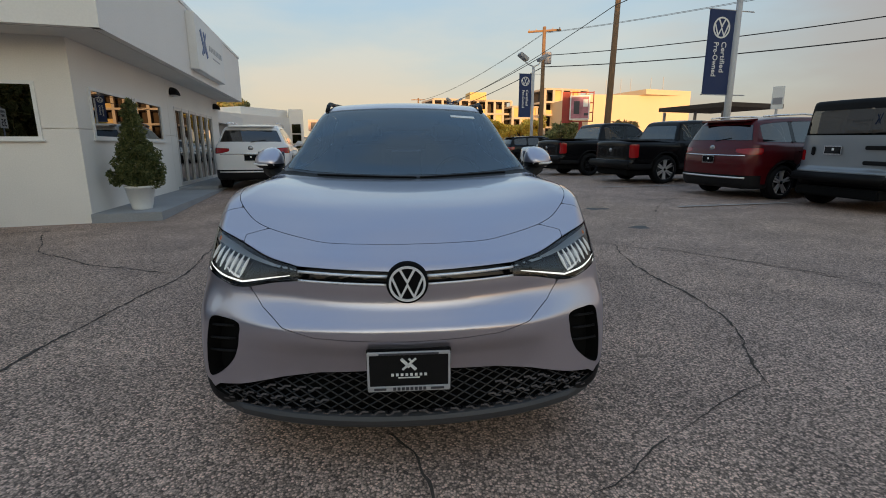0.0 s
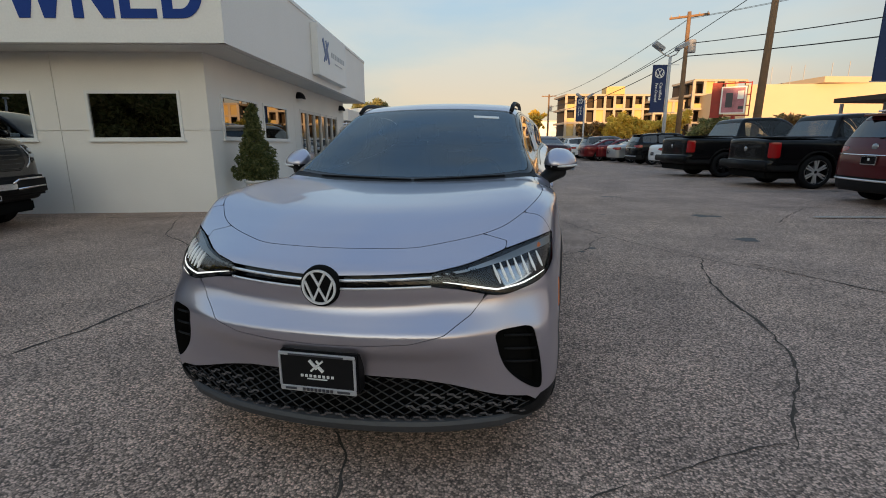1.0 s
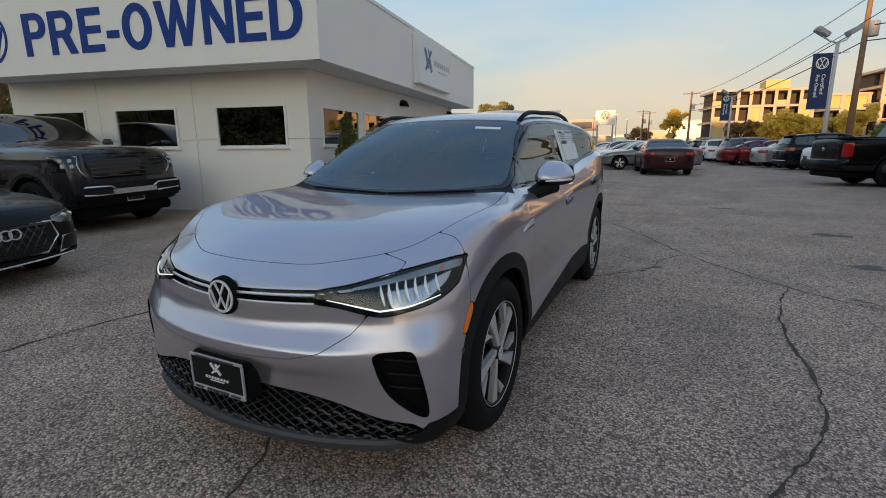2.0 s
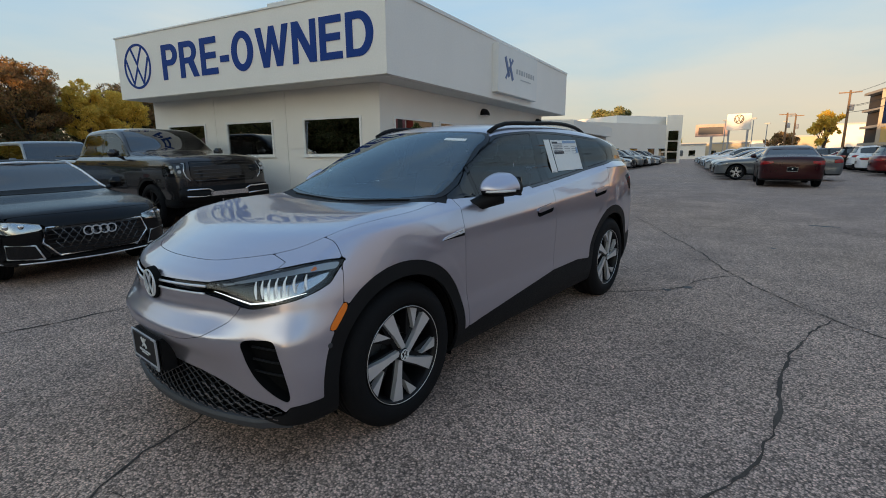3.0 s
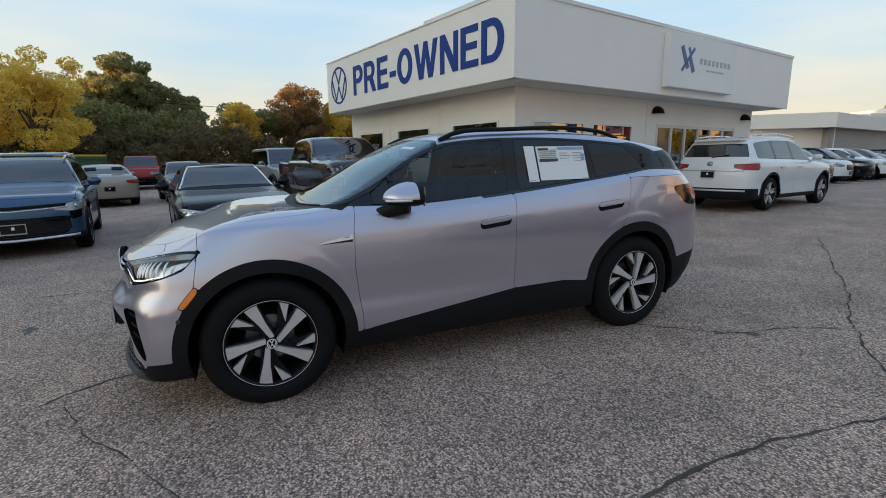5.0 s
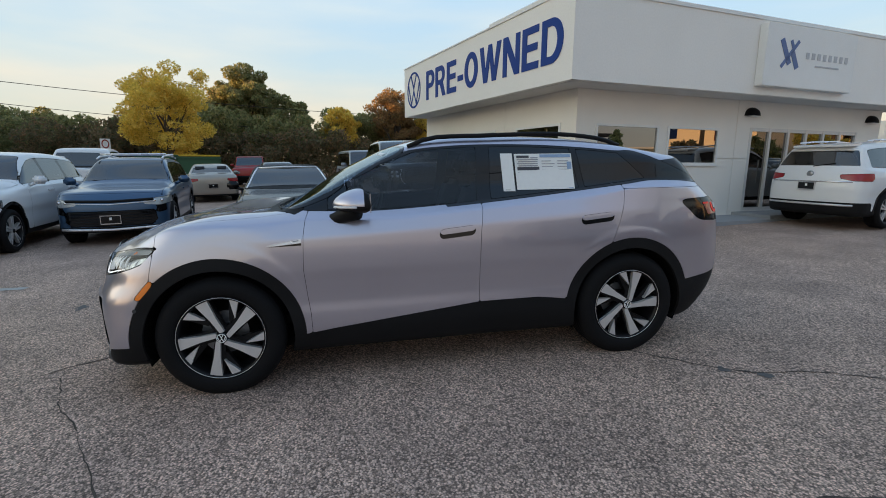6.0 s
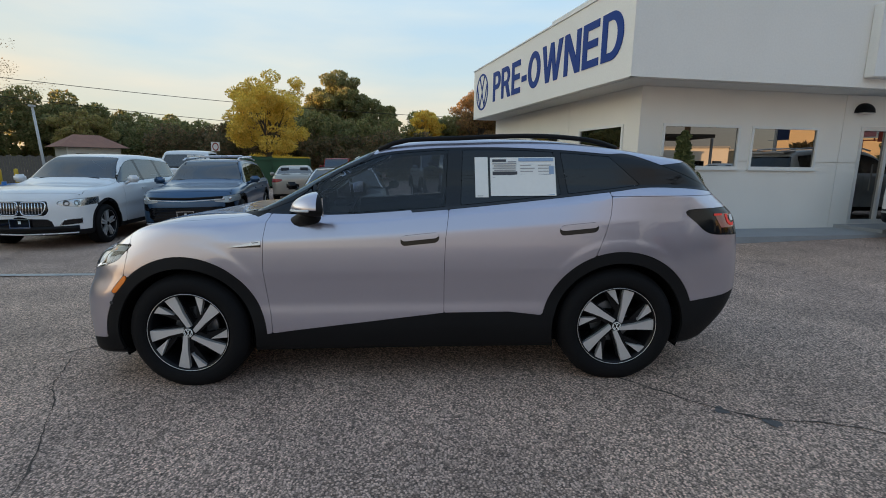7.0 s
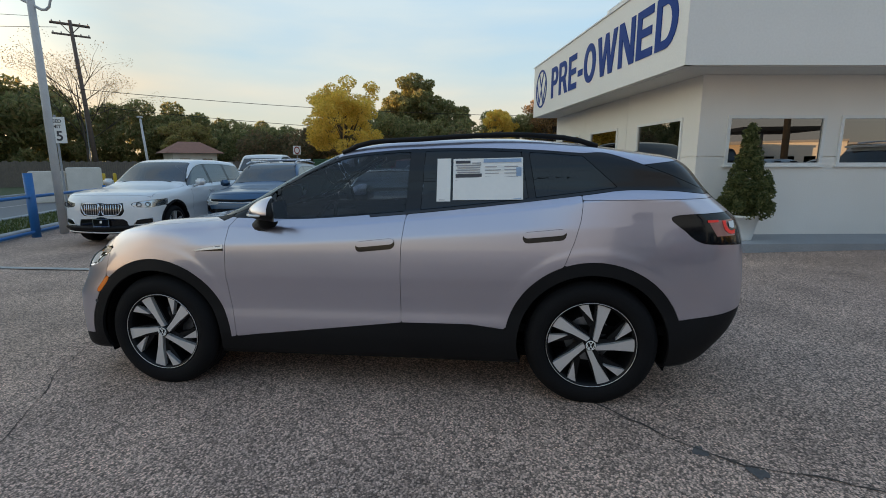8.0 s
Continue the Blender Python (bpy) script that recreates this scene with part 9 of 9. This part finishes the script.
def blades(a, b, u0, u1, n, seed, size):
    rnd = np.random.RandomState(seed)
    u, w = rnd.uniform(u0, u1, n), rnd.uniform(a, b, n)
    p = np.array(o_)[None] + u[:, None] * np.array(rd) + w[:, None] * np.array(rn) + np.array([0, 0, RB + 0.09])
    ang = rnd.uniform(0, 6.28, n)
    d = np.stack([np.cos(ang), np.sin(ang), np.zeros(n)], 1) * size * 0.16
    tip = p + np.stack([rnd.normal(0, 0.3, n), rnd.normal(0, 0.3, n), np.ones(n)], 1) * size * rnd.uniform(0.5, 1.1, n)[:, None]
    v = np.stack([p - d, p + d, tip], 1).reshape(-1, 3)
    return v, np.arange(3 * n).reshape(-1, 3)


tagged(part("grass", blades(0.34, 2.0, -8, 16, 9000, 8, 0.09), GRASS), "short mown grass on the verge", "grass", kind="stuff")
# blue pipe fence
fence = root("pipe_fence", Matrix.Identity(4), "blue painted pipe fence along the lot edge", "fence")
fp0 = o_ + rn * -0.10
for u in (-7.0, -3.5, 0.0, 3.5, 7.0, 10.5):
    q = fp0 + rd * u
    part("fence_post", tube([q + Vector((0, 0, RB - 0.05)), q + Vector((0, 0, RB + (1.38 if abs(u) < 0.1 else 0.98)))], 0.085 if abs(u) < 0.1 else 0.05, 12), BLUE_PIPE, fence, "", True)
for z in (0.12, 0.88):
    part("fence_rail", tube([fp0 + rd * -7.0 + Vector((0, 0, RB + z)), fp0 + rd * 10.5 + Vector((0, 0, RB + z))], 0.035, 8), BLUE_PIPE, fence, "", True)
# lamp post and speed sign at the fence
lp = root("street_lamp", Matrix.Translation((-5.83, -7.04, RB)), "tall white street lamp with a curved arm", "lamp post")
part("post", tube([(0, 0, 0), (0.0, 0.0, 3.0), (0.02, 0.0, 7.4)], 0, 14, [0.085, 0.078, 0.065]), POST, lp, "", True)
part("lamp_arm", tube([(0.07, -0.55, 5.20), (0.04, -0.27, 5.04), (0.012, -0.05, 4.93), (-0.03, 0.20, 4.80), (-0.042, 0.29, 4.80), (-0.053, 0.37, 4.86), (-0.057, 0.41, 4.98), (-0.055, 0.40, 5.4), (-0.02, 0.2, 5.75), (0.01, 0.0, 5.85)], 0.028, 8), POST, lp, "curved bracket", True)
part("lamp_head", moved(box((-0.3, -0.2, -0.09), (0.3, 0.2, 0.09), 0.03), Matrix.Translation((-0.55, -0.2, 7.5))), GREY_BAR, lp)
sg = root("speed_sign", Matrix.Translation((-9.41, -10.7, RB)) @ Matrix.Rotation(radians(100), 4, "Z"), "white speed limit sign on a steel post", "sign")
part("sign_post", tube([(0, 0.03, 0), (0, 0.03, 3.05)], 0.03, 8), GREY_BAR, sg)
plate = part("sign_plate", box((-0.31, -0.008, 2.20), (0.31, 0.008, 2.98), 0.004), WHITE_TRIM, sg)
for words, z, h, w in (("SPEED", 2.86, 0.10, 0.42), ("LIMIT", 2.70, 0.10, 0.36), ("35", 2.42, 0.30, 0.40)):
    tv, tf = text_mesh(words, h, 0.004, 0.02, w)
    part("sign_words", moved((tv, tf), Matrix.Translation((0, -0.012, z))), INK, plate)
# round sign board on a post further back
rs = root("road_sign", Matrix.Translation((-30.5, -12.8, RB)) @ Matrix.Rotation(radians(110), 4, "Z") @ Matrix.Diagonal((0.72, 0.72, 1.0, 1.0)), "small white road sign with a dark round mark", "sign")
part("sign_post", tube([(0, 0.04, 0), (0, 0.04, 2.2)], 0.04, 8), GREY_BAR, rs)
part("sign_plate", box((-0.38, -0.01, 2.25), (0.38, 0.01, 2.88), 0.01), WHITE_TRIM, rs)
part("ring_mark", moved(lathe([(0.20, 0), (0.28, 0), (0.28, 0.01), (0.20, 0.01)], 24, "y", True), Matrix.Translation((0, -0.025, 2.55))), RED_STEEL, rs)
# slim leaning post by the road
q_ = polar((3.6, 3.14), -129.6, 30)
sp_ = root("steel_post", Matrix.Translation((q_.x, q_.y, RB)), "slim pale steel post by the road", "post")
part("pole", tube([(0, 0, 0), (0.16, -0.16, 3.95)], 0, 8, [0.07, 0.05]), POST, sp_, "", True)
part("cap", box((0.06, -0.26, 3.93), (0.30, -0.06, 4.02), 0.02), POST, sp_)
# bungalow, cabinets and bollards beyond the road
BRICKISH = mat("grey_white_house_wall", (0.66, 0.62, 0.54), 0.8, var=0.1)
SHINGLE = mat("red_brown_roof_shingle", (0.30, 0.145, 0.10), 0.85, var=0.25, scale=2, fine=30, bump=0.4)
hp = polar((3.6, 3.14), -125.9, 46)
house = root("bungalow", Matrix.Translation((hp.x, hp.y, RB)) @ Matrix.Rotation(radians(52 + 90), 4, "Z") @ Matrix.Diagonal((0.85, 0.85, 1.0, 1.0)), "low pale bungalow with a red-brown hipped roof", "house")
part("wall", box((-2.0, -1.6, 0), (2.0, 1.6, 2.5)), BRICKISH, house)
part("roof", ([(-2.6, -2.1, 2.45), (2.6, -2.1, 2.45), (2.6, 2.1, 2.45), (-2.6, 2.1, 2.45), (-1.0, 0, 3.4), (1.0, 0, 3.4)], [[0, 1, 5, 4], [1, 2, 5], [2, 3, 4, 5], [3, 0, 4], [3, 2, 1, 0]]), SHINGLE, house)
for a in (-1.4, 0.6):
    part("window", box((a, -1.66, 1.0), (a + 0.9, -1.6, 2.0)), GLASS_DARK, house)
CAB = mat("beige_cabinet_paint", (0.66, 0.63, 0.57), 0.6, var=0.15)
for az_, d, w, h in ((-137.8, 26, 1.35, 1.28), (-135.1, 26, 2.6, 1.42)):
    q = polar((3.6, 3.14), az_, d)
    cb = root("utility_cabinet", Matrix.Translation((q.x, q.y, RB)) @ Matrix.Rotation(radians(45), 4, "Z"), "beige utility cabinet beyond the road", "cabinet", "utility cabinets")
    part("body", box((-w / 2, -0.6, 0), (w / 2, 0.6, h), 0.03), CAB, cb)
    part("door_seam", box((-0.02, -0.62, 0.1), (0.02, -0.58, h - 0.1)), GREY_BAR, cb)
for az_ in (-133.6, -132.7, -131.6):
    q = polar((3.6, 3.14), az_, 33)
    bl = root("bollard", Matrix.Translation((q.x, q.y, RB)), "yellow steel bollard beyond the road", "bollard", "bollards")
    part("tube", lathe([(0.0, 0.0), (0.09, 0.0), (0.09, 1.0), (0.06, 1.05), (0.0, 1.06)], 14, "z"), BIN_YELLOW, bl, "", True)
fl = root("board_fence", Matrix.Identity(4), "grey-brown board fence before the wood", "fence")
FENCE = mat("grey_fence_wood", (0.14, 0.12, 0.10), 0.85, var=0.3, scale=6, fine=40)
fa_, fb_ = polar((3.6, 3.14), -141.5, 42), polar((3.6, 3.14), -114, 43)
nb_ = 150
for i in range(nb_):
    p0, p1 = fa_.lerp(fb_, i / nb_), fa_.lerp(fb_, (i + 0.94) / nb_)
    part("board", slab(p0, p1, 0.03, RB, RB + 1.75 + 0.05 * math.sin(i * 1.7)), FENCE, fl)
